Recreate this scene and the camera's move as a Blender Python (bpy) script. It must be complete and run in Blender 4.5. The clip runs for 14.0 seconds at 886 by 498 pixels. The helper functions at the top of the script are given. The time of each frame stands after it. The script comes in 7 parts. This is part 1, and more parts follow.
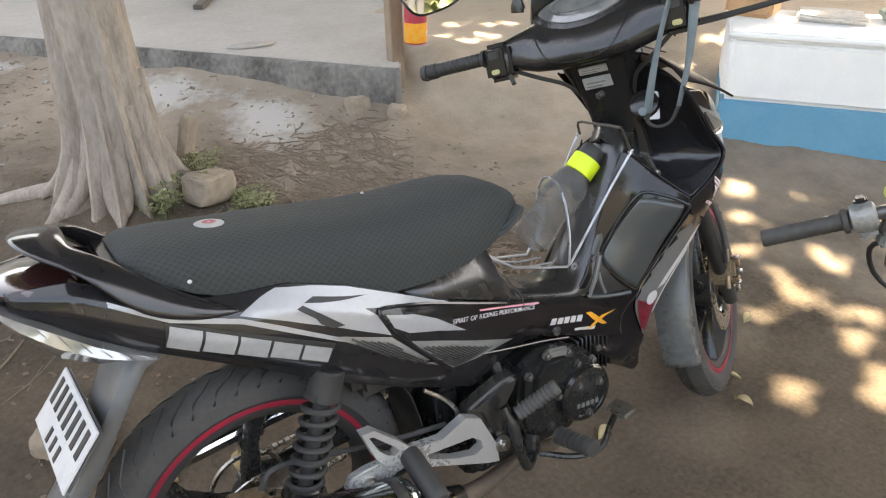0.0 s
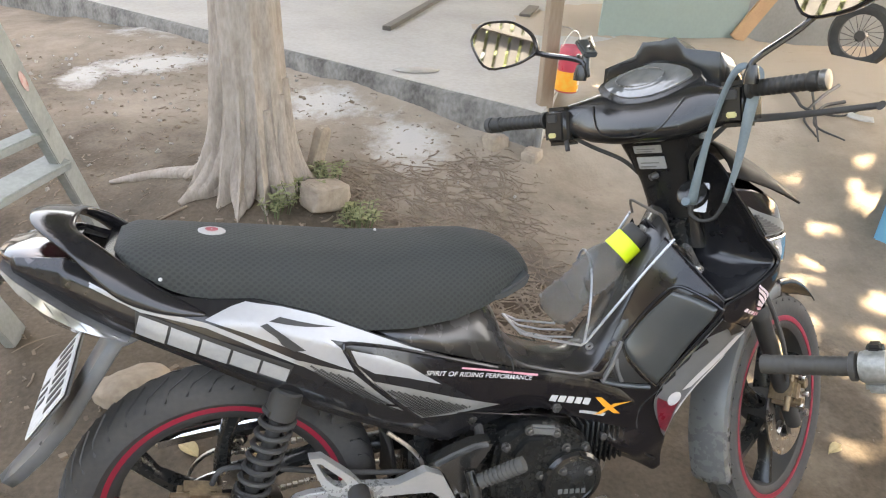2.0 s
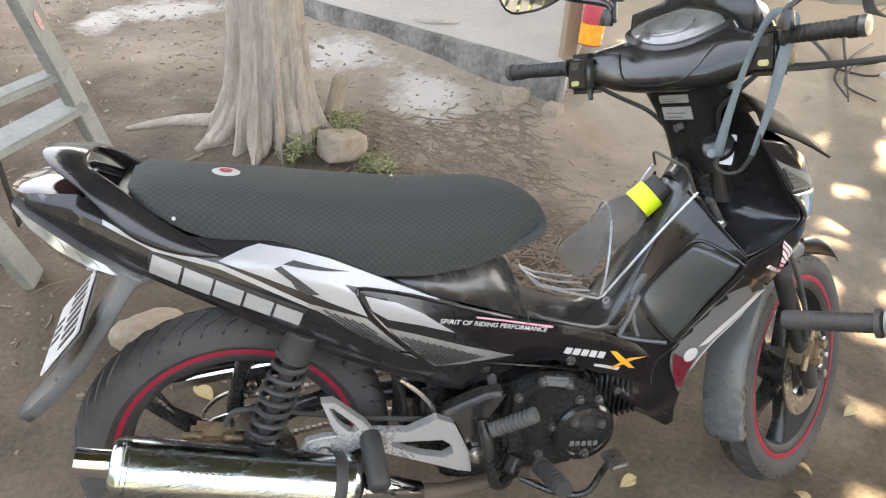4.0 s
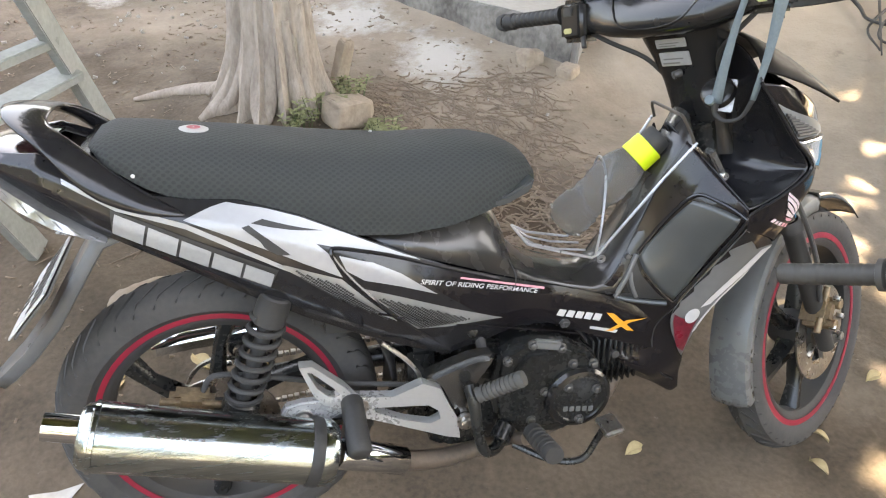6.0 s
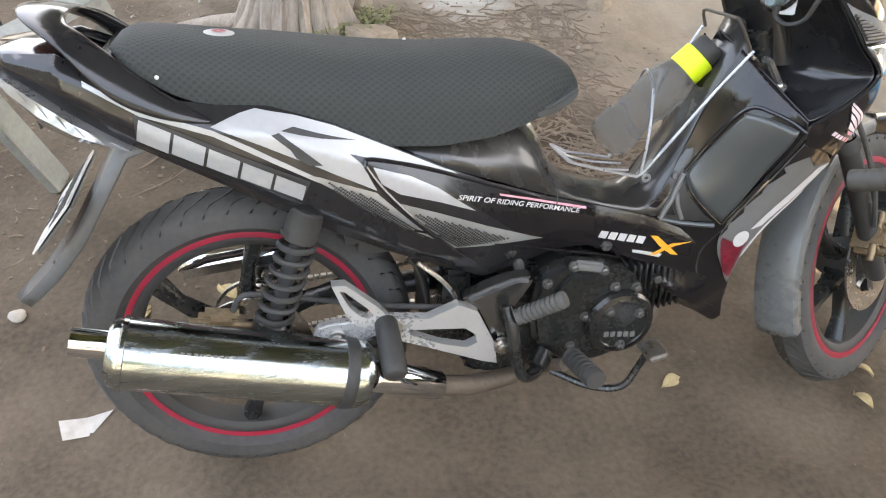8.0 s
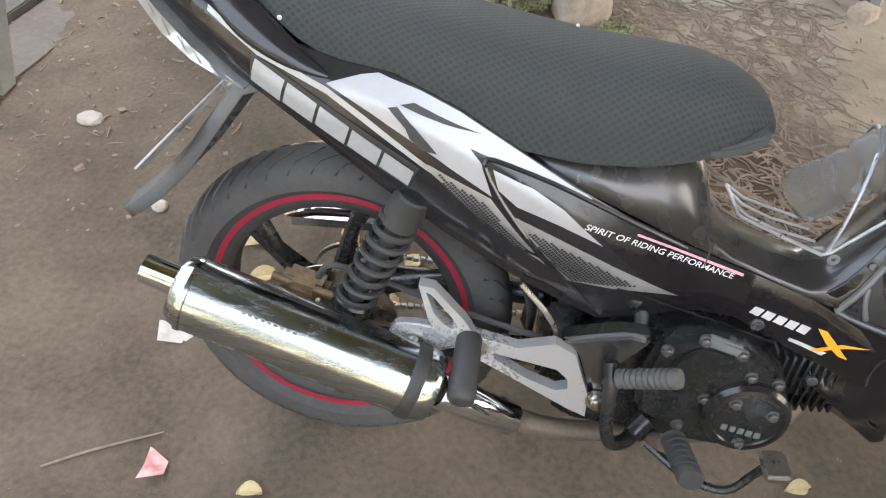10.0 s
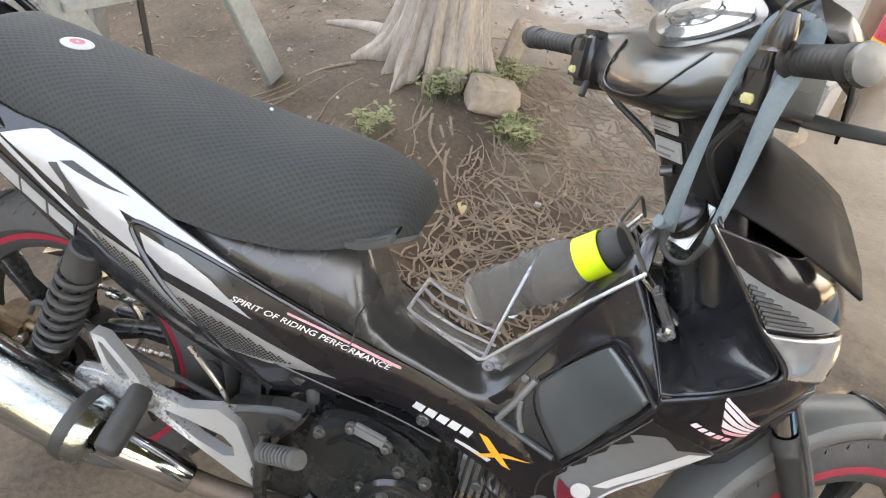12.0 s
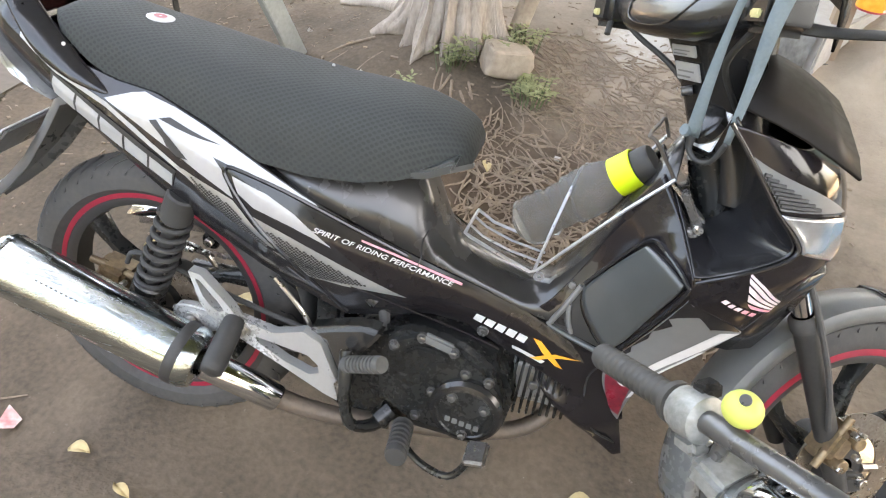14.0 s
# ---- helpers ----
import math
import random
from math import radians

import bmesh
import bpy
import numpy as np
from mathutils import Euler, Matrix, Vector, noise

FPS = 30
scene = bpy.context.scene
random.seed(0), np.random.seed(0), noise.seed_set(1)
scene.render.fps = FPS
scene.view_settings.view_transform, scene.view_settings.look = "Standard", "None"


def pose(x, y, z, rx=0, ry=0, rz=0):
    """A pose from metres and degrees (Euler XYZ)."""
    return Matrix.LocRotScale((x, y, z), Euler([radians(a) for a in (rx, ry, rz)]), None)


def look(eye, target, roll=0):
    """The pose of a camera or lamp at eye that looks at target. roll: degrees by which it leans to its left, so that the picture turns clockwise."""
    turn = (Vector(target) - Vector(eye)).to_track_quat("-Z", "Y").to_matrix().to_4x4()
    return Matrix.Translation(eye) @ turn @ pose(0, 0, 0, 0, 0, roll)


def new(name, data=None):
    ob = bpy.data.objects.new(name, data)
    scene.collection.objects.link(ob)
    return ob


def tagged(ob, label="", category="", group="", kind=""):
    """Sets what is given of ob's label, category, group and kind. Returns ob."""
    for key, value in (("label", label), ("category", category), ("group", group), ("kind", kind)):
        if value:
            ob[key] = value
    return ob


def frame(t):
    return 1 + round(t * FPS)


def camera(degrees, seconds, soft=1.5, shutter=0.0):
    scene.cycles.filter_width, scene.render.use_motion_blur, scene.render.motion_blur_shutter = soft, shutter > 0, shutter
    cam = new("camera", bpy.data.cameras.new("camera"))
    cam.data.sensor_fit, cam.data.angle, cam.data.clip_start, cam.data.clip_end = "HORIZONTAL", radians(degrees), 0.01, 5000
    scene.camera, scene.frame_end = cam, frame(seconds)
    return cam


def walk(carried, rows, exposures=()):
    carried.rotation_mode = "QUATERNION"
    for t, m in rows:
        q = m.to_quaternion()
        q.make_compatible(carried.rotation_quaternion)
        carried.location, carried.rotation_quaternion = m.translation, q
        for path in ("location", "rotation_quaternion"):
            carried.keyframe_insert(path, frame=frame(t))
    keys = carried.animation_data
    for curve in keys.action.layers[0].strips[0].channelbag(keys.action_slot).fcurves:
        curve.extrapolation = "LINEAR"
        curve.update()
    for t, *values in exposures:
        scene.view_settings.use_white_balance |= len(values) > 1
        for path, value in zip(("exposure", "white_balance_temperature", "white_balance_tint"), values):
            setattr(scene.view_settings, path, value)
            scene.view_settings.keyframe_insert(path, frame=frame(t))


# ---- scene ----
cam = camera(62.4, 14.0, 1.15)
PATH = [
    (0, (0.032, 0.001, 1.326), (0.924, 1.307, 0.467), 0.2),
    (0.5, (0.181, -0.026, 1.328), (0.814, 1.423, 0.468), 0.0),
    (1, (0.287, -0.077, 1.355), (0.753, 1.439, 0.503), 3.6),
    (1.5, (0.310, -0.117, 1.372), (0.816, 1.409, 0.561), 3.7),
    (2, (0.319, -0.126, 1.374), (0.830, 1.399, 0.566), 4.7),
    (2.5, (0.308, -0.125, 1.373), (0.775, 1.413, 0.564), 5.6),
    (3, (0.304, -0.136, 1.369), (0.780, 1.384, 0.531), 5.3),
    (3.2, (0.299, -0.128, 1.361), (0.771, 1.386, 0.509), 5.4),
    (5.3, (0.403, -0.114, 1.332), (0.830, 1.355, 0.384), 4.2),
    (5.5, (0.412, -0.113, 1.314), (0.803, 1.363, 0.361), 3.5),
    (6, (0.420, -0.105, 1.301), (0.803, 1.368, 0.341), 3.2),
    (6.5, (0.415, -0.111, 1.293), (0.821, 1.343, 0.312), 3.8),
    (7, (0.414, -0.109, 1.287), (0.815, 1.336, 0.292), 3.4),
    (7.5, (0.421, -0.107, 1.287), (0.785, 1.345, 0.287), 3.5),
    (8, (0.395, -0.085, 1.217), (0.726, 1.335, 0.161), 2.5),
    (8.2, (0.379, -0.073, 1.200), (0.749, 1.349, 0.161), 5.7),
    (10.3, (0.577, 0.093, 1.205), (0.447, 1.438, 0.015), 6.6),
    (10.5, (0.659, 0.093, 1.234), (0.512, 1.465, 0.078), 6.0),
    (11, (0.795, 0.140, 1.268), (0.587, 1.533, 0.147), 4.8),
    (11.3, (0.897, 0.175, 1.276), (0.496, 1.570, 0.212), 1.5),
    (11.5, (0.949, 0.186, 1.285), (0.580, 1.624, 0.266), 4.4),
    (12, (1.021, 0.187, 1.308), (0.775, 1.610, 0.233), 11.8),
    (12.5, (1.075, 0.157, 1.302), (0.687, 1.541, 0.218), 6.7),
    (13, (1.106, 0.083, 1.330), (0.549, 1.405, 0.243), 5.7),
    (13.5, (1.118, 0.025, 1.344), (0.581, 1.373, 0.278), 5.9),
    (14, (0.996, 0.002, 1.316), (0.744, 1.400, 0.210), 8.0),
]
walk(cam, [(t, look(eye, target, roll)) for t, eye, target, roll in PATH], [(0, 3.46, 8700, 10), (1.0, 3.76, 8700, 10), (3, 3.82, 8700, 10), (6, 3.95, 8700, 10), (11, 4.02, 8700, 10), (14, 4.24, 8700, 10)])

# ---- light ----
world = bpy.data.worlds.new("sky")
scene.world = world
world.use_nodes = True
wn = world.node_tree.nodes
sky = wn.new("ShaderNodeTexSky")
sky.sky_type, sky.sun_disc = "NISHITA", False
SUN_EL, SUN_AZ = 62.0, 60.0     # degrees; azimuth from +y towards +x
sky.sun_elevation, sky.sun_rotation = radians(SUN_EL), radians(SUN_AZ)
sky.dust_density, sky.ozone_density = 6.0, 0.6
wn["Background"].inputs["Strength"].default_value = 0.15
world.node_tree.links.new(sky.outputs["Color"], wn["Background"].inputs["Color"])
sun_data = bpy.data.lights.new("sun", "SUN")
sun_data.energy, sun_data.angle, sun_data.color = 3.8, radians(0.55), (1.0, 0.93, 0.82)
sun = new("sun", sun_data)
SUN_DIR = Vector((math.sin(radians(SUN_AZ)) * math.cos(radians(SUN_EL)), math.cos(radians(SUN_AZ)) * math.cos(radians(SUN_EL)), math.sin(radians(SUN_EL))))
sun.rotation_mode = "QUATERNION"
sun.rotation_quaternion = SUN_DIR.to_track_quat("Z", "Y")


# ---- materials ----
def mat(name, c1, c2=None, rough=0.5, metal=0.0, scale=8.0, fine=60.0, bump=0.0, rvar=0.1, coat=0.0, detail=6.0, spec=0.5, stretch=None):
    """A surface that varies between two colours at two scales, with roughness wear and fine relief."""
    m = bpy.data.materials.new(name)
    m.use_nodes = True
    t = m.node_tree
    n, l = t.nodes, t.links
    b = n["Principled BSDF"]
    c2 = c2 or tuple(v * 0.75 for v in c1)
    tc = n.new("ShaderNodeTexCoord")
    big, small = n.new("ShaderNodeTexNoise"), n.new("ShaderNodeTexNoise")
    big.inputs["Scale"].default_value, big.inputs["Detail"].default_value = scale, detail
    small.inputs["Scale"].default_value, small.inputs["Detail"].default_value = fine, 4.0
    where = tc.outputs["Object"]
    if stretch:
        mp = n.new("ShaderNodeMapping")
        mp.inputs["Scale"].default_value = stretch
        l.new(where, mp.inputs["Vector"])
        where = mp.outputs[0]
    l.new(where, big.inputs["Vector"])
    l.new(where, small.inputs["Vector"])
    add = n.new("ShaderNodeMath")
    add.operation = "MULTIPLY_ADD"
    add.inputs[1].default_value, add.inputs[2].default_value = 0.45, 0.0
    l.new(small.outputs["Fac"], add.inputs[0])
    add2 = n.new("ShaderNodeMath")
    add2.operation = "MULTIPLY_ADD"
    add2.inputs[1].default_value = 0.75
    l.new(big.outputs["Fac"], add2.inputs[0])
    l.new(add.outputs[0], add2.inputs[2])
    ramp = n.new("ShaderNodeMapRange")
    ramp.inputs["From Min"].default_value, ramp.inputs["From Max"].default_value = 0.42, 0.78
    l.new(add2.outputs[0], ramp.inputs["Value"])
    mix = n.new("ShaderNodeMix")
    mix.data_type = "RGBA"
    mix.inputs["A"].default_value, mix.inputs["B"].default_value = (*c1, 1), (*c2, 1)
    l.new(ramp.outputs[0], mix.inputs["Factor"])
    l.new(mix.outputs["Result"], b.inputs["Base Color"])
    rr = n.new("ShaderNodeMapRange")
    rr.inputs["To Min"].default_value, rr.inputs["To Max"].default_value = max(0.02, rough - rvar), min(1, rough + rvar)
    l.new(ramp.outputs[0], rr.inputs["Value"])
    l.new(rr.outputs[0], b.inputs["Roughness"])
    b.inputs["Metallic"].default_value = metal
    b.inputs["Coat Weight"].default_value = coat
    b.inputs["Coat Roughness"].default_value = 0.06
    b.inputs["Specular IOR Level"].default_value = spec
    if bump:
        bp = n.new("ShaderNodeBump")
        bp.inputs["Strength"].default_value, bp.inputs["Distance"].default_value = bump, 0.01
        l.new(add2.outputs[0], bp.inputs["Height"])
        l.new(bp.outputs[0], b.inputs["Normal"])
    return m


def net_mat():
    """Woven seat net: round holes in rows over a dark foam."""
    m = mat("seat_net", (0.038, 0.042, 0.041), (0.048, 0.053, 0.051), rough=0.78, scale=5, fine=200, spec=0.25)
    n, l = m.node_tree.nodes, m.node_tree.links
    b = n["Principled BSDF"]
    tc = n.new("ShaderNodeTexCoord")
    mp = n.new("ShaderNodeMapping")
    mp.inputs["Rotation"].default_value = (0, 0, radians(45))
    mp.inputs["Scale"].default_value = (112, 112, 0)
    l.new(tc.outputs["UV"], mp.inputs["Vector"])
    v = n.new("ShaderNodeTexVoronoi")
    v.voronoi_dimensions = "2D"
    v.inputs["Scale"].default_value = 1.0
    v.inputs["Randomness"].default_value = 0.06
    l.new(mp.outputs[0], v.inputs["Vector"])
    r = n.new("ShaderNodeMapRange")
    r.inputs["From Min"].default_value, r.inputs["From Max"].default_value = 0.26, 0.42
    l.new(v.outputs["Distance"], r.inputs["Value"])
    bp = n.new("ShaderNodeBump")
    bp.inputs["Strength"].default_value, bp.inputs["Distance"].default_value = 0.38, 0.002
    l.new(r.outputs[0], bp.inputs["Height"])
    l.new(bp.outputs[0], b.inputs["Normal"])
    old = b.inputs["Base Color"].links[0].from_socket
    mx = n.new("ShaderNodeMix")
    mx.data_type = "RGBA"
    mx.inputs["A"].default_value = (0.0345, 0.037, 0.0365, 1)
    l.new(r.outputs[0], mx.inputs["Factor"])
    l.new(old, mx.inputs["B"])
    l.new(mx.outputs["Result"], b.inputs["Base Color"])
    return m


def ground_mat():
    """Packed brown earth with cement dust, paler towards the slab and the east, with spilt cement in places."""
    m = mat("earth", (0.067, 0.0535, 0.0405), (0.143, 0.1125, 0.0835), rough=0.95, scale=3.4, fine=70, bump=1.0, rvar=0.04, detail=12, spec=0.15)
    n, l = m.node_tree.nodes, m.node_tree.links
    b = n["Principled BSDF"]
    tc = n.new("ShaderNodeTexCoord")

    def fractal(scale, rough=0.7, detail=9):
        ns = n.new("ShaderNodeTexNoise")
        ns.inputs["Scale"].default_value, ns.inputs["Detail"].default_value, ns.inputs["Roughness"].default_value = scale, detail, rough
        l.new(tc.outputs["Object"], ns.inputs["Vector"])
        return ns.outputs["Fac"]

    def maths(op, a, c, d=None):
        q = n.new("ShaderNodeMath")
        q.operation = op
        for i, v in enumerate((a, c, d)):
            if v is None:
                continue
            if isinstance(v, (int, float)):
                q.inputs[i].default_value = v
            else:
                l.new(v, q.inputs[i])
        return q.outputs[0]

    def span(v, lo, hi):
        r = n.new("ShaderNodeMapRange")
        r.inputs["From Min"].default_value, r.inputs["From Max"].default_value = lo, hi
        l.new(v, r.inputs["Value"])
        return r.outputs[0]

    def over(fac, colour):
        mx = n.new("ShaderNodeMix")
        mx.data_type = "RGBA"
        mx.inputs["B"].default_value = (*colour, 1)
        l.new(fac, mx.inputs["Factor"])
        l.new(b.inputs["Base Color"].links[0].from_socket, mx.inputs["A"])
        l.new(mx.outputs["Result"], b.inputs["Base Color"])

    sx = n.new("ShaderNodeSeparateXYZ")
    l.new(tc.outputs["Object"], sx.inputs[0])
    # pale tone grows with y and with x, broken up by noise
    near = maths("MINIMUM", maths("MULTIPLY_ADD", sx.outputs["Y"], 0.22, -0.56), 0.26)
    east = maths("MULTIPLY", maths("MAXIMUM", maths("SUBTRACT", sx.outputs["X"], 0.9), -1.2), 0.20)
    east = maths("MINIMUM", east, 0.3)
    dust = maths("ADD", maths("ADD", near, east), fractal(1.3))
    over(span(dust, 0.36, 0.88), (0.388, 0.318, 0.250))
    # darker, redder soil among the rootlets
    mp = n.new("ShaderNodeMapping")
    mp.inputs["Location"].default_value = (-1.0 / 0.55, -1.72 / 0.60, 0)
    mp.inputs["Scale"].default_value = (1 / 0.55, 1 / 0.60, 0)
    l.new(tc.outputs["Object"], mp.inputs["Vector"])
    root_soil = n.new("ShaderNodeVectorMath")
    root_soil.operation = "LENGTH"
    l.new(mp.outputs[0], root_soil.inputs[0])
    over(maths("MULTIPLY", span(maths("MULTIPLY_ADD", fractal(3, 0.7), 0.9, root_soil.outputs["Value"]), 1.75, 0.95), 0.85), (0.074, 0.050, 0.034))
    # scattered pale crumbs of lime and dark damp spots
    over(span(fractal(26, 0.8, 6), 0.66, 0.74), (0.30, 0.265, 0.225))
    over(maths("MULTIPLY", span(fractal(7, 0.75), 0.60, 0.74), 0.4), (0.045, 0.034, 0.026))
    for x, y, rx, ry in ((0.86, 3.62, 0.27, 0.24), (-0.02, 4.42, 0.40, 0.22), (-0.38, 4.30, 0.16, 0.22), (0.15, 5.2, 0.5, 0.3), (1.18, 3.05, 0.22, 0.34)):
        mp = n.new("ShaderNodeMapping")
        mp.inputs["Location"].default_value = (-x / rx, -y / ry, 0)
        mp.inputs["Scale"].default_value = (1 / rx, 1 / ry, 0)
        l.new(tc.outputs["Object"], mp.inputs["Vector"])
        ln = n.new("ShaderNodeVectorMath")
        ln.operation = "LENGTH"
        l.new(mp.outputs[0], ln.inputs[0])
        d = maths("MULTIPLY_ADD", fractal(6, 0.75), -2.6, ln.outputs["Value"])
        over(maths("MULTIPLY", span(d, -0.35, -0.95), 0.8), (0.50, 0.475, 0.44))
    return m


GLOSS = mat("black_gloss_paint", (0.013, 0.013, 0.0145), (0.020, 0.0195, 0.021), rough=0.13, scale=6, fine=60, rvar=0.04)
PLUM = mat("dark_plum_paint", (0.011, 0.0095, 0.0105), (0.015, 0.0130, 0.0140), rough=0.12, scale=6, fine=60, rvar=0.04, spec=0.42)
BLACK = mat("black_plastic", (0.012, 0.012, 0.0125), (0.020, 0.0195, 0.019), rough=0.19, scale=5, fine=30, rvar=0.04)
WORN = mat("worn_black_plastic", (0.022, 0.021, 0.020), (0.036, 0.034, 0.032), rough=0.26, scale=4, fine=30, rvar=0.04, coat=0.3)
MATT = mat("matt_black_plastic", (0.020, 0.020, 0.020), (0.04, 0.039, 0.037), rough=0.62, scale=10, fine=160, rvar=0.1, bump=0.08)
GREYP = mat("dark_grey_plastic", (0.048, 0.053, 0.053), (0.060, 0.065, 0.065), rough=0.30, scale=4, fine=30, rvar=0.03, coat=0.2)
GREYM = mat("grey_matt_panel", (0.120, 0.121, 0.119), (0.150, 0.151, 0.148), rough=0.48, scale=6, fine=60, rvar=0.06)
FENDER = mat("faded_grey_fender", (0.115, 0.120, 0.120), (0.140, 0.145, 0.144), rough=0.30, scale=4, fine=60, rvar=0.06)
MUDGUARD = mat("dusty_dark_mudguard", (0.078, 0.081, 0.084), (0.110, 0.113, 0.113), rough=0.32, scale=5, fine=60, rvar=0.08)
SMOKE = mat("smoky_grey_decal", (0.27, 0.275, 0.27), (0.33, 0.335, 0.33), rough=0.34, metal=0.5, scale=12, fine=120, rvar=0.06)
SILVER = mat("silver_decal", (0.34, 0.345, 0.355), (0.38, 0.385, 0.395), rough=0.36, metal=0.25, scale=6, fine=120, rvar=0.05)
WHITE = mat("white_decal", (0.58, 0.575, 0.57), (0.50, 0.495, 0.49), rough=0.4, scale=12, fine=100)
PINK = mat("faded_pink_decal", (0.62, 0.22, 0.28), (0.7, 0.36, 0.4), rough=0.45, scale=30, fine=120)
BLUSH = mat("pale_pink_decal", (0.66, 0.50, 0.53), (0.70, 0.58, 0.60), rough=0.4, scale=30, fine=120)
REDD = mat("dark_red_decal", (0.20, 0.015, 0.03), (0.10, 0.012, 0.02), rough=0.35, scale=40, fine=160)
ORANGE = mat("orange_decal", (0.85, 0.32, 0.03), (0.8, 0.42, 0.06), rough=0.4, scale=30)
REDTAPE = mat("red_rim_tape", (0.30, 0.012, 0.035), (0.24, 0.016, 0.035), rough=0.42, scale=14, fine=80)
RUBBER = mat("tyre_rubber", (0.040, 0.041, 0.042), (0.075, 0.072, 0.068), rough=0.8, scale=9, fine=90, bump=0.15, rvar=0.08, spec=0.35)
GRIPR = mat("grip_rubber", (0.016, 0.016, 0.016), (0.028, 0.0275, 0.026), rough=0.6, scale=20, fine=120, bump=0.15)
PEGR = mat("peg_rubber", (0.05, 0.05, 0.048), (0.09, 0.088, 0.082), rough=0.8, scale=20, fine=150, bump=0.2)
CHROME = mat("chrome", (0.74, 0.77, 0.80), (0.62, 0.65, 0.68), rough=0.09, metal=1.0, scale=14, fine=160, rvar=0.06)
STEEL = mat("bare_steel", (0.55, 0.54, 0.52), (0.33, 0.31, 0.28), rough=0.32, metal=1.0, scale=30, fine=180, rvar=0.12)
RACKW = mat("dull_rack_wire", (0.42, 0.43, 0.45), (0.30, 0.31, 0.33), rough=0.35, metal=0.6, scale=30, fine=150)
ALLOY = mat("cast_alloy", (0.50, 0.50, 0.49), (0.46, 0.46, 0.45), rough=0.30, metal=0.5, scale=5, fine=150, rvar=0.08)
DARKAL = mat("dark_alloy", (0.13, 0.128, 0.125), (0.085, 0.084, 0.082), rough=0.30, metal=0.5, scale=12, fine=120, rvar=0.1, bump=0.06)
GUARD = mat("polished_dark_alloy", (0.20, 0.20, 0.195), (0.15, 0.15, 0.147), rough=0.26, metal=0.9, scale=6, fine=120, rvar=0.06)
ENGINE = mat("black_engine_paint", (0.014, 0.0150, 0.0148), (0.022, 0.0228, 0.022), rough=0.25, metal=0.1, scale=12, fine=120, rvar=0.12, bump=0.03)
RUSTY = mat("rusty_steel", (0.10, 0.082, 0.068), (0.18, 0.14, 0.11), rough=0.6, metal=0.5, scale=18, fine=120, bump=0.15)
BRASS = mat("tarnished_caliper", (0.30, 0.22, 0.13), (0.16, 0.115, 0.075), rough=0.5, metal=0.6, scale=26, fine=150, bump=0.2)
LIME = mat("lime_plastic", (0.62, 0.80, 0.02), (0.56, 0.72, 0.03), rough=0.45, scale=10)
LIMEB = mat("faded_lime_plastic", (0.52, 0.56, 0.10), (0.44, 0.47, 0.12), rough=0.5, scale=30, fine=150)
STRAP = mat("grey_blue_webbing", (0.115, 0.150, 0.165), (0.165, 0.200, 0.215), rough=0.85, scale=15, fine=300, bump=0.3)
LENS = mat("clear_lamp_lens", (0.28, 0.28, 0.285), (0.40, 0.40, 0.405), rough=0.16, metal=0.6, scale=25, fine=90, rvar=0.08, coat=1.0)
REDLENS = mat("red_lamp_lens", (0.022, 0.006, 0.006), (0.014, 0.005, 0.005), rough=0.10, coat=1.0)
MIRROR = mat("mirror_glass", (0.9, 0.9, 0.9), (0.88, 0.88, 0.88), rough=0.02, metal=1.0, rvar=0.0)
# mottled grey base colour imitates the bright reflection on the clear lens
DIAL = mat("instrument_lens", (0.085, 0.088, 0.088), (0.19, 0.19, 0.185), rough=0.1, scale=9, fine=40, coat=1.0)
PLATE = mat("plate_white", (0.56, 0.57, 0.57), (0.47, 0.475, 0.47), rough=0.4, scale=20, fine=120)
INK = mat("black_ink", (0.012, 0.012, 0.012), (0.03, 0.03, 0.03), rough=0.5)
LABEL = mat("grey_sticker", (0.30, 0.305, 0.305), (0.36, 0.36, 0.355), rough=0.42, scale=60, fine=200)
YELLOWP = mat("yellow_button", (0.42, 0.38, 0.17), (0.5, 0.46, 0.24), rough=0.5, scale=80)
NET = net_mat()
EARTH = ground_mat()
CONC = mat("worn_concrete", (0.33, 0.308, 0.28), (0.43, 0.405, 0.372), rough=0.9, scale=1.6, fine=40, bump=0.12, rvar=0.05, detail=10, spec=0.2)
KERB = mat("stained_kerb_concrete", (0.085, 0.078, 0.070), (0.25, 0.235, 0.212), rough=0.93, scale=7, fine=45, bump=0.6, rvar=0.04, detail=12, spec=0.2, stretch=(1, 1, 0.8))
BARK = mat("smooth_grey_bark", (0.255, 0.213, 0.18), (0.395, 0.342, 0.295), rough=0.92, scale=26, fine=110, bump=1.0, rvar=0.05, detail=12, spec=0.15, stretch=(1, 1, 0.32))
ROOT = mat("dusty_root", (0.165, 0.125, 0.094), (0.265, 0.208, 0.160), rough=0.95, scale=20, fine=90, bump=0.4, spec=0.2)
STONE = mat("tan_stone", (0.27, 0.215, 0.165), (0.37, 0.305, 0.24), rough=0.92, scale=14, fine=60, bump=0.6, spec=0.2)
PALE = mat("pale_stone", (0.34, 0.315, 0.28), (0.44, 0.41, 0.37), rough=0.9, scale=9, fine=60, bump=0.3, spec=0.2)
LEAF = mat("green_leaf", (0.075, 0.10, 0.04), (0.13, 0.16, 0.075), rough=0.6, scale=10, fine=60)
DUSTLEAF = mat("dusty_leaf", (0.15, 0.165, 0.070), (0.31, 0.315, 0.165), rough=0.8, scale=14, fine=60)
DRYLEAF = mat("dry_leaf", (0.42, 0.33, 0.17), (0.52, 0.42, 0.24), rough=0.8, scale=30, fine=120)
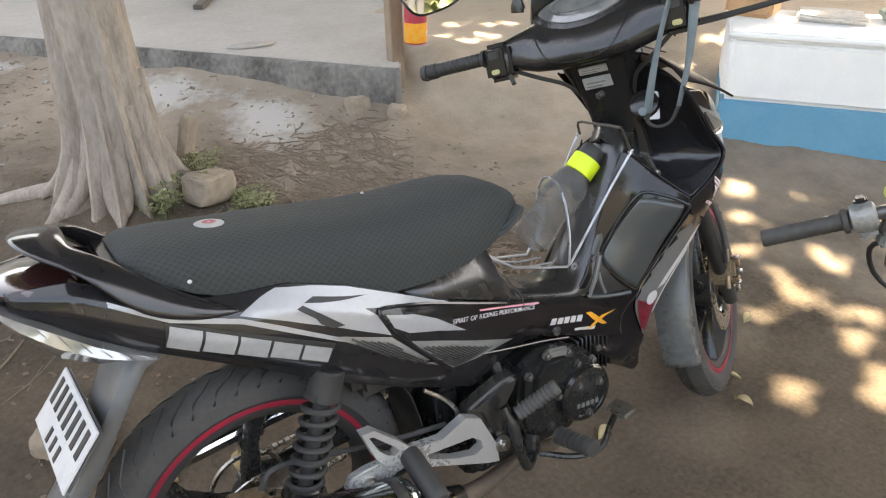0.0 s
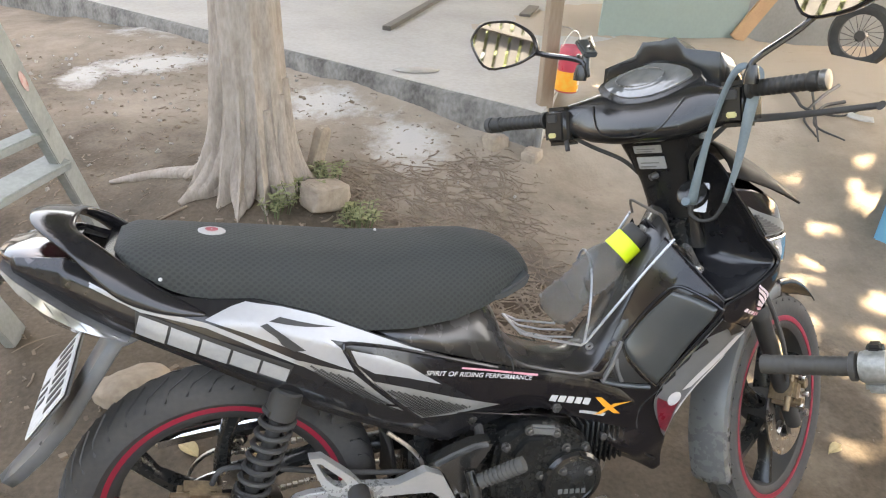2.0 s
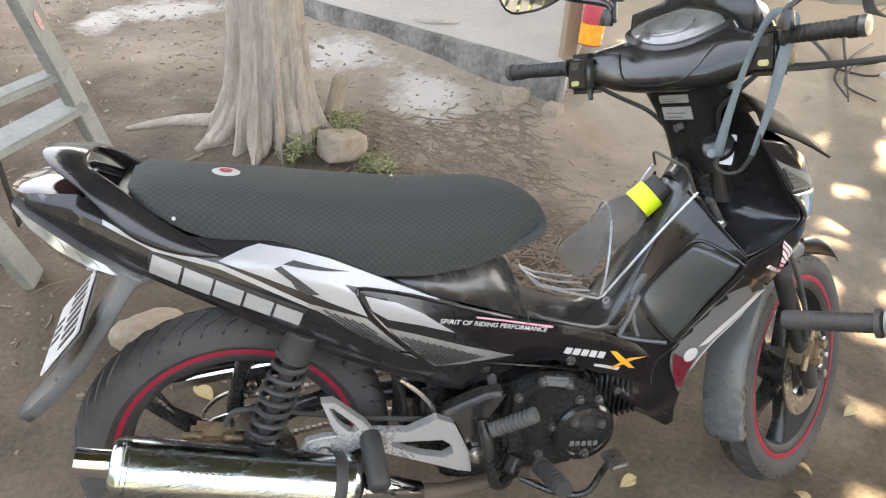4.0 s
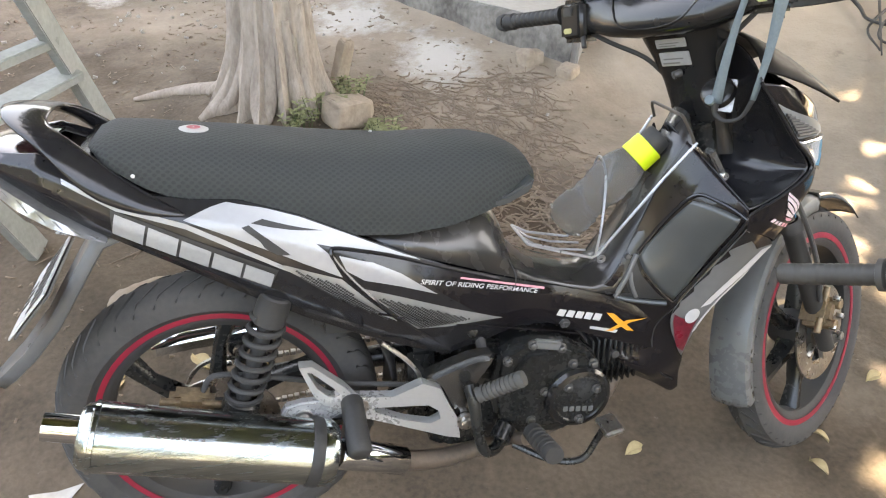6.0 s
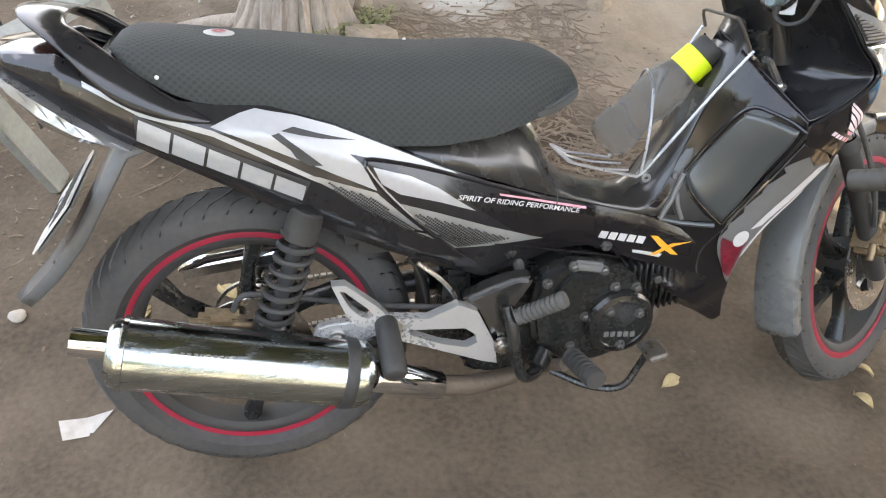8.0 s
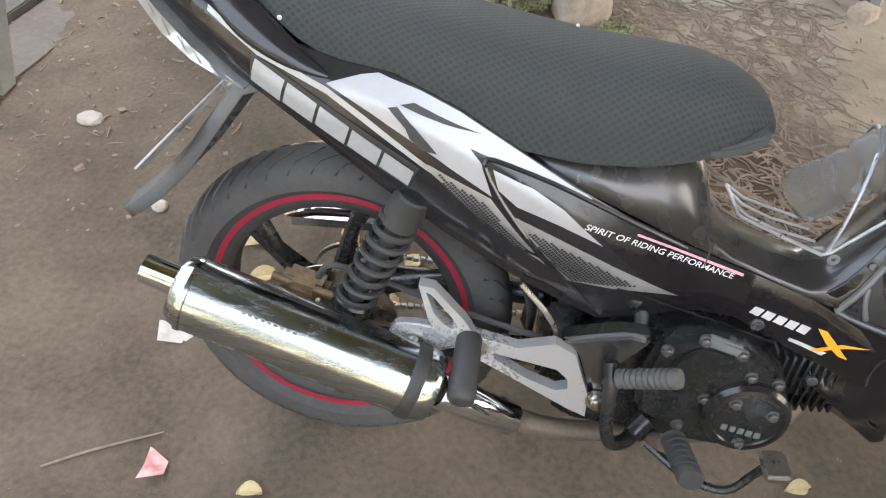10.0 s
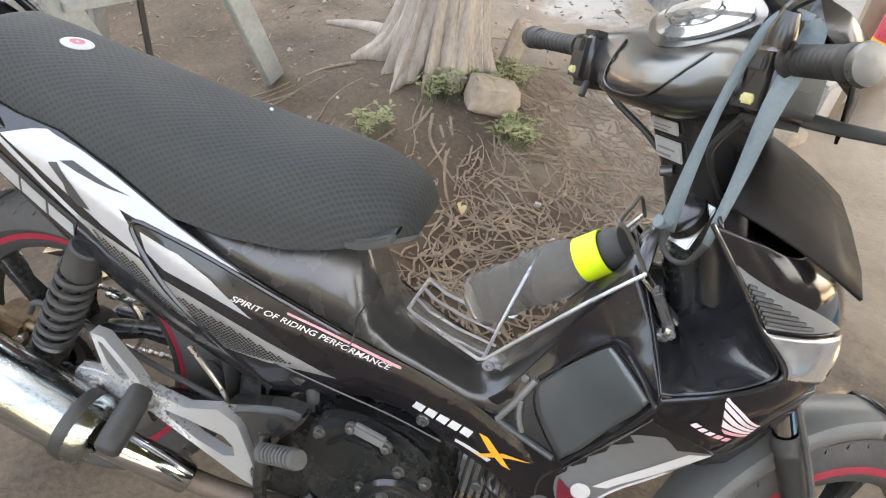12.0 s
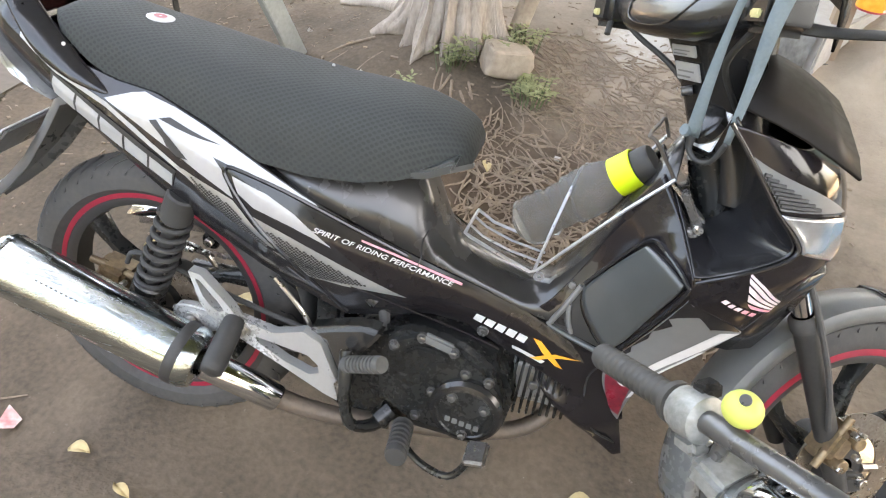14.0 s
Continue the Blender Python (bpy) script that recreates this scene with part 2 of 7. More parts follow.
PAPER = mat("torn_paper", (0.36, 0.335, 0.30), (0.47, 0.45, 0.42), rough=0.85, scale=30)
PINE = mat("grey_white_painted_wood", (0.22, 0.235, 0.225), (0.33, 0.345, 0.332), rough=0.7, scale=10, fine=70, bump=0.15, rvar=0.08)
POSTW = mat("brown_timber", (0.23, 0.165, 0.115), (0.31, 0.235, 0.17), rough=0.85, scale=7, fine=80, bump=0.3, stretch=(1, 1, 0.2))
GREENB = mat("grey_green_board", (0.25, 0.30, 0.265), (0.29, 0.34, 0.30), rough=0.6, scale=2, fine=40)
PLY = mat("orange_plywood", (0.50, 0.30, 0.16), (0.42, 0.25, 0.14), rough=0.75, scale=8, fine=60)
PLASTER = mat("pale_plaster", (0.55, 0.55, 0.53), (0.64, 0.64, 0.62), rough=0.9, scale=1.5, fine=30, bump=0.1)
BLUET = mat("blue_painted_board", (0.09, 0.29, 0.42), (0.12, 0.33, 0.46), rough=0.5, scale=6, fine=60)
FOAM = mat("white_foam", (0.82, 0.82, 0.80), (0.76, 0.76, 0.74), rough=0.8, scale=8, fine=150, bump=0.1)
DARKM = mat("dark_metal_bar", (0.09, 0.08, 0.07), (0.15, 0.13, 0.11), rough=0.6, metal=0.4, scale=10, fine=80, bump=0.1)
WRAP = mat("faded_wrapper", (0.5, 0.14, 0.14), (0.55, 0.5, 0.47), rough=0.6, scale=14)
CANRED = mat("red_printed_tin", (0.50, 0.05, 0.08), (0.42, 0.05, 0.07), rough=0.35, scale=20)
BOTTLE = mat("dusty_clear_bottle", (0.30, 0.295, 0.28), (0.42, 0.41, 0.39), rough=0.12, scale=9, fine=60, rvar=0.08)
BOTTLE.node_tree.nodes["Principled BSDF"].inputs["Transmission Weight"].default_value = 0.8
BOTTLE.node_tree.nodes["Principled BSDF"].inputs["IOR"].default_value = 1.18
# lengthwise streaks and a blue-green tint put reflections into the muffler's colour
EXHAUST = mat("streaked_chrome", (0.56, 0.625, 0.635), (0.24, 0.27, 0.275), rough=0.20, metal=1.0, scale=11, fine=45, rvar=0.13, stretch=(0.5, 8, 8))
PAVE = mat("grey_weathered_paving", (0.078, 0.074, 0.068), (0.115, 0.110, 0.101), rough=0.9, scale=3, fine=40, bump=0.3, spec=0.2)
# white fence paint darkened in colour so sunlit slats don't clip in the mirror
FENCEP = mat("dimmed_fence_paint", (0.042, 0.046, 0.052), (0.066, 0.071, 0.079), rough=0.8, scale=4, fine=50, bump=0.1)
VISOR = mat("dusty_black_visor", (0.012, 0.0105, 0.0095), (0.019, 0.0165, 0.015), rough=0.5, scale=8, fine=60, spec=0.10)
GREYWALL = mat("shaded_grey_render", (0.22, 0.22, 0.21), (0.30, 0.30, 0.285), rough=0.9, scale=2, fine=30, bump=0.1)
GREYH = mat("weathered_grey_cast", (0.17, 0.175, 0.165), (0.30, 0.30, 0.285), rough=0.4, metal=0.3, scale=40, fine=160, bump=0.15)
GREYG = mat("worn_grip_rubber", (0.036, 0.034, 0.031), (0.056, 0.053, 0.048), rough=0.65, scale=20, fine=100, bump=0.1)


# ---- mesh helpers ----
def link(name, bm, material, parent=None, label="", smooth=True, mirror=None):
    me = bpy.data.meshes.new(name)
    bmesh.ops.recalc_face_normals(bm, faces=bm.faces)
    for f in bm.faces:
        f.smooth = smooth
    bm.to_mesh(me)
    bm.free()
    me.materials.append(material)
    if smooth:
        me.set_sharp_from_angle(angle=radians(42))
    ob = new(name, me)
    if parent:
        ob.parent = parent
    if label:
        ob["label"] = label
    return ob


part = link


def spline(points, per=6):
    """A smooth curve through the points (Catmull-Rom)."""
    p = [Vector(q) for q in points]
    p = [p[0] * 2 - p[1]] + p + [p[-1] * 2 - p[-2]]
    out = []
    for i in range(1, len(p) - 2):
        for k in range(per):
            t = k / per
            a, b, c, d = p[i - 1], p[i], p[i + 1], p[i + 2]
            out.append(0.5 * (2 * b + (c - a) * t + (2 * a - 5 * b + 4 * c - d) * t * t + (3 * b - a - 3 * c + d) * t ** 3))
    return out + [p[-2]]


def tube(points, radius, seg=10, bm=None, per=0, flat=1.0):
    """A round bar along the points; radius is one number or one for each point."""
    bm = bm or bmesh.new()
    if per:
        n0 = len(points)
        points = spline(points, per)
        if not isinstance(radius, (int, float)):
            radius = [float(np.interp(i / (len(points) - 1) * (n0 - 1), range(n0), radius)) for i in range(len(points))]
    pts = [Vector(p) for p in points]
    rs = [radius] * len(pts) if isinstance(radius, (int, float)) else radius
    rings, up = [], None
    for i, p in enumerate(pts):
        d = (pts[min(i + 1, len(pts) - 1)] - pts[max(i - 1, 0)]).normalized()
        if up is None:
            up = d.orthogonal().normalized()
        up = (up - d * up.dot(d)).normalized()
        side = d.cross(up)
        rings.append([bm.verts.new(p + rs[i] * (math.cos(2 * math.pi * k / seg) * up + flat * math.sin(2 * math.pi * k / seg) * side)) for k in range(seg)])
    for a, b in zip(rings, rings[1:]):
        for k in range(seg):
            bm.faces.new((a[k], a[(k + 1) % seg], b[(k + 1) % seg], b[k]))
    bm.faces.new(rings[0][::-1])
    bm.faces.new(rings[-1])
    return bm


def lathe(profile, centre, axis, seg=32, bm=None, closed=False, start=0.0, sweep=360.0):
    """Turns (radius, height) pairs round an axis."""
    bm = bm or bmesh.new()
    axis = Vector(axis).normalized()
    u = axis.orthogonal().normalized()
    if abs(axis.y) > 0.9:
        u = Vector((1, 0, 0))
    v = axis.cross(u)
    full = sweep >= 360
    steps = seg if full else seg + 1
    rings = []
    for k in range(steps):
        a = radians(start + sweep * k / seg)
        d = math.cos(a) * u + math.sin(a) * v
        rings.append([bm.verts.new(Vector(centre) + axis * h + d * r) for r, h in profile])
    n = len(profile)
    for k in range(seg):
        a, b = rings[k], rings[(k + 1) % steps]
        for i in range(n if closed else n - 1):
            j = (i + 1) % n
            bm.faces.new((a[i], a[j], b[j], b[i]))
    bmesh.ops.remove_doubles(bm, verts=bm.verts, dist=1e-6)
    return bm


def rod(p0, p1, r, seg=16, bm=None, r1=None):
    p0, p1 = Vector(p0), Vector(p1)
    h = (p1 - p0).length
    r1 = r if r1 is None else r1
    e = min(0.12 * r, 0.2 * h)
    return lathe([(0, 0), (r - e, 0), (r, e), (r1, h - e), (r1 - e, h), (0, h)], p0, p1 - p0, seg, bm)


def prism(outline, y0, y1, bm=None, bevel=0.0, plane="xz"):
    """A plate from an outline in the xz plane (or xy), between two depths."""
    own = bmesh.new()
    put = (lambda a, b, c: (a, c, b)) if plane == "xz" else (lambda a, b, c: (a, b, c))
    f = own.faces.new([own.verts.new(put(a, b, y0)) for a, b in outline])
    r = bmesh.ops.extrude_face_region(own, geom=[f])
    d = Vector(put(0, 0, y1 - y0))
    bmesh.ops.translate(own, verts=[g for g in r["geom"] if isinstance(g, bmesh.types.BMVert)], vec=d)
    bmesh.ops.recalc_face_normals(own, faces=own.faces)
    if bevel:
        bmesh.ops.bevel(own, geom=own.edges[:], offset=bevel, segments=2, affect="EDGES", clamp_overlap=True)
    return merge(bm, own)


def merge(bm, own):
    if bm is None:
        return own
    me = bpy.data.meshes.new("tmp")
    own.to_mesh(me)
    own.free()
    bm.from_mesh(me)
    bpy.data.meshes.remove(me)
    return bm


def block(centre, size, bm=None, bevel=0.004, m=None, seg=2):
    own = bmesh.new()
    bmesh.ops.create_cube(own, size=1)
    bmesh.ops.scale(own, verts=own.verts, vec=size)
    if bevel:
        bmesh.ops.bevel(own, geom=own.edges[:], offset=min(bevel, 0.45 * min(size)), segments=seg, affect="EDGES", clamp_overlap=True)
    own.transform(Matrix.Translation(centre) @ (m or Matrix()))
    return merge(bm, own)


def beam(p0, p1, w, h, bm=None, up=(0, 0, 1), bevel=0.003):
    """A sawn board from p0 to p1, w wide and h thick."""
    p0, p1 = Vector(p0), Vector(p1)
    d = p1 - p0
    z = d.normalized()
    x = Vector(up).cross(z).normalized() if abs(z.dot(Vector(up))) < 0.98 else Vector((1, 0, 0))
    y = z.cross(x)
    r = Matrix((x, y, z)).transposed().to_4x4()
    return block((p0 + p1) / 2, (w, h, d.length), bm, bevel, r)


def skin(stations, bm=None, close=False):
    """A sheet through rows of points."""
    bm = bm or bmesh.new()
    rows = [[bm.verts.new(p) for p in s] for s in stations]
    n = len(rows[0])
    for a, b in zip(rows, rows[1:]):
        for i in range(n if close else n - 1):
            j = (i + 1) % n
            bm.faces.new((a[i], a[j], b[j], b[i]))
    if close:
        bm.faces.new(rows[0][::-1])
        bm.faces.new(rows[-1])
    return bm


def thick(ob, t=0.003, offset=-1.0):
    s = ob.modifiers.new("thickness", "SOLIDIFY")
    s.thickness, s.offset = t, offset
    return ob


def rounded(ob, levels=1):
    s = ob.modifiers.new("smooth", "SUBSURF")
    s.levels = s.render_levels = levels
    return ob


def root(name, m, label, category, group=""):
    e = new(name)
    e.matrix_world = m
    e.empty_display_size = 0.1
    return tagged(e, label, category, group)

# ---- ground ----
TREE = Vector((0.455, 2.60, 0.0))


def height(x, y):
    """The yard falls gently from the slab to the parked motorcycle; a mound of roots lies round the tree."""
    h = 0.012 + 0.092 * max(0.0, y - 0.98) if y < 5 else 0.012 + 0.092 * 4.02
    if y > 0.7:
        s = min(1, (y - 0.7) / 0.6)
        h *= s * s * (3 - 2 * s) if y < 1.3 else 1
    p = Vector((x - 1.76, y - 2.93))
    n, s = p.x * 0.777 + p.y * 0.63, p.x * -0.63 + p.y * 0.777
    if -0.8 < n and s > -0.3:
        r = 1 + min(n, 0) / 0.8
        h += 0.075 * r * r * (3 - 2 * r) * max(0.0, min(1, (2.2 - s) / 1.2)) * min(1, (s + 0.3) / 0.3)
    if n > 0 and s < 0.6:
        r = min(1, n / (1.6 - 1.15 * max(0.0, 1 - abs(s + 0.1) / 0.6)))
        far_drop = min(1, max(0.0, (n - 3.4) / 0.8)) * min(1, max(0.0, (0.5 - s) / 0.3))
        h += (0.436 - 0.336 * far_drop - h) * r * r * (3 - 2 * r)
    h -= 0.10 * min(1.4, max(0.0, 0.2 - x))
    d = math.hypot(x - TREE.x, y - TREE.y)
    h += 0.13 * math.exp(-(d / 0.46) ** 2)
    rough = min(1, max(0.0, (y - 1.25) / 0.5))
    h += (0.004 + 0.018 * rough) * noise.fractal(Vector((x * 2.2, y * 2.2, 0)), 1, 2, 4) + 0.006 * rough * noise.fractal(Vector((x * 14, y * 14, 3)), 1, 2, 3)
    return h


def axis_steps(lo, hi, fine_lo, fine_hi, step):
    out, v = [fine_lo], fine_lo
    while v < fine_hi:
        v += step
        out.append(v)
    g = step
    while out[-1] < hi:
        g *= 1.5
        out.append(out[-1] + g)
    g = step
    while out[0] > lo:
        g *= 1.5
        out.insert(0, out[0] - g)
    return out


xs, ys = axis_steps(-150, 150, -2.2, 3.2, 0.03), axis_steps(-150, 150, -0.2, 4.6, 0.03)
bm = bmesh.new()
grid = [[bm.verts.new((x, y, height(x, y))) for x in xs] for y in ys]
for j in range(len(ys) - 1):
    for i in range(len(xs) - 1):
        bm.faces.new((grid[j][i], grid[j][i + 1], grid[j + 1][i + 1], grid[j + 1][i]))
ground = tagged(link("ground", bm, EARTH), "packed brown earth yard with roots and cement dust", "ground", kind="structure")

# raised concrete slab with its kerb; the edge runs from the timber post away to the left
K0, KD = Vector((1.76, 2.93)), Vector((-0.63, 0.777))
KN = Vector((0.777, 0.63))


def on_kerb(s, n=0.0):
    return K0 + KD * s + KN * n


bm = bmesh.new()
edge = []
for i in range(90):
    s = i * 0.12
    w = 0.012 * noise.noise(Vector((s * 3, 0, 0)))
    edge.append((s, w))
rows = []
for s, w in edge:
    a, b, c = on_kerb(s, w - 0.004), on_kerb(s, w + 0.012), on_kerb(s, 0.05)
    z = 0.43 + 0.006 * noise.noise(Vector((s * 5, 2, 0)))
    rows.append([(*on_kerb(s, w - 0.03 + 0.02 * noise.noise(Vector((s * 4, 7, 0)))), -0.1), (*on_kerb(s, w - 0.012), z - 0.12), (*a, z - 0.016), (*b, z), (*c, 0.432), (*c, -0.1)])
kerb = tagged(link("kerb", skin(rows, bm, close=False), KERB), "stained rough concrete kerb along the slab", "kerb", kind="structure")
bm = bmesh.new()
c = [on_kerb(-0.02, 0.022), on_kerb(11, 0.022), on_kerb(11, 9.0), on_kerb(0.55, 9.0), on_kerb(0.55, 1.6)]
prism([tuple(v) for v in c], -0.1, 0.434, bm, plane="xy", bevel=0.01)
slab = tagged(link("concrete_slab", bm, CONC, smooth=False), "pale worn concrete slab", "concrete floor", kind="structure")
bm = bmesh.new()
rows = []
for i in range(9):
    a = i / 8 * math.pi
    rows.append((1.30 + 0.13 * math.cos(2 * a) + 0.03 * random.random(), 3.62 + 0.07 * math.sin(2 * a) + 0.02 * random.random()))
bm.faces.new([bm.verts.new((x + 0.06, y + 0.12, 0.4375)) for x, y in rows[:-1]])
thick(tagged(link("cement_patch", bm, PALE), "thin pale patch of spilt cement on the slab edge", "cement patch"), 0.003, 1)

# far wall behind the slab and plain walls that close the yard
bm = block((2.0, 11.4, 1.6), (26, 0.2, 3.4), bevel=0.01)
tagged(link("wall_north", bm, PLASTER), "plain pale plastered wall behind the slab", "wall", kind="structure")

# low concrete apron, a row of blocks with a pale lip, and a dark mesh panel behind
APRON = mat("worn_grey_brown_concrete", (0.098, 0.084, 0.070), (0.150, 0.131, 0.112), rough=0.92, scale=3, fine=40, bump=0.3, spec=0.2)
bm = block((-1.085, 1.9, -0.065), (0.23, 3.4, 0.13), bevel=0.008)
pavement = tagged(link("pavement", bm, APRON), "low grey-brown concrete apron along the yard", "pavement", kind="structure")
BLOCK_ME = None
for k in range(14):
    if BLOCK_ME is None:
        ob = part("paving_block", block((0, 0, 0), (0.200, 0.236, 0.075), bevel=0.005), PAVE, pavement)
        BLOCK_ME = ob.data
    else:
        ob = new("paving_block", BLOCK_ME)
        ob.parent = pavement
    rnd = random.Random(100 + k)
    ob.location = (-1.305, 0.33 + 0.242 * k, -0.010 + rnd.uniform(-0.002, 0.002))
    ob.rotation_euler = (rnd.uniform(-0.008, 0.008), rnd.uniform(-0.008, 0.008), 0)
part("lip", beam((-1.422, 0.2, 0.024), (-1.422, 3.6, 0.024), 0.020, 0.022), PAVE, pavement, "pale concrete lip")
mesh_cover = root("mesh_panel", Matrix.Translation((-2.28, 1.9, -0.02)), "dark panel with welded wire mesh over it", "mesh panel")
part("panel", block((0, 0, 0), (1.66, 3.4, 0.03), bevel=0.004), mat("dark_grey_slab", (0.022, 0.021, 0.020), (0.038, 0.037, 0.035), rough=0.9, scale=4, fine=50), mesh_cover)
bm = bmesh.new()
for k in range(12):
    rod((-0.38, -1.6 + k * 0.29, 0.026), (0.38, -1.6 + k * 0.29, 0.026), 0.004, 6, bm)
for k in range(4):
    rod((-0.36 + k * 0.24, -1.69, 0.028), (-0.36 + k * 0.24, 1.69, 0.028), 0.004, 6, bm)
part("wire_mesh", bm, DARKM, mesh_cover)
part("bar", beam((0.0, -1.69, 0.03), (0.0, 1.69, 0.03), 0.05, 0.03), PAVE, mesh_cover)

# ---- tree ----
tree = root("tree", Matrix.Translation((TREE.x, TREE.y, height(TREE.x, TREE.y) - 0.06)), "tall tree with smooth dusty grey trunk and flaring roots", "tree")
rows = []
NSEG = 96
for i in range(46):
    t = i / 45
    z = 4.6 * t ** 1.7
    r0 = 0.124 - 0.007 * z
    flare = math.exp(-z / 0.23)
    lean = Vector((-0.030 * z, 0.02 * z, 0))
    row = []
    for k in range(NSEG):
        a = 2 * math.pi * k / NSEG
        lobe = 0.0
        for c, w, g in ((-2.30, 0.13, 0.12), (-2.66, 0.09, 0.10), (-3.02, 0.13, 0.17), (-1.5, 0.13, 0.08), (-1.92, 0.08, 0.12), (-1.05, 0.10, 0.05), (-0.3, 0.2, 0.06), (0.9, 0.3, 0.10), (2.5, 0.3, 0.12)):
            da = (a - c + math.pi) % (2 * math.pi) - math.pi
            lobe += g * math.exp(-(da / w) ** 2)
        bumps = 0.008 * noise.noise(Vector((math.cos(a) * 2.2, math.sin(a) * 2.2, z * 1.1))) + 0.006 * noise.noise(Vector((math.cos(a) * 6, math.sin(a) * 6, z * 0.9)))
        knots = noise.noise(Vector((math.cos(a) * 9, math.sin(a) * 9, z * 5)))
        r = r0 + flare * (0.03 + lobe * (1 + 0.3 * knots)) + bumps + 0.016 * math.exp(-z / 0.45) * math.sin(9 * a + 1 + 2 * z) + 0.010 * math.exp(-z / 0.3) * knots
        row.append((lean.x + r * math.cos(a), lean.y + r * math.sin(a), z - 0.02))
    rows.append(row)
trunk = part("trunk", skin(rows, close=True), BARK, tree)
TOP = Vector((-0.138, 0.092, 4.55))
bm = bmesh.new()
rnd = random.Random(4)
tips = []
for k in range(9):
    a = k * 2.4
    p = [TOP - Vector((0, 0, 0.5 + 0.1 * (k % 3))), TOP + Vector((math.cos(a) * 0.5, math.sin(a) * 0.5, 0.5)), TOP + Vector((math.cos(a) * 1.6, math.sin(a) * 1.6, 1.0 + 0.3 * (k % 3))), TOP + Vector((math.cos(a + 0.3) * 3.2, math.sin(a + 0.3) * 3.2, 1.3 + 0.4 * (k % 3)))]
    tube(p, [0.07, 0.06, 0.04, 0.012], 8, bm, per=5)
    tips += p[1:]
part("limbs", bm, BARK, tree)


def leaf_cloud(count, place, size, seed):
    """Many small folded leaves as one sheet of triangles."""
    rnd = np.random.default_rng(seed)
    pos = place(rnd, count)
    d = rnd.normal(size=(count, 3))
    d[:, 2] *= 0.5
    d /= np.linalg.norm(d, axis=1)[:, None]
    e = np.cross(d, rnd.normal(size=(count, 3)))
    e /= np.linalg.norm(e, axis=1)[:, None]
    s = size * (0.6 + 0.8 * rnd.random(count))[:, None]
    fold = np.cross(d, e) * s * 0.12
    v = np.stack([pos, pos + d * s * 0.5 + e * s * 0.32 + fold, pos + d * s, pos + d * s * 0.5 - e * s * 0.32 + fold], 1).reshape(-1, 3)
    f = np.arange(count * 4).reshape(-1, 4)
    tri = np.concatenate([f[:, [0, 1, 2]], f[:, [0, 2, 3]]])
    me = bpy.data.meshes.new("leaves")
    me.from_pydata(v.tolist(), [], tri.tolist())
    return me


def sunlit(x, y):
    """Plan distance to the sunlit patch of the yard, under 1 inside it."""
    gx, gy = x - 2.55, y - 1.35
    return np.minimum(np.hypot((0.75 * gx + 0.66 * gy) / 1.75, (0.75 * gy - 0.66 * gx) / 0.85), np.hypot((x - 2.45) / 0.5, (y - 3.2) / 0.5))


TILT = np.array((SUN_DIR.x, SUN_DIR.y)) / SUN_DIR.z


def crown_place(rnd, n):
    """Wide flat layer of unseen leaves, slid along the sun's slant to shade all but the sunlit east side of the yard.
    """
    p = np.empty((0, 3))
    while len(p) < n:
        g = rnd.uniform((-4.5, -4.7), (8.5, 13.0), (n, 2))
        h = rnd.uniform(5.6, 8.6, n)
        q = np.column_stack([g + TILT * h[:, None], h])[sunlit(g[:, 0], g[:, 1]) > 1.12]
        p = np.concatenate([p, q])
    return p[:n] - np.array(tree.location)


def gap_place(rnd, n):
    """Unseen small leaves over the sunlit side, with round gaps carved where spots of sun should fall."""
    spots = []
    for q in rnd.uniform((1.74, 0.1), (4.2, 3.9), (700, 2)):
        if all(np.hypot(*(q - o)) > 0.20 for o in spots):
            spots.append(q)
    spots = np.array(spots)
    size = 0.085 + 0.062 * rnd.random(len(spots))
    p = np.empty((0, 3))
    while len(p) < n:
        g = rnd.uniform((0.0, -1.2), (5.2, 4.4), (n, 2))
        d = np.hypot(g[:, None, 0] - spots[None, :, 0], g[:, None, 1] - spots[None, :, 1])
        keep = (sunlit(g[:, 0], g[:, 1]) < 1.2) & (d > size[None, :]).all(1)
        h = rnd.uniform(5.6, 6.6, n)
        p = np.concatenate([p, np.column_stack([g + TILT * h[:, None], h])[keep]])
    return p[:n] - np.array(tree.location)


# two leaf layers out of view, placed to shade and dapple the yard
me = leaf_cloud(22000, gap_place, 0.10, 17)
me.materials.append(LEAF)
fine_crown = new("dapple_leaves", me)
fine_crown.parent = tree
fine_crown["kind"] = "stuff"
me = leaf_cloud(88000, crown_place, 0.36, 11)
me.materials.append(LEAF)
shade_crown = new("shade_crown", me)
shade_crown.parent = tree
shade_crown["kind"] = "stuff"

# knobbly buttress roots that run down the foot of the trunk
for k, (a, rr, tw) in enumerate(((-3.0, 0.31, 0.25), (-2.55, 0.26, -0.2), (-2.1, 0.25, 0.15), (-1.7, 0.21, -0.2), (-1.25, 0.20, 0.2), (-0.7, 0.20, -0.3), (-0.2, 0.22, 0.2), (2.9, 0.30, -0.2))):
    rnd = random.Random(k)
    pts = []
    for i, t in enumerate((0, 0.3, 0.55, 0.75, 0.9, 1.0)):
        r = 0.105 + (rr - 0.105) * t ** 2.2
        b = a + tw * t + rnd.uniform(-0.05, 0.05)
        x, y = r * math.cos(b), r * math.sin(b)
        gz = height(TREE.x + x, TREE.y + y) - (height(TREE.x, TREE.y) - 0.06)
        pts.append((x, y, gz + 0.40 * (1 - t) ** 1.6 * (0.8 + 0.1 * (k % 4)) + 0.004))
    part("buttress_root", tube(pts, [0.020, 0.030, 0.033, 0.030, 0.024, 0.012], 10, per=4), BARK, tree)
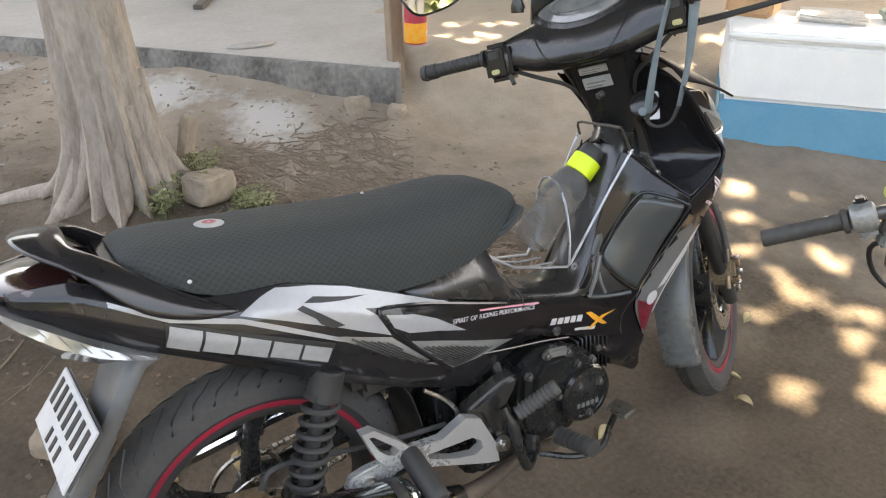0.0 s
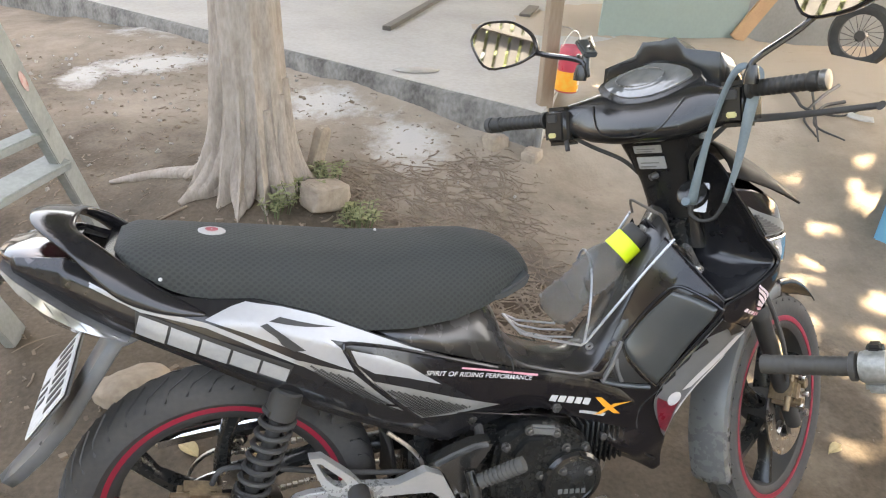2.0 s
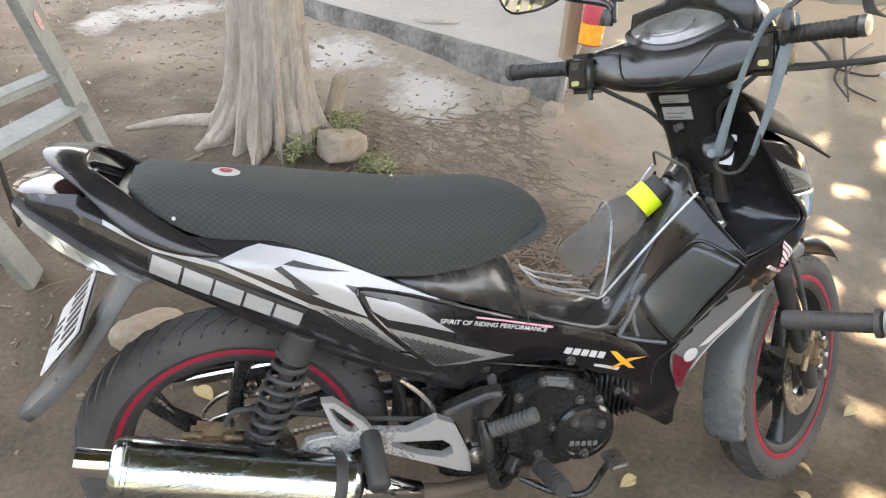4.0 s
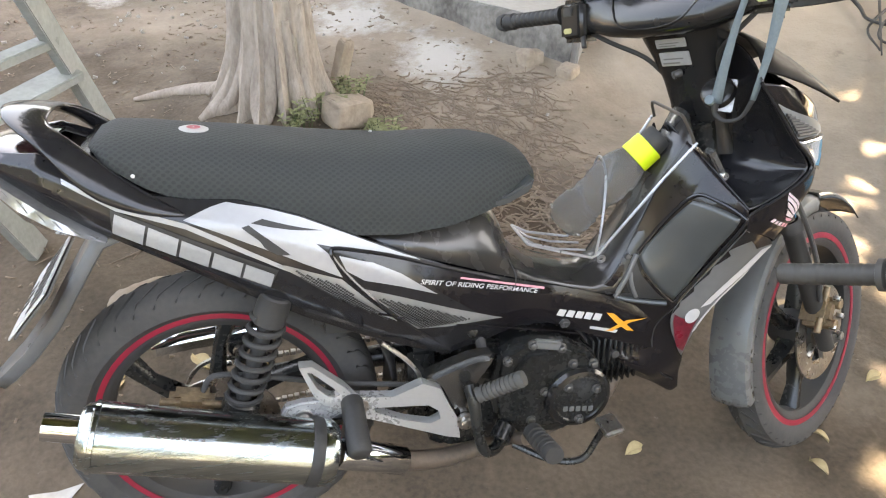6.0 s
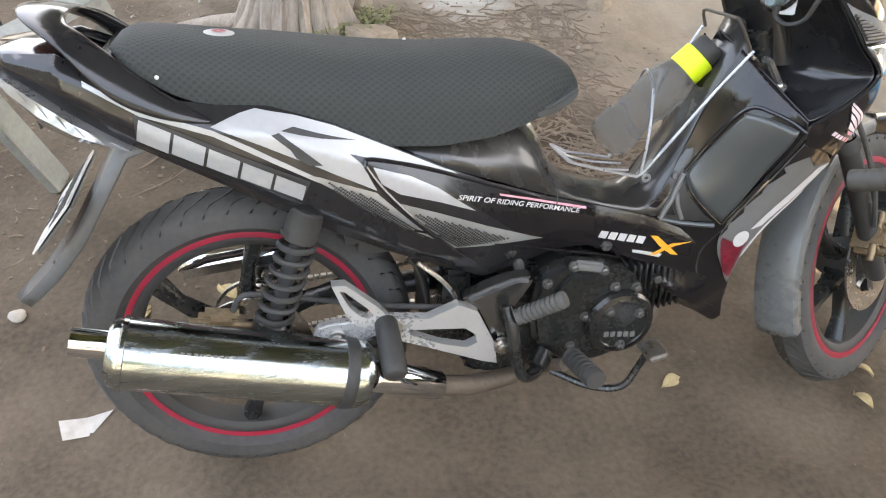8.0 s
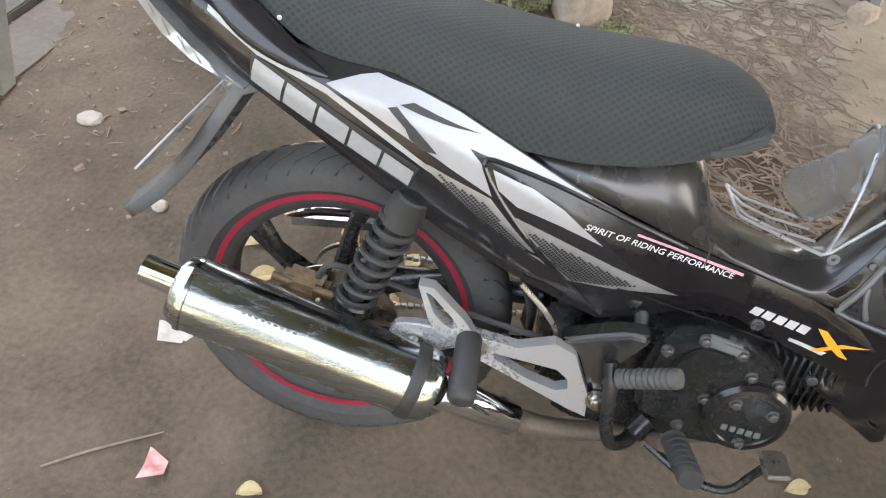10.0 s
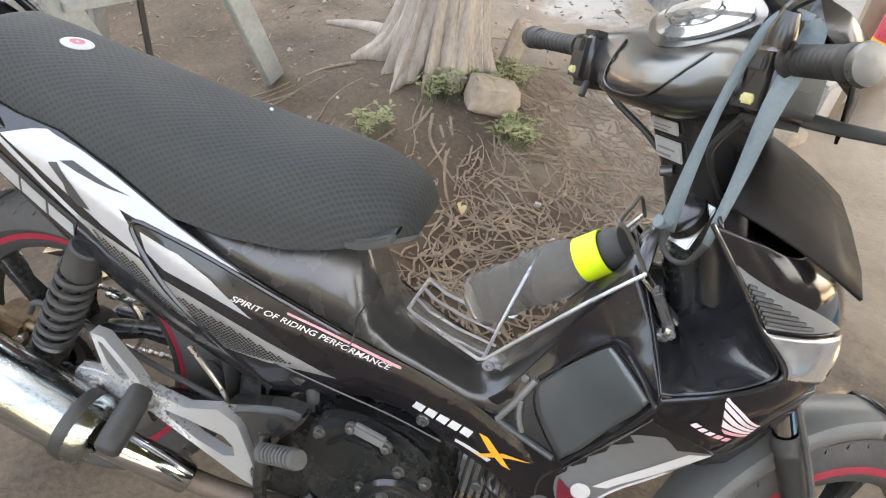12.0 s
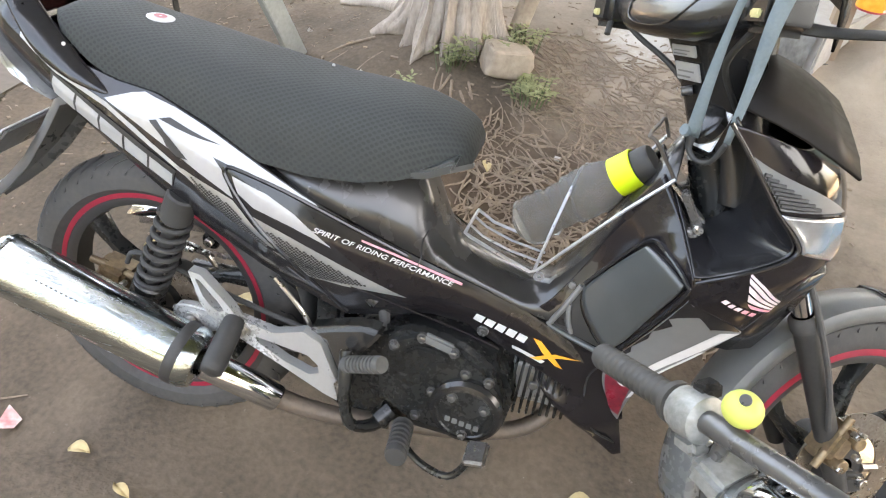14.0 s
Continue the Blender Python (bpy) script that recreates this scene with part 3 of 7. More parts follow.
pts = [(0.33, 2.63), (0.22, 2.74), (0.10, 2.84), (-0.02, 2.90), (-0.12, 2.93)]
tagged(link("surface_root", tube([(x, y, height(x, y) + 0.008) for x, y in pts], [0.04, 0.034, 0.028, 0.02, 0.008], 10, per=4), BARK), "thick dusty root running from the tree", "root", "surface roots")
# roots creeping over the mound
for k in range(30):
    rnd = random.Random(k + 60)
    a = rnd.uniform(-2.9, 0.6)
    r = rnd.uniform(0.2, 0.42)
    x, y = TREE.x + r * math.cos(a), TREE.y + r * math.sin(a)
    pts = []
    n = rnd.randint(5, 9)
    for i in range(n):
        pts.append((x, y, height(x, y) + rnd.uniform(-0.009, 0.004)))
        a += rnd.uniform(-0.5, 0.5)
        x, y = x + 0.10 * math.cos(a), y + 0.10 * math.sin(a)
    if min(p[1] for p in pts) < 1.55:
        continue
    r0 = rnd.uniform(0.003, 0.0065)
    tagged(link("surface_root", tube(pts, [r0 * (1 - 0.75 * i / (n - 1)) for i in range(n)], 7, per=4), ROOT), "dusty brown tree root creeping over the earth", "root", "surface roots")
# thin matted rootlets east of the tree
bm = bmesh.new()
rnd = random.Random(9)
for k in range(1250):
    u, v = rnd.random(), rnd.random()
    x, y = 0.62 + 0.85 * u + 0.1 * v, 1.55 + 1.35 * v ** 1.2
    a = rnd.gauss(-0.5, 0.75)
    pts = []
    for i in range(rnd.randint(3, 6)):
        pts.append((x, y, height(x, y) + 0.003 + rnd.uniform(-0.003, 0.004)))
        a += rnd.uniform(-0.7, 0.7)
        st = rnd.uniform(0.02, 0.045)
        x, y = x + st * math.cos(a), y + st * math.sin(a)
    tube(pts, rnd.uniform(0.0014, 0.0042), 5, bm, per=2)
tagged(link("rootlets", bm, ROOT), "mat of thin dry rootlets on the earth", "rootlets", kind="stuff")
# crumbs and litter on the rough earth
bm = bmesh.new()
rnd = random.Random(21)
for k in range(1500):
    x, y = rnd.uniform(-1.6, 1.9), 1.3 + 3.6 * rnd.random() ** 1.1
    if (Vector((x, y)) - K0).dot(KN) > -0.06:
        continue
    r = rnd.uniform(0.003, 0.009) * (1 if rnd.random() < 0.93 else 1.8)
    m = Matrix.Translation((x, y, height(x, y) + r * 0.1)) @ Euler((rnd.gauss(0, 0.3), rnd.gauss(0, 0.3), rnd.random() * 6)).to_matrix().to_4x4() @ Matrix.Diagonal((r, r * rnd.uniform(0.5, 0.9), r * 0.45, 1))
    bmesh.ops.create_cube(bm, size=1.7, matrix=m)
tagged(link("pebbles", bm, ROOT, smooth=False), "small clods and crumbs scattered on the earth", "pebbles", kind="stuff")
bm = bmesh.new()
for k in range(260):
    x, y = rnd.uniform(-1.3, 1.6), rnd.gauss(4.0, 0.8)
    if (Vector((x, y)) - K0).dot(KN) > -0.05 or y < 1.4:
        continue
    r = rnd.uniform(0.004, 0.014)
    m = Matrix.Translation((x, y, height(x, y) + r * 0.3)) @ Euler((rnd.random() * 6, rnd.random() * 6, 0)).to_matrix().to_4x4() @ Matrix.Diagonal((r, r * 0.8, r * 0.4, 1))
    bmesh.ops.create_cube(bm, size=1.6, matrix=m)
LITTER_BM = bmesh.new()
for k in range(900):
    x, y = rnd.uniform(-1.3, 1.7), 1.5 + 3.2 * rnd.random()
    if (Vector((x, y)) - K0).dot(KN) > -0.05:
        continue
    a, ln = rnd.uniform(0, 6.28), rnd.uniform(0.012, 0.05)
    p = Vector((x, y, height(x, y) + 0.003))
    q = Vector((x + ln * math.cos(a), y + ln * math.sin(a), height(x + ln * math.cos(a), y + ln * math.sin(a)) + rnd.uniform(0.003, 0.010)))
    tube([p, (p + q) / 2 + Vector((rnd.gauss(0, 0.004), rnd.gauss(0, 0.004), 0.002)), q], rnd.uniform(0.001, 0.0028), 4, LITTER_BM)
tagged(link("twig_litter", LITTER_BM, ROOT), "broken straw and twig bits strewn on the earth", "litter", kind="stuff")
tagged(link("cement_crumbs", bm, PALE, smooth=False), "pale cement crumbs in the dirt", "crumbs", kind="stuff")


def stone(name, at, size, material, seed, label, rz=0.0, rx=0.0, square=0.0):
    bm = bmesh.new()
    bmesh.ops.create_icosphere(bm, subdivisions=4, radius=1)
    for v in bm.verts:
        q = v.co.copy()
        if square:
            q = Vector([math.copysign(abs(t) ** (1 - square), t) for t in q]) * 0.85
        q *= 1 + 0.16 * noise.noise(q * 1.3 + Vector((seed, 0, 0))) + 0.07 * noise.noise(q * 4 + Vector((0, seed, 0))) + 0.035 * noise.noise(q * 11 + Vector((seed, 0, 2)))
        v.co = Vector((q.x * size[0], q.y * size[1], q.z * size[2]))
    ob = link(name, bm, material)
    ob.matrix_world = Matrix.Translation(at) @ Euler((rx, 0.1, rz)).to_matrix().to_4x4()
    return tagged(ob, label, "stone", "stones")


stone("stone", (0.690, 2.43, height(0.690, 2.43) + 0.05), (0.098, 0.070, 0.062), STONE, 2, "squarish tan stone lying by the tree", 0.5, square=0.68)
stone("stone", (0.69, 2.66, height(0.69, 2.66) + 0.085), (0.036, 0.026, 0.150), STONE, 5, "narrow upright stone leaning at the trunk", 0.6, 0.2, square=0.7)
stone("stone", (-0.66, 1.75, height(-0.66, 1.75) + 0.01), (0.035, 0.03, 0.018), PALE, 8, "flat pale pebble on the earth", 0.3)
stone("stone", (-0.30, 1.42, height(-0.3, 1.42) + 0.01), (0.02, 0.02, 0.014), PALE, 9, "small pale pebble on the earth", 1.3)
stone("stone", (0.06, 1.62, height(0.06, 1.62) + 0.03), (0.12, 0.08, 0.055), STONE, 12, "long tan lump of stone behind the wheel", 0.5, square=0.2)
stone("stone", (0.92, 1.36, height(0.92, 1.36) + 0.003), (0.02, 0.014, 0.008), PALE, 15, "small pale pebble on the earth", 0.5)

# two low lumps added to shape the bulge of earth at the kerb's end
stone("stone", (1.58, 2.98, height(1.58, 2.98) + 0.02), (0.07, 0.05, 0.05), STONE, 21, "dusty lump standing in for the ground bulge at the kerb's end", 0.4, square=0.6)
stone("stone", (1.72, 2.86, height(1.72, 2.86) + 0.0), (0.08, 0.05, 0.04), STONE, 22, "dusty tan lump standing in for bulging ground beside the timber post", 0.9, square=0.6)


def plant(at, n, r, seed, label):
    rnd = random.Random(seed)
    e = root("ground_plant", Matrix.Translation((at[0], at[1], height(*at))), label, "plant", "small plants")
    st, lv = bmesh.new(), bmesh.new()
    for k in range(n):
        a, rr = rnd.uniform(0, 6.28), r * math.sqrt(rnd.random())
        base = Vector((rr * math.cos(a) * 0.7, rr * math.sin(a) * 0.7, -0.01))
        tip = Vector((rr * math.cos(a), rr * math.sin(a), rnd.uniform(0.03, 0.085)))
        tube([base, (base + tip) / 2 + Vector((0, 0, 0.008)), tip], 0.0014, 5, st)
        for j in range(5):
            b = a + j * 1.26 + rnd.uniform(-0.3, 0.3)
            d = Vector((math.cos(b), math.sin(b), rnd.uniform(-0.2, 0.35)))
            side = d.cross(Vector((0, 0, 1))).normalized()
            ln, w = rnd.uniform(0.016, 0.034), rnd.uniform(0.0045, 0.0095)
            p = tip + Vector((0, 0, rnd.uniform(-0.02, 0.004)))
            mid = p + d * ln * 0.5
            vs = [lv.verts.new(q) for q in (p, mid + side * w + Vector((0, 0, 0.003)), p + d * ln, mid - side * w + Vector((0, 0, 0.003)), mid)]
            lv.faces.new((vs[0], vs[1], vs[4]))
            lv.faces.new((vs[1], vs[2], vs[4]))
            lv.faces.new((vs[2], vs[3], vs[4]))
            lv.faces.new((vs[3], vs[0], vs[4]))
    part("stems", st, LEAF, e)["kind"] = "stuff"
    part("leaves", lv, DUSTLEAF, e)["kind"] = "stuff"


plant((0.80, 2.34), 46, 0.085, 3, "low dusty yellow-green weed beside the tan stone")
plant((0.60, 2.48), 34, 0.12, 4, "straggly dusty green weed at the tree's foot")
plant((0.50, 2.37), 20, 0.08, 5, "straggly dusty green weed at the tree's foot")
plant((0.73, 2.60), 22, 0.07, 7, "straggly dusty green weed behind the stone")
plant((0.37, 2.16), 22, 0.065, 6, "small green weed on bare earth")


def fallen_leaf(x, y, ln, rz, seed, material=DRYLEAF):
    rnd = random.Random(seed)
    rows = []
    for i in range(7):
        t = i / 6
        w = 0.30 * ln * math.sin(math.pi * min(1, t * 0.98 + 0.02)) ** 0.8
        z = 0.012 * math.sin(t * 3) + 0.004
        rows.append([(t * ln, -w, z + 0.006), (t * ln, 0, z), (t * ln, w, z + 0.008 * (1 + t))])
    ob = link("fallen_leaf", skin(rows), material)
    ob.matrix_world = Matrix.Translation((x, y, height(x, y))) @ Euler((rnd.uniform(-0.2, 0.2), rnd.uniform(-0.1, 0.1), rz)).to_matrix().to_4x4()
    thick(ob, 0.0008)
    return tagged(ob, "curled dry yellow-brown leaf on the earth", "leaf", "fallen leaves")


for k, (x, y, ln, rz) in enumerate(((1.155, 0.94, 0.05, 0.3), (1.60, 0.80, 0.05, 1.9), (1.665, 0.885, 0.05, 2.2), (0.16, 0.72, 0.045, 0.2), (0.34, 0.66, 0.04, 2.8), (-0.05, 1.32, 0.09, 0.8), (0.0, 1.22, 0.07, 0.5), (0.92, 1.45, 0.05, 2.0), (0.27, 1.20, 0.08, 0.3), (0.35, 1.30, 0.06, 1.3), (1.9, 1.05, 0.05, 0.2), (0.75, 1.95, 0.05, 1.9), (1.12, 1.95, 0.05, 2.5), (0.22, 1.35, 0.07, 2.2))):
    fallen_leaf(x, y, ln, rz, k)
for k, (x, y, a, b, rz) in enumerate(((-0.13, 1.03, 0.10, 0.05, 0.5), (0.02, 0.735, 0.055, 0.045, 2.2))):
    bm = skin([[(0, 0, 0.012), (a * 0.1, b, 0.02)], [(a * 0.5, -b * 0.3, 0.004), (a * 0.6, b * 0.6, 0.012)], [(a, b * 0.1, 0.018), (a * 1.1, b * 0.2, 0.02)]])
    ob = link("paper_scrap", bm, PAPER if k == 0 else WRAP, smooth=False)
    ob.matrix_world = pose(x, y, height(x, y), 0, 0, math.degrees(rz))
    thick(ob, 0.0006)
    tagged(ob, "torn pale paper scrap on the earth" if k == 0 else "torn red and white wrapper scrap on the earth", "litter")

# ---- timber post with a tin hung on it ----
post = root("timber_post", Matrix.Translation((1.86, 3.08, 0.0)), "brown timber post set in a rough concrete footing", "post")
part("shaft", beam((0, 0, 0.1), (-0.07, 0, 2.6), 0.066, 0.06), POSTW, post)
bm = skin([[(0.17 * math.cos(a) * k * (1 + 0.2 * noise.noise(Vector((math.cos(a) * 2, math.sin(a) * 2, k)))) - 0.04, 0.15 * math.sin(a) * k, z) for a in [2 * math.pi * i / 18 for i in range(18)]] for k, z in ((1.0, 0.03), (0.95, 0.14), (0.75, 0.24), (0.45, 0.29))], close=True)
part("footing", bm, KERB, post)
tin = root("tin_can", Matrix.Translation((1.90, 2.97, 0.63)), "red printed tin can hung on the timber post", "tin can")
part("can", lathe([(0, -0.098), (0.05, -0.098), (0.053, -0.094), (0.053, 0.105), (0.05, 0.11), (0.047, 0.105), (0.047, -0.09), (0, -0.09)], (0, 0, 0), (0, 0, 1), 28), CANRED, tin)
part("label_band", lathe([(0.0545, -0.09), (0.0545, 0.0)], (0, 0, 0), (0, 0, 1), 28), ORANGE, tin, "orange printed band")
for k, (x, z, w, h) in enumerate(((-0.02, 0.075, 0.05, 0.014), (0.0, 0.045, 0.05, 0.014), (0.0, -0.05, 0.06, 0.02), (0.005, -0.085, 0.055, 0.010))):
    bm = bmesh.new()
    lathe([(0.0552, z - h / 2), (0.0552, z + h / 2)], (0, 0, 0), (0, 0, 1), 8, bm, start=255 + x * 900, sweep=55)
    part("printed_bar", bm, WHITE, tin)
part("handle", tube([(-0.053, 0, 0.1), (-0.03, -0.01, 0.16), (0, 0, 0.18), (0.03, 0.01, 0.16), (0.053, 0, 0.1)], 0.002, 6, per=4), STEEL, tin)
part("hook", tube([(0, 0, 0.178), (0, 0.05, 0.182), (-0.02, 0.10, 0.18)], 0.003, 6), STEEL, tin)

# ---- far things ----
bar = link("metal_bar", beam((1.46, 4.87, 0.45), (2.95, 7.6, 0.45), 0.06, 0.03), DARKM)
tagged(bar, "dark metal angle bar lying on the slab", "metal bar")
bar = link("metal_bar", beam((1.2, 6.6, 0.45), (1.28, 7.1, 0.45), 0.05, 0.03), DARKM)
tagged(bar, "short grey metal bar lying on the slab", "metal bar")
tagged(link("roof_tile", beam((2.75, 5.55, 0.45), (3.0, 5.95, 0.46), 0.09, 0.02), DARKM), "dark piece of tile lying on the slab", "tile")
board = root("leaning_board", Matrix.Translation((3.68, 4.85, 0.43)), "large grey-green painted board standing upright", "board")
part("sheet", block((0, 0, 1.2), (1.25, 0.03, 2.4), bevel=0.004), GREENB, board)
part("edge_strip", beam((0.55, -0.04, 0.0), (1.95, -0.05, 2.0), 0.13, 0.02, up=(0, 1, 0)), PLY, board, "bare orange plywood strip")
# wall with shade in its grey, widened to cover glaring ground behind the far wheel
wall = link("wall_east", block((7.0, 6.4, 1.4), (4.5, 0.2, 2.9), bevel=0.01), GREYWALL)
tagged(wall, "grey wall end, widened to hide the bright ground beyond", "wall", kind="structure")

BM = Matrix.Translation((2.95, 2.01, 0.06)) @ Matrix.Rotation(radians(-52), 4, "Z")
chest = root("storage_chest", BM, "white storage chest with a blue painted base on the ground", "chest")
part("base", block((0.85, 0.31, 0.15), (1.70, 0.60, 0.22), bevel=0.008), BLUET, chest, "blue painted base")
part("edge_strip", block((0.85, 0.31, 0.03), (1.71, 0.61, 0.03), bevel=0.004), POSTW, chest, "brown wooden edge")
part("body", block((0.85, 0.315, 0.40), (1.70, 0.61, 0.28), bevel=0.022, seg=3), FOAM, chest, "white upper body")
part("lid", block((0.85, 0.315, 0.555), (1.72, 0.63, 0.035), bevel=0.012, seg=3), FOAM, chest)
TERRA = mat("terracotta_cloth", (0.42, 0.2, 0.13), (0.5, 0.27, 0.18), rough=0.8)
for k, (x, y, sx, sy, sz, m, nm, lb) in enumerate(((0.10, 0.43, 0.22, 0.2, 0.10, PLY, "carton", "brown cardboard carton on the white chest"), (0.45, 0.42, 0.3, 0.25, 0.03, PAPER, "paper", "crumpled white paper on the chest"), (0.82, 0.44, 0.3, 0.2, 0.06, GREENB, "cloth", "folded green cloth on the chest"), (1.15, 0.42, 0.28, 0.2, 0.07, TERRA, "cloth", "terracotta cloth bundle on the chest"))):
    bm = block((0, 0, sz / 2), (sx, sy, sz), None, 0.02 if sz > 0.045 else 0.01, seg=3)
    if nm != "carton":
        bmesh.ops.subdivide_edges(bm, edges=bm.edges[:], cuts=2, use_grid_fill=True)
        for v in bm.verts:
            v.co += Vector((0, 0, 0.25 * sz * noise.noise(v.co * 14 + Vector((k, 0, 0))) * (v.co.z > 0.01)))
    ob = link(nm, bm, m)
    ob.matrix_world = BM @ Matrix.Translation((x, y, 0.574)) @ Matrix.Rotation(0.2 * k - 0.3, 4, "Z")
    tagged(ob, lb, nm)

# ---- trestle ladder ----
lad = root("step_ladder", Matrix.Translation((0, 0, 0)), "grey-white painted wooden step ladder with worn edges", "ladder")
RF, RT = Vector((-0.070, 2.38, height(-0.070, 2.38) - 0.005)), Vector((-0.20, 1.90, 1.00))
LF, LT = Vector((-0.30, 1.98, 0.05)), Vector((-0.46, 1.50, 1.02))
UPV = (1, -0.2, 0)
part("leg", beam(RF, RT, 0.078, 0.03, up=UPV), PINE, lad)
part("leg", beam(LF, LT, 0.085, 0.03, up=UPV), PINE, lad)
for z, w in ((0.54, 0.075), (0.66, 0.04)):
    t = (z - 0.1) / 0.92
    part("rung", beam(RF.lerp(RT, t), LF.lerp(LT, t), w, 0.028, up=(0.25, 0, 1)), PINE, lad)
part("leg", beam((-0.75, 2.35, 0.1), (-0.34, 1.85, 1.02), 0.06, 0.03, up=UPV), PINE, lad)
part("leg", beam((-0.90, 1.75, 0.06), (-0.50, 1.42, 1.02), 0.06, 0.03, up=UPV), PINE, lad)
part("top_board", beam((-0.28, 2.08, 1.03), (-0.50, 1.38, 1.03), 0.14, 0.03), PINE, lad)
bm = lathe([(0, 0.0), (0.013, 0.0), (0.014, 0.002)], (0, 0, 0), (0, 0, 1), 28)
bm.transform(Matrix.Diagonal((1, 2.4, 1, 1)))
LQ = (RT - RF).normalized()
LX = LQ.cross(Vector((0.98, -0.2, 0))).normalized()
LN = LX.cross(LQ)
LC = RF.lerp(RT, 0.80)
if LN.y > 0:
    LN = -LN
bm.transform(Matrix((LX, LQ, LN)).transposed().to_4x4())
bm.transform(Matrix.Translation(LC + LN * 0.0165))
lbl = part("round_label", bm, WRAP, lad, "faded oval maker's label")
part("strap", beam((-0.33, 2.06, 0.2), (-0.36, 2.02, 0.7), 0.025, 0.006, up=UPV), INK, lad, "dark hanging strap")

# unseen surroundings behind the camera, for reflections: white slatted fences like the mirror's bars, and an added
# hedge
fence = root("slatted_fence", Matrix.Translation((0.5, -5.0, 0.0)), "white painted slatted fence behind the yard", "fence")
for k in range(36):
    part("slat", beam((-6.3 + 0.36 * k, 0, 0.0), (-6.3 + 0.36 * k, 0, 1.9), 0.16, 0.03, up=(0, 1, 0)), PLASTER, fence)
for z in (0.5, 1.5):
    part("rail", beam((-6.5, 0.03, z), (6.5, 0.03, z), 0.08, 0.04), PLASTER, fence)

fence = root("slatted_fence", Matrix.Translation((-5.2, 0.5, 0.0)), "white painted slatted fence at the yard's end", "fence")
for k in range(58):
    part("slat", beam((0, -4.3 + 0.15 * k, -0.3), (0, -4.3 + 0.15 * k, 2.5), 0.105, 0.03, up=(1, 0, 0)), FENCEP, fence)
for z in (0.4, 1.9):
    part("rail", beam((0.03, -4.4, z), (0.03, 4.4, z), 0.10, 0.04), FENCEP, fence)


# hedge added as a dark green surround for the glossy parts to reflect
def hedge_place(rnd, n):
    p = np.empty((n, 3))
    a = rnd.uniform(math.pi * 0.92, math.pi * 2.02, n)
    r = rnd.uniform(8.5, 10.5, n)
    p[:, 0], p[:, 1] = 1 + r * np.cos(a), 1 + r * np.sin(a)
    p[:, 2] = rnd.random(n) ** 0.8 * (3.0 + 1.2 * np.sin(a * 9) + 0.7 * np.sin(a * 23))
    return p


me = leaf_cloud(26000, hedge_place, 0.34, 5)
me.materials.append(LEAF)
tagged(new("hedge", me), "unseen uneven green hedge added round the yard for reflections", "hedge", kind="stuff")

# ---- the motorcycle: local x ahead, y to its left, z up from the rear tyre's foot ----
BIKE = Matrix.Translation((0.290, 0.913, 0.014)) @ Matrix.Rotation(radians(-7.5), 4, "X")
bike = root("motorcycle", BIKE, "black underbone motorcycle with silver graphics on its side stand", "motorcycle")
RAKE = Vector((-0.446, 0, 0.895))
STEER = Matrix.Translation((1.315, 0, 0)) @ Matrix.Rotation(radians(30), 4, RAKE) @ Matrix.Translation((-1.315, 0, 0))
BAR = Matrix.Translation((0.056, 0.046, -0.023)) @ Matrix.Translation((1.315, 0, 0)) @ Matrix.Rotation(radians(29), 4, RAKE) @ Matrix.Translation((-1.315, 0, 0))
REAR, FRONT = Vector((0, 0, 0.288)), Vector((1.28, 0, 0.290))


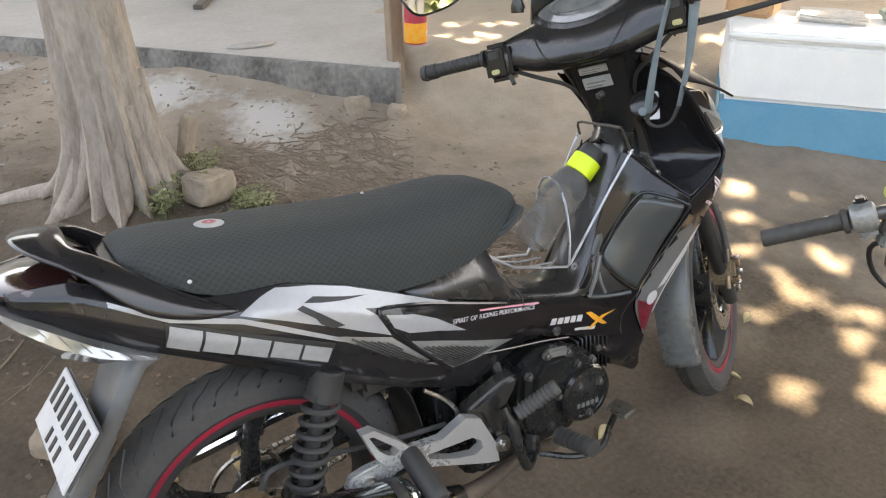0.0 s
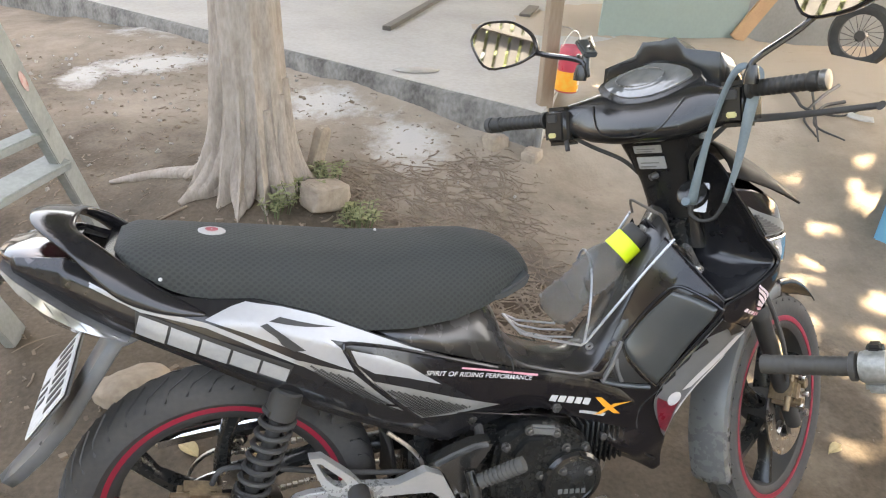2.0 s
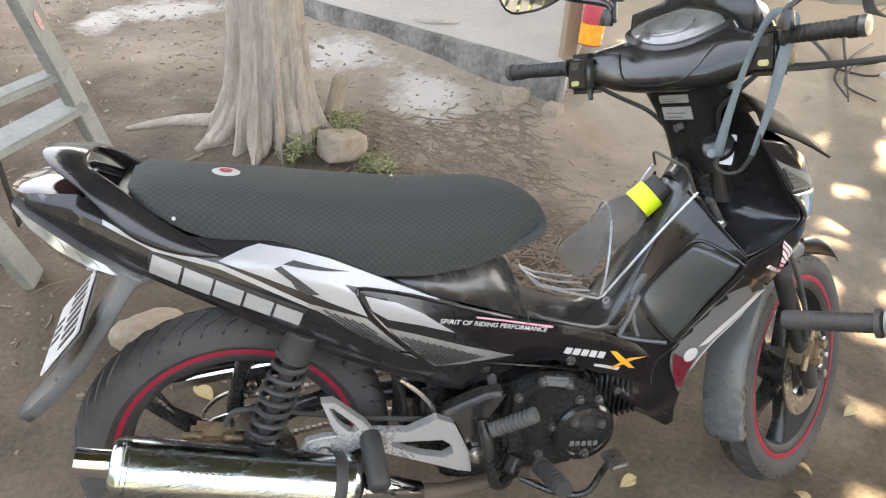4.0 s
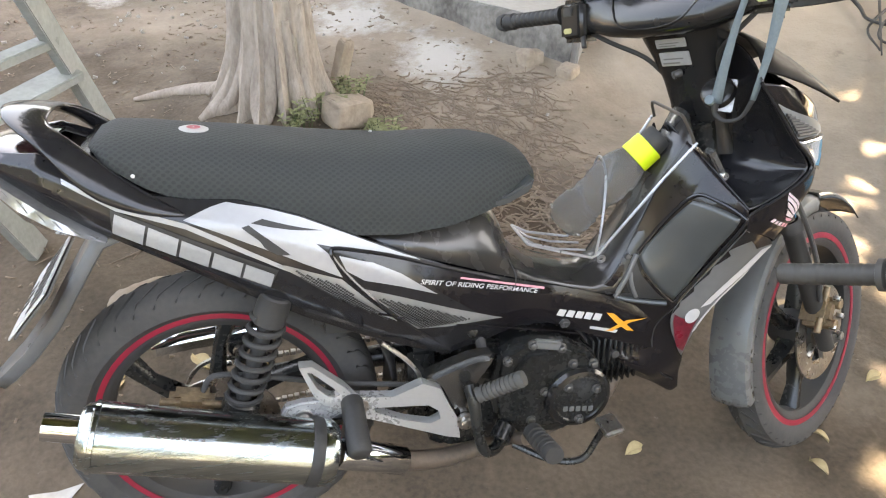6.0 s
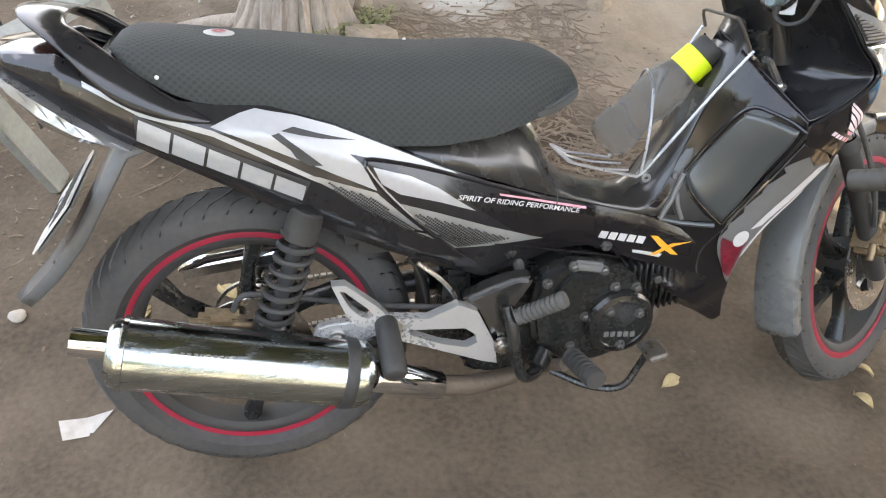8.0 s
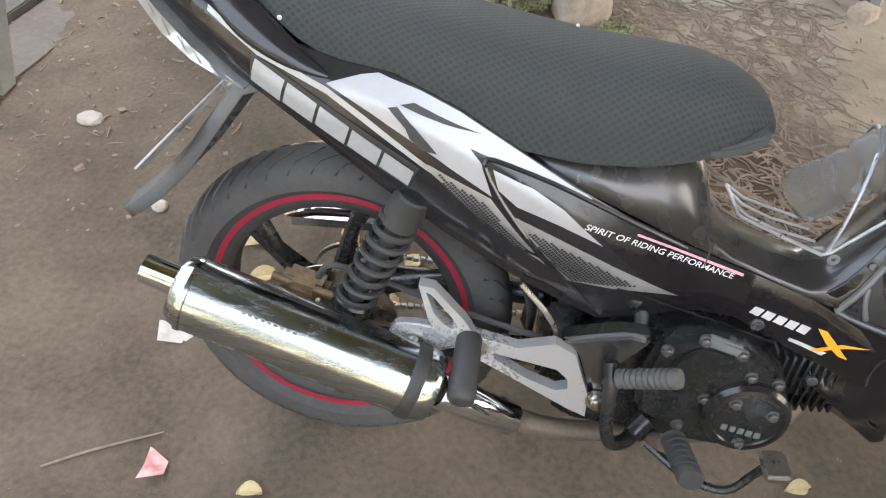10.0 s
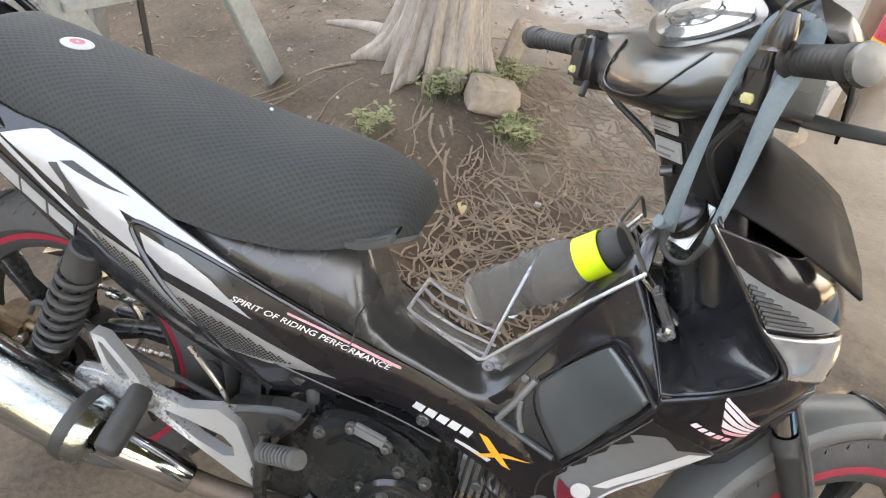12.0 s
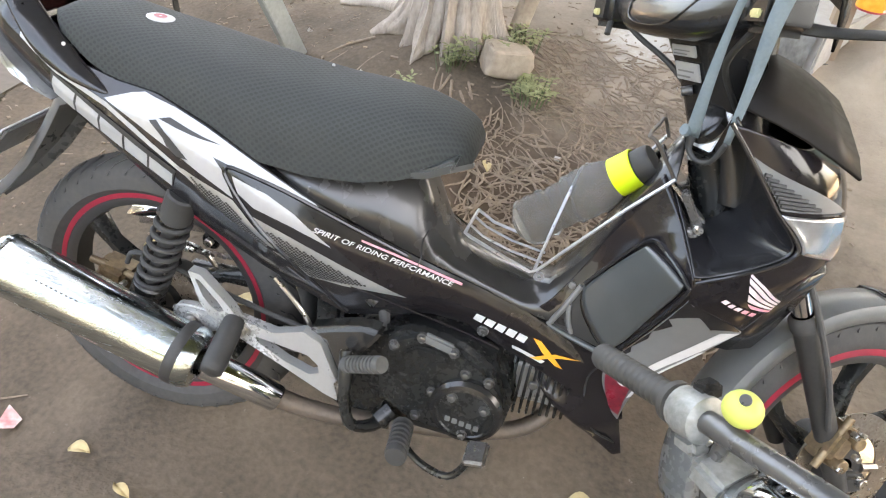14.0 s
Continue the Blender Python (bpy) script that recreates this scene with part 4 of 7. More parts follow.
def wheel(name, c, width, label, m=None):
    """Cast wheel: rim with six spokes, hub, patterned tyre, red tape on the flange."""
    ax = (0, 1, 0)
    w = width / 2
    rim = lathe([(0.192, -0.024), (0.200, -0.029), (0.212, -0.031), (0.2155, -0.029), (0.2155, -0.022), (0.204, -0.016), (0.204, 0.016), (0.2155, 0.022), (0.2155, 0.029), (0.212, 0.031), (0.200, 0.029), (0.192, 0.024), (0.188, 0.0)], c, ax, 72, closed=True)
    lathe([(0.02, -0.05), (0.04, -0.05), (0.05, -0.03), (0.055, 0), (0.05, 0.03), (0.04, 0.05), (0.02, 0.05)], c, ax, 32, rim)
    spokes = []
    for k in range(6):
        a = radians(60 * k + 20)
        d = Vector((math.cos(a), 0, math.sin(a)))
        s = Vector((-d.z, 0, d.x))
        rows = []
        for r, hw, th in ((0.03, 0.020, 0.022), (0.08, 0.015, 0.017), (0.14, 0.011, 0.014), (0.195, 0.017, 0.019)):
            o = c + d * r + s * 0.02 * math.sin(r * 14)
            rows.append([o + s * hw + Vector((0, -th * 0.4, 0)), o + s * hw * 0.5 + Vector((0, -th, 0)), o - s * hw * 0.5 + Vector((0, -th, 0)), o - s * hw + Vector((0, -th * 0.4, 0)), o - s * hw + Vector((0, th, 0)), o + s * hw + Vector((0, th, 0))])
        spokes.append(skin(rows, close=True))
    R = 0.288 if width > 0.08 else 0.282
    prof = [(0.206, -0.020), (0.214, -0.026), (0.232, -w * 0.98), (0.252, -w), (0.268, -w * 0.86), (0.280 * R / 0.288, -w * 0.5), (R, 0), (0.280 * R / 0.288, w * 0.5), (0.268, w * 0.86), (0.252, w), (0.232, w * 0.98), (0.214, 0.026), (0.206, 0.020)]
    tyre = lathe(prof, c, ax, 96, closed=True)
    # slanted tread grooves as raised blocks' gaps: dark inlaid bars
    groove = bmesh.new()
    for k in range(44):
        for sgn in (-1, 1):
            a = 2 * math.pi * (k + (0.5 if sgn > 0 else 0)) / 44
            pts = []
            for t in (0, 0.33, 0.66, 1):
                y = sgn * w * (0.12 + 0.83 * t)
                f = abs(y) / w
                r = float(np.interp(f, [0, 0.5, 0.86, 1.0], [R, 0.280 * R / 0.288, 0.268, 0.254])) + 0.0004
                b = a + 0.16 * t + (0.04 if t > 0.5 else 0)
                pts.append(c + Vector((math.cos(b) * r, y, math.sin(b) * r)))
            tube(pts, 0.0022, 4, groove)
    objs = []
    for bmx in (rim, tyre, groove, *spokes):
        if m:
            bmx.transform(m)
    rim = part(name, rim, MATT, bike, label)
    part("tyre", tyre, RUBBER, rim)
    part("tread_pattern", groove, INK, rim)["kind"] = "stuff"
    for sp in spokes:
        part("spoke", sp, ENGINE, rim)
    for sgn in (-1, 1):
        tape = lathe([(0.2100, sgn * 0.0318), (0.2155, sgn * 0.0328), (0.2245, sgn * 0.0315), (0.2250, sgn * 0.026), (0.2100, sgn * 0.026)], c, ax, 80, closed=True)
        if m:
            tape.transform(m)
        part("rim_tape", tape, REDTAPE, rim, "red rim tape")
    return rim


def disc(c, r, y, m=None, parent=bike):
    bm = lathe([(r * 0.62, y - 0.002), (r, y - 0.002), (r, y + 0.002), (r * 0.62, y + 0.002)], c, (0, 1, 0), 48, closed=True)
    for k in range(5):
        a = k * 1.2566
        d = Vector((math.cos(a), 0, math.sin(a)))
        tube([c + d * 0.04 + Vector((0, y, 0)), c + d * r * 0.66 + Vector((0, y, 0))], 0.008, 6, bm)
    for k in range(24):
        a = k * 0.2618
        rr = r * (0.75 + 0.08 * (k % 3))
        o = c + Vector((math.cos(a) * rr, y, math.sin(a) * rr))
        rod(o + Vector((0, -0.003, 0)), o + Vector((0, 0.003, 0)), 0.004, 8, bm)
    if m:
        bm.transform(m)
    return part("brake_disc", bm, STEEL, parent)


def caliper(o, m=None, tilt=0.0):
    bm = bmesh.new()
    r = Matrix.Rotation(tilt, 4, "Y")
    block(o, (0.075, 0.05, 0.055), bm, 0.010, r)
    block(o + r @ Vector((0.0, -0.022, 0.012)), (0.05, 0.03, 0.035), bm, 0.008, r)
    for dx in (-0.024, 0.022):
        rod(o + r @ Vector((dx, -0.045, -0.004)), o + r @ Vector((dx, -0.015, -0.004)), 0.012, 14, bm)
    rod(o + r @ Vector((-0.05, -0.02, 0.02)), o + r @ Vector((0.05, -0.02, 0.02)), 0.007, 10, bm)
    if m:
        bm.transform(m)
    ob = part("brake_caliper", bm, BRASS, bike, "tarnished brown brake caliper")
    for dx, dz in ((-0.03, 0.0), (0.03, 0.015), (0.0, -0.02)):
        q = o + r @ Vector((dx, -0.034, dz))
        bm = rod(q, q + Vector((0, -0.014, 0)), 0.006, 6)
        if m:
            bm.transform(m)
        part("bolt", bm, STEEL, ob)
    return ob


rw = wheel("rear_wheel", REAR, 0.092, "black cast rear wheel with red rim tape")
disc(REAR, 0.105, -0.055, parent=rw)
caliper(Vector((-0.045, -0.085, 0.362)), tilt=0.2)
fw = wheel("front_wheel", FRONT, 0.078, "black cast front wheel with red rim tape, turned left", STEER)
disc(FRONT, 0.11, -0.05, STEER, fw)
caliper(Vector((1.205, -0.075, 0.365)), STEER, tilt=-1.1)

# swing arm, chain guard and chain on the far side
bm = tube([(0.0, -0.088, 0.288), (0.12, -0.088, 0.296), (0.36, -0.075, 0.32)], [0.017, 0.019, 0.024], 12, flat=0.8)
tube([(0.0, 0.088, 0.288), (0.12, 0.088, 0.296), (0.36, 0.075, 0.32)], [0.017, 0.019, 0.024], 12, bm, flat=0.8)
rod((0, -0.105, 0.288), (0, 0.105, 0.288), 0.011, 12, bm)
rod((0.36, -0.09, 0.32), (0.36, 0.09, 0.32), 0.022, 14, bm)
part("swing_arm", bm, ENGINE, bike)
bm = bmesh.new()
lathe([(0, -0.112), (0.019, -0.112), (0.021, -0.106), (0.021, -0.10), (0, -0.10)], REAR, (0, 1, 0), 6, bm)
rod(REAR + Vector((0, -0.125, 0)), REAR + Vector((0, -0.11, 0)), 0.010, 12, bm)
part("axle_nut", bm, STEEL, bike)
bm = bmesh.new()
for z0, z1 in ((0.345, 0.375), (0.232, 0.29)):
    n = 34
    for k in range(n):
        t = k / (n - 1)
        x = 0.40 * t
        block((x, 0.062, z0 + (z1 - z0) * t), (0.010, 0.012 if k % 2 else 0.008, 0.008), bm, 0.001, seg=1)
lathe([(0.068, 0.058), (0.074, 0.058), (0.074, 0.066), (0.068, 0.066)], REAR, (0, 1, 0), 40, bm, closed=True)
part("drive_chain", bm, STEEL, bike)
bm = skin([[(x, y, z + 0.02 * math.sin((x + 0.1) * 6)) for y, z in ((0.045, 0.405), (0.07, 0.415), (0.085, 0.395), (0.086, 0.365))] for x in [-0.12 + 0.05 * i for i in range(10)]])
thick(part("chain_guard", bm, CHROME, bike, "chromed chain guard"), 0.002)

# inner rear mudguard hugging the tyre
bm = lathe([(0.312, -0.062), (0.322, -0.035), (0.326, 0), (0.322, 0.035), (0.312, 0.062)], REAR + Vector((0, 0, 0.02)), (0, 1, 0), 20, start=268, sweep=100)
thick(part("inner_mudguard", bm, MATT, bike), 0.003)


def shock(y):
    a, b = Vector((0.115, y, 0.585)), Vector((0.028, y, 0.348))
    d = (b - a).normalized()
    bm = rod(a, a + d * 0.055, 0.027, 20)
    rod(a + d * 0.05, b - d * 0.03, 0.013, 14, bm)
    s = part("shock_absorber", bm, MATT, bike)
    u = d.orthogonal().normalized()
    v = d.cross(u)
    L0 = (b - a).length - 0.075
    pts = []
    for k in range(8 * 14 + 1):
        t = k / (8 * 14)
        an = 2 * math.pi * k / 14
        pts.append(a + d * (0.045 + L0 * t) + (u * math.cos(an) + v * math.sin(an)) * 0.027)
    part("spring", tube(pts, 0.0052, 7), MATT, s, "black coil spring")
    bm = rod(b - d * 0.05, b - d * 0.012, 0.031, 20)
    rod(b + Vector((0, -0.02, 0)), b + Vector((0, 0.02, 0)), 0.02, 16, bm)
    part("lower_mount", bm, ENGINE, s)
    part("bolt", rod(b + Vector((0, -0.034, 0)), b + Vector((0, -0.02, 0)), 0.010, 6), STEEL, s)


shock(-0.125)
shock(0.125)

# ---- exhaust ----
ma, mb = Vector((-0.185, -0.214, 0.425)), Vector((0.185, -0.208, 0.322))
md = (mb - ma).normalized()
ml = (mb - ma).length
bm = lathe([(0, -0.002), (0.042, -0.002), (0.048, 0.004), (0.0515, 0.014), (0.053, 0.022), (0.053, ml - 0.035), (0.0545, ml - 0.03), (0.0545, ml - 0.012), (0.048, ml), (0.022, ml + 0.002), (0, ml + 0.002)], ma, md, 40)
muf = part("muffler", bm, EXHAUST, bike, "chromed muffler with reflection streaks in its colour")
part("tail_pipe", lathe([(0.021, -0.048), (0.022, 0.0), (0.018, 0.0), (0.018, -0.047)], ma + Vector((0, 0, 0.012)), md, 24, closed=True), CHROME, muf)
bm = lathe([(0.0535, 0), (0.0548, 0.001), (0.0548, 0.007), (0.0535, 0.008)], ma + md * 0.015, md, 40)
part("end_band", bm, EXHAUST, muf)
bm = lathe([(0.054, 0), (0.0564, 0.003), (0.0564, 0.018), (0.054, 0.021)], ma + md * (ml - 0.045), md, 40)
part("end_band", bm, MATT, muf)
for k in range(9):
    o = ma + md * (0.11 + 0.009 * k) + Vector((0, -0.0385, 0.0375))
    part("stamped_bar", block(o, (0.006, 0.002, 0.004), bevel=0.0006, m=Matrix.Rotation(radians(15.5), 4, "Y")), STEEL, muf)
pa, pb = mb + md * 0.005, Vector((0.308, -0.165, 0.248))
part("heat_sleeve", lathe([(0.024, 0), (0.0265, 0.004), (0.0265, (pb - pa).length - 0.004), (0.024, (pb - pa).length)], pa, pb - pa, 28), CHROME, bike, "polished chrome sleeve")
bm = tube([pa, pb, (0.40, -0.135, 0.215), (0.50, -0.11, 0.215), (0.62, -0.085, 0.215), (0.74, -0.05, 0.235), (0.80, 0.0, 0.30), (0.79, 0.0, 0.36)], [0.017, 0.018, 0.017, 0.016, 0.016, 0.016, 0.016, 0.016], 14, per=5)
part("exhaust_pipe", bm, RUSTY, bike, "rusty brown exhaust pipe")

# ---- engine ----
bm = bmesh.new()
prism([(0.36, 0.24), (0.40, 0.215), (0.64, 0.215), (0.70, 0.26), (0.71, 0.34), (0.68, 0.40), (0.60, 0.435), (0.46, 0.42), (0.38, 0.37)], -0.115, 0.115, bm, 0.012)
eng = part("engine", bm, ENGINE, bike, "black painted engine with alloy bolts")
bm = prism([(0.485, 0.295), (0.545, 0.262), (0.62, 0.258), (0.675, 0.275), (0.70, 0.325), (0.69, 0.375), (0.655, 0.42), (0.60, 0.445), (0.53, 0.455), (0.485, 0.43), (0.475, 0.36)], -0.148, -0.11, None, 0.010)
cov = part("clutch_cover", bm, ENGINE, eng)
bm = lathe([(0.062, 0), (0.062, 0.012), (0.057, 0.020), (0.048, 0.0225), (0.046, 0.020), (0, 0.020)], (0.638, -0.146, 0.332), (0, -1, 0), 44)
rd = part("round_cover", bm, ENGINE, eng)
# black ring added to give the cover's rim its slight highlight
bm = lathe([(0.0625, 0.010), (0.0632, 0.013), (0.0585, 0.0205), (0.052, 0.0222)], (0.638, -0.146, 0.332), (0, -1, 0), 44)
part("highlight_rim", bm, BLACK, eng, "black rim ring added for the edge highlight").visible_shadow = True
for k in range(5):
    part("raised_mark", block((0.611 + 0.0125 * k, -0.1672, 0.3145 - 0.0015 * k), (0.009, 0.003, 0.011), bevel=0.001), GREYM, eng)
for x, z in ((0.575, 0.345), (0.612, 0.362), (0.668, 0.352), (0.640, 0.288), (0.50, 0.42), (0.545, 0.449), (0.60, 0.436), (0.665, 0.395), (0.553, 0.285), (0.625, 0.40)):
    d = 0.166 if (x - 0.638) ** 2 + (z - 0.332) ** 2 < 0.05 ** 2 else 0.148
    bm = lathe([(0, -0.003), (0.0095, -0.003), (0.0095, 0.002), (0.0068, 0.0025), (0.0064, 0.008), (0.005, 0.009), (0, 0.009)], (x, -d, z), (0, -1, 0), 12)
    part("bolt", bm, DARKAL, eng)
bm = block((0.572, -0.146, 0.445), (0.055, 0.012, 0.020), bevel=0.004, m=Matrix.Rotation(radians(12), 4, "Y"))
part("id_plate", bm, GREYM, eng)
bm = prism([(0.505, 0.352), (0.54, 0.345), (0.575, 0.38), (0.60, 0.415), (0.585, 0.432), (0.54, 0.435), (0.515, 0.41)], -0.156, -0.146, None, 0.004)
part("cover_step", bm, ENGINE, eng)
# horizontal cylinder ahead with fins
for k in range(9):
    x = 0.70 + 0.012 * k
    part("fin", block((x, 0, 0.335 + 0.002 * k), (0.005, 0.15, 0.11), None, 0.002, seg=1), ENGINE, eng)
bm = bmesh.new()
block((0.75, 0, 0.34), (0.12, 0.11, 0.08), bm, 0.006)
block((0.83, 0, 0.345), (0.05, 0.13, 0.105), bm, 0.010)
part("cylinder", bm, ALLOY, eng, "finned alloy cylinder")
bm = tube([(0.41, -0.06, 0.50), (0.46, -0.09, 0.445), (0.47, -0.10, 0.38)], 0.010, 8, per=4)
part("hose", bm, RUBBER, eng)
bm = block((0.40, -0.05, 0.47), (0.10, 0.10, 0.08), bevel=0.012)
part("carburettor", bm, DARKAL, eng)

# main frame tubes and dark inner parts behind the panels
bm = tube([(0.80, 0, 0.50), (0.62, 0, 0.46), (0.45, 0, 0.50), (0.2, 0.0, 0.63), (-0.12, 0.0, 0.72)], [0.035, 0.035, 0.03, 0.025, 0.02], 12, per=4)
tube([(0.45, -0.10, 0.46), (0.25, -0.115, 0.565), (0.05, -0.11, 0.64), (-0.12, -0.09, 0.71)], 0.013, 10, bm, per=3)
tube([(0.45, 0.10, 0.46), (0.25, 0.115, 0.565), (0.05, 0.11, 0.64), (-0.12, 0.09, 0.71)], 0.013, 10, bm, per=3)
tube([(0.86, 0, 0.62), (0.80, 0, 0.50)], 0.035, 12, bm)
tube([(0.895, 0, 0.80), (0.95, 0, 0.66)], 0.03, 14, bm)
block((0.36, 0, 0.34), (0.05, 0.16, 0.16), bm, 0.01)
part("frame", bm, ENGINE, bike)
bm = block((0.30, 0, 0.52), (0.26, 0.19, 0.10), bevel=0.02)
part("battery_box", bm, MATT, bike)
bm = tube([(0.28, -0.13, 0.475), (0.32, -0.135, 0.44), (0.345, -0.13, 0.40), (0.345, -0.12, 0.36)], 0.004, 8, per=4)
part("brake_hose", bm, STEEL, bike)
bm = tube([(-0.02, -0.10, 0.40), (0.0, -0.105, 0.43), (0.06, -0.10, 0.42), (0.20, -0.10, 0.385), (0.33, -0.11, 0.37)], 0.005, 8, per=4)
part("brake_hose", bm, RUBBER, bike)

def ribbed(p0, p1, r, n):
    p0, p1 = Vector(p0), Vector(p1)
    ln = (p1 - p0).length
    prof = [(0, 0), (r, 0)]
    for k in range(n):
        a = ln * (0.06 + 0.88 * k / n)
        b = ln * 0.88 / n
        prof += [(r * 0.84, a), (r * 0.84, a + b * 0.3), (r, a + b * 0.4), (r, a + b * 0.92)]
    return lathe(prof + [(r * 0.9, ln), (0, ln)], p0, p1 - p0, 18)


# ---- foot controls ----
br = bmesh.new()


def framed(outer, hole, y0, y1, bm):
    """A plate with one hole: a ring of faces between the two outlines, which run the same way."""
    n = len(outer)
    top = [[bm.verts.new((x, y, z)) for x, z in ring] for y in (y0, y1) for ring in (outer, hole)]
    for k in range(n):
        j = (k + 1) % n
        bm.faces.new((top[0][k], top[0][j], top[1][j], top[1][k]))
        bm.faces.new((top[2][k], top[2][j], top[3][j], top[3][k]))
        bm.faces.new((top[0][k], top[0][j], top[2][j], top[2][k]))
        bm.faces.new((top[1][k], top[1][j], top[3][j], top[3][k]))
    return bm


framed([(0.139, 0.465), (0.161, 0.464), (0.211, 0.417), (0.233, 0.389), (0.205, 0.374), (0.175, 0.386), (0.159, 0.408)], [(0.151, 0.454), (0.159, 0.452), (0.193, 0.418), (0.203, 0.404), (0.195, 0.398), (0.182, 0.403), (0.166, 0.421)], -0.162, -0.142, br)
prism([(0.103, 0.369), (0.113, 0.387), (0.140, 0.392), (0.197, 0.391), (0.233, 0.387), (0.236, 0.362), (0.200, 0.358), (0.161, 0.338), (0.130, 0.338), (0.109, 0.350)], -0.158, -0.140, br)
framed([(0.228, 0.391), (0.293, 0.382), (0.345, 0.402), (0.377, 0.387), (0.410, 0.316), (0.415, 0.274), (0.389, 0.282), (0.227, 0.353)], [(0.260, 0.364), (0.306, 0.360), (0.356, 0.355), (0.375, 0.340), (0.378, 0.323), (0.360, 0.315), (0.316, 0.328), (0.263, 0.354)], -0.158, -0.138, br)
bmesh.ops.bevel(br, geom=[e for e in br.edges if e.is_manifold and e.calc_face_angle(0) > 0.6], offset=0.0025, segments=2, affect="EDGES", clamp_overlap=True)
brk = part("foot_bracket", br, ALLOY, bike, "silver cast alloy foot bracket")
for x, z in ((0.142, 0.363), (0.423, 0.311), (0.236, 0.372)):
    bm = lathe([(0, -0.003), (0.0155, -0.003), (0.0155, 0.006), (0.0105, 0.0065), (0.010, 0.014), (0.008, 0.015), (0, 0.015)], (x, -0.157, z), (0, -1, 0), 12)
    part("bolt", bm, STEEL, brk)
bm = prism([(0.347, 0.403), (0.403, 0.425), (0.444, 0.438), (0.479, 0.436), (0.467, 0.409), (0.447, 0.384), (0.431, 0.356), (0.437, 0.316), (0.425, 0.267), (0.412, 0.278), (0.411, 0.319), (0.380, 0.388)], -0.152, -0.112, None, 0.008)
part("alloy_guard", bm, GUARD, bike, "dull dark alloy engine guard")
part("passenger_footrest", lathe([(0, 0), (0.0165, 0.001), (0.019, 0.006), (0.0195, 0.03), (0.0205, 0.085), (0.019, 0.100), (0.015, 0.104), (0, 0.105)], (0.222, -0.155, 0.388), (0.03, -0.90, -0.44), 20), MATT, bike, "smooth dark grey rubber footrest")
part("passenger_footrest", rod((0.212, 0.17, 0.40), (0.212, 0.27, 0.37), 0.019, 16), PEGR, bike)


part("footrest_rubber", ribbed((0.543, -0.186, 0.288), (0.553, -0.268, 0.300), 0.0185, 6), MATT, bike, "ribbed rubber rider footrest")
part("footrest_rubber", ribbed((0.543, 0.186, 0.288), (0.553, 0.268, 0.300), 0.0185, 6), MATT, bike)
bm = tube([(0.532, -0.185, 0.274), (0.52, -0.12, 0.245), (0.52, 0.12, 0.245), (0.532, 0.185, 0.274)], 0.012, 10, per=3)
part("footrest_bar", bm, RUSTY, bike)
bm = tube([(0.425, -0.165, 0.395), (0.432, -0.182, 0.36), (0.44, -0.192, 0.30), (0.455, -0.19, 0.262), (0.485, -0.165, 0.25), (0.50, -0.14, 0.262)], [0.011, 0.011, 0.010, 0.010, 0.012, 0.014], 10, per=4)
rod((0.49, -0.155, 0.252), (0.51, -0.135, 0.272), 0.02, 14, bm)
kick = part("kick_starter", bm, ENGINE, bike)
part("kick_rubber", ribbed((0.436, -0.192, 0.390), (0.503, -0.225, 0.438), 0.0145, 9), PEGR, kick, "grey ribbed rubber kick pedal")
bm = tube([(0.52, -0.15, 0.235), (0.58, -0.19, 0.222), (0.635, -0.205, 0.225), (0.662, -0.205, 0.268), (0.668, -0.215, 0.303)], 0.0065, 8, per=4)
pedal = part("brake_pedal", bm, ENGINE, bike)
part("pedal_pad", block((0.673, -0.223, 0.311), (0.036, 0.052, 0.012), bevel=0.004, m=Matrix.Rotation(radians(-12), 4, "Y")), STEEL, pedal, "worn steel pedal pad")
bm = tube([(0.42, 0.12, 0.22), (0.36, 0.24, 0.03), (0.35, 0.262, -0.03)], [0.010, 0.009, 0.012], 8)
part("side_stand", bm, ENGINE, bike)

# ---- side panels and tail ----
SX = [-0.275, -0.20, -0.14, -0.07, 0, 0.07, 0.16, 0.25, 0.32, 0.40, 0.47, 0.54, 0.60, 0.70, 0.80]
ZT = [0.818, 0.820, 0.793, 0.759, 0.747, 0.744, 0.716, 0.674, 0.638, 0.601, 0.573, 0.546, 0.526, 0.495, 0.452]
ZB = [0.790, 0.738, 0.701, 0.665, 0.628, 0.587, 0.537, 0.492, 0.457, 0.422, 0.434, 0.453, 0.447, 0.404, 0.369]
YT = [0.059, 0.085, 0.095, 0.104, 0.112, 0.118, 0.129, 0.132, 0.126, 0.113, 0.099, 0.087, 0.076, 0.070, 0.075]
YM = [0.067, 0.105, 0.120, 0.131, 0.141, 0.149, 0.156, 0.155, 0.146, 0.130, 0.113, 0.098, 0.084, 0.077, 0.083]
YB = [0.054, 0.082, 0.095, 0.108, 0.118, 0.123, 0.127, 0.125, 0.116, 0.104, 0.092, 0.083, 0.076, 0.073, 0.077]
FR = [0.0, 0.07, 0.14, 0.22, 0.33, 0.44, 0.55, 0.65, 0.75, 0.85, 0.92, 1.0]


def side(x, z):
    """Half width of the side panel at x, z."""
    zt, zb, yt, ym, yb = (float(np.interp(x, SX, a)) for a in (ZT, ZB, YT, YM, YB))
    f = min(1, max(0, (zt - z) / max(1e-4, zt - zb)))
    return float(np.interp(f, [0, 0.22, 0.55, 0.85, 1], [yt, yt + 0.8 * (ym - yt), ym, yb + 0.5 * (ym - yb), yb]))


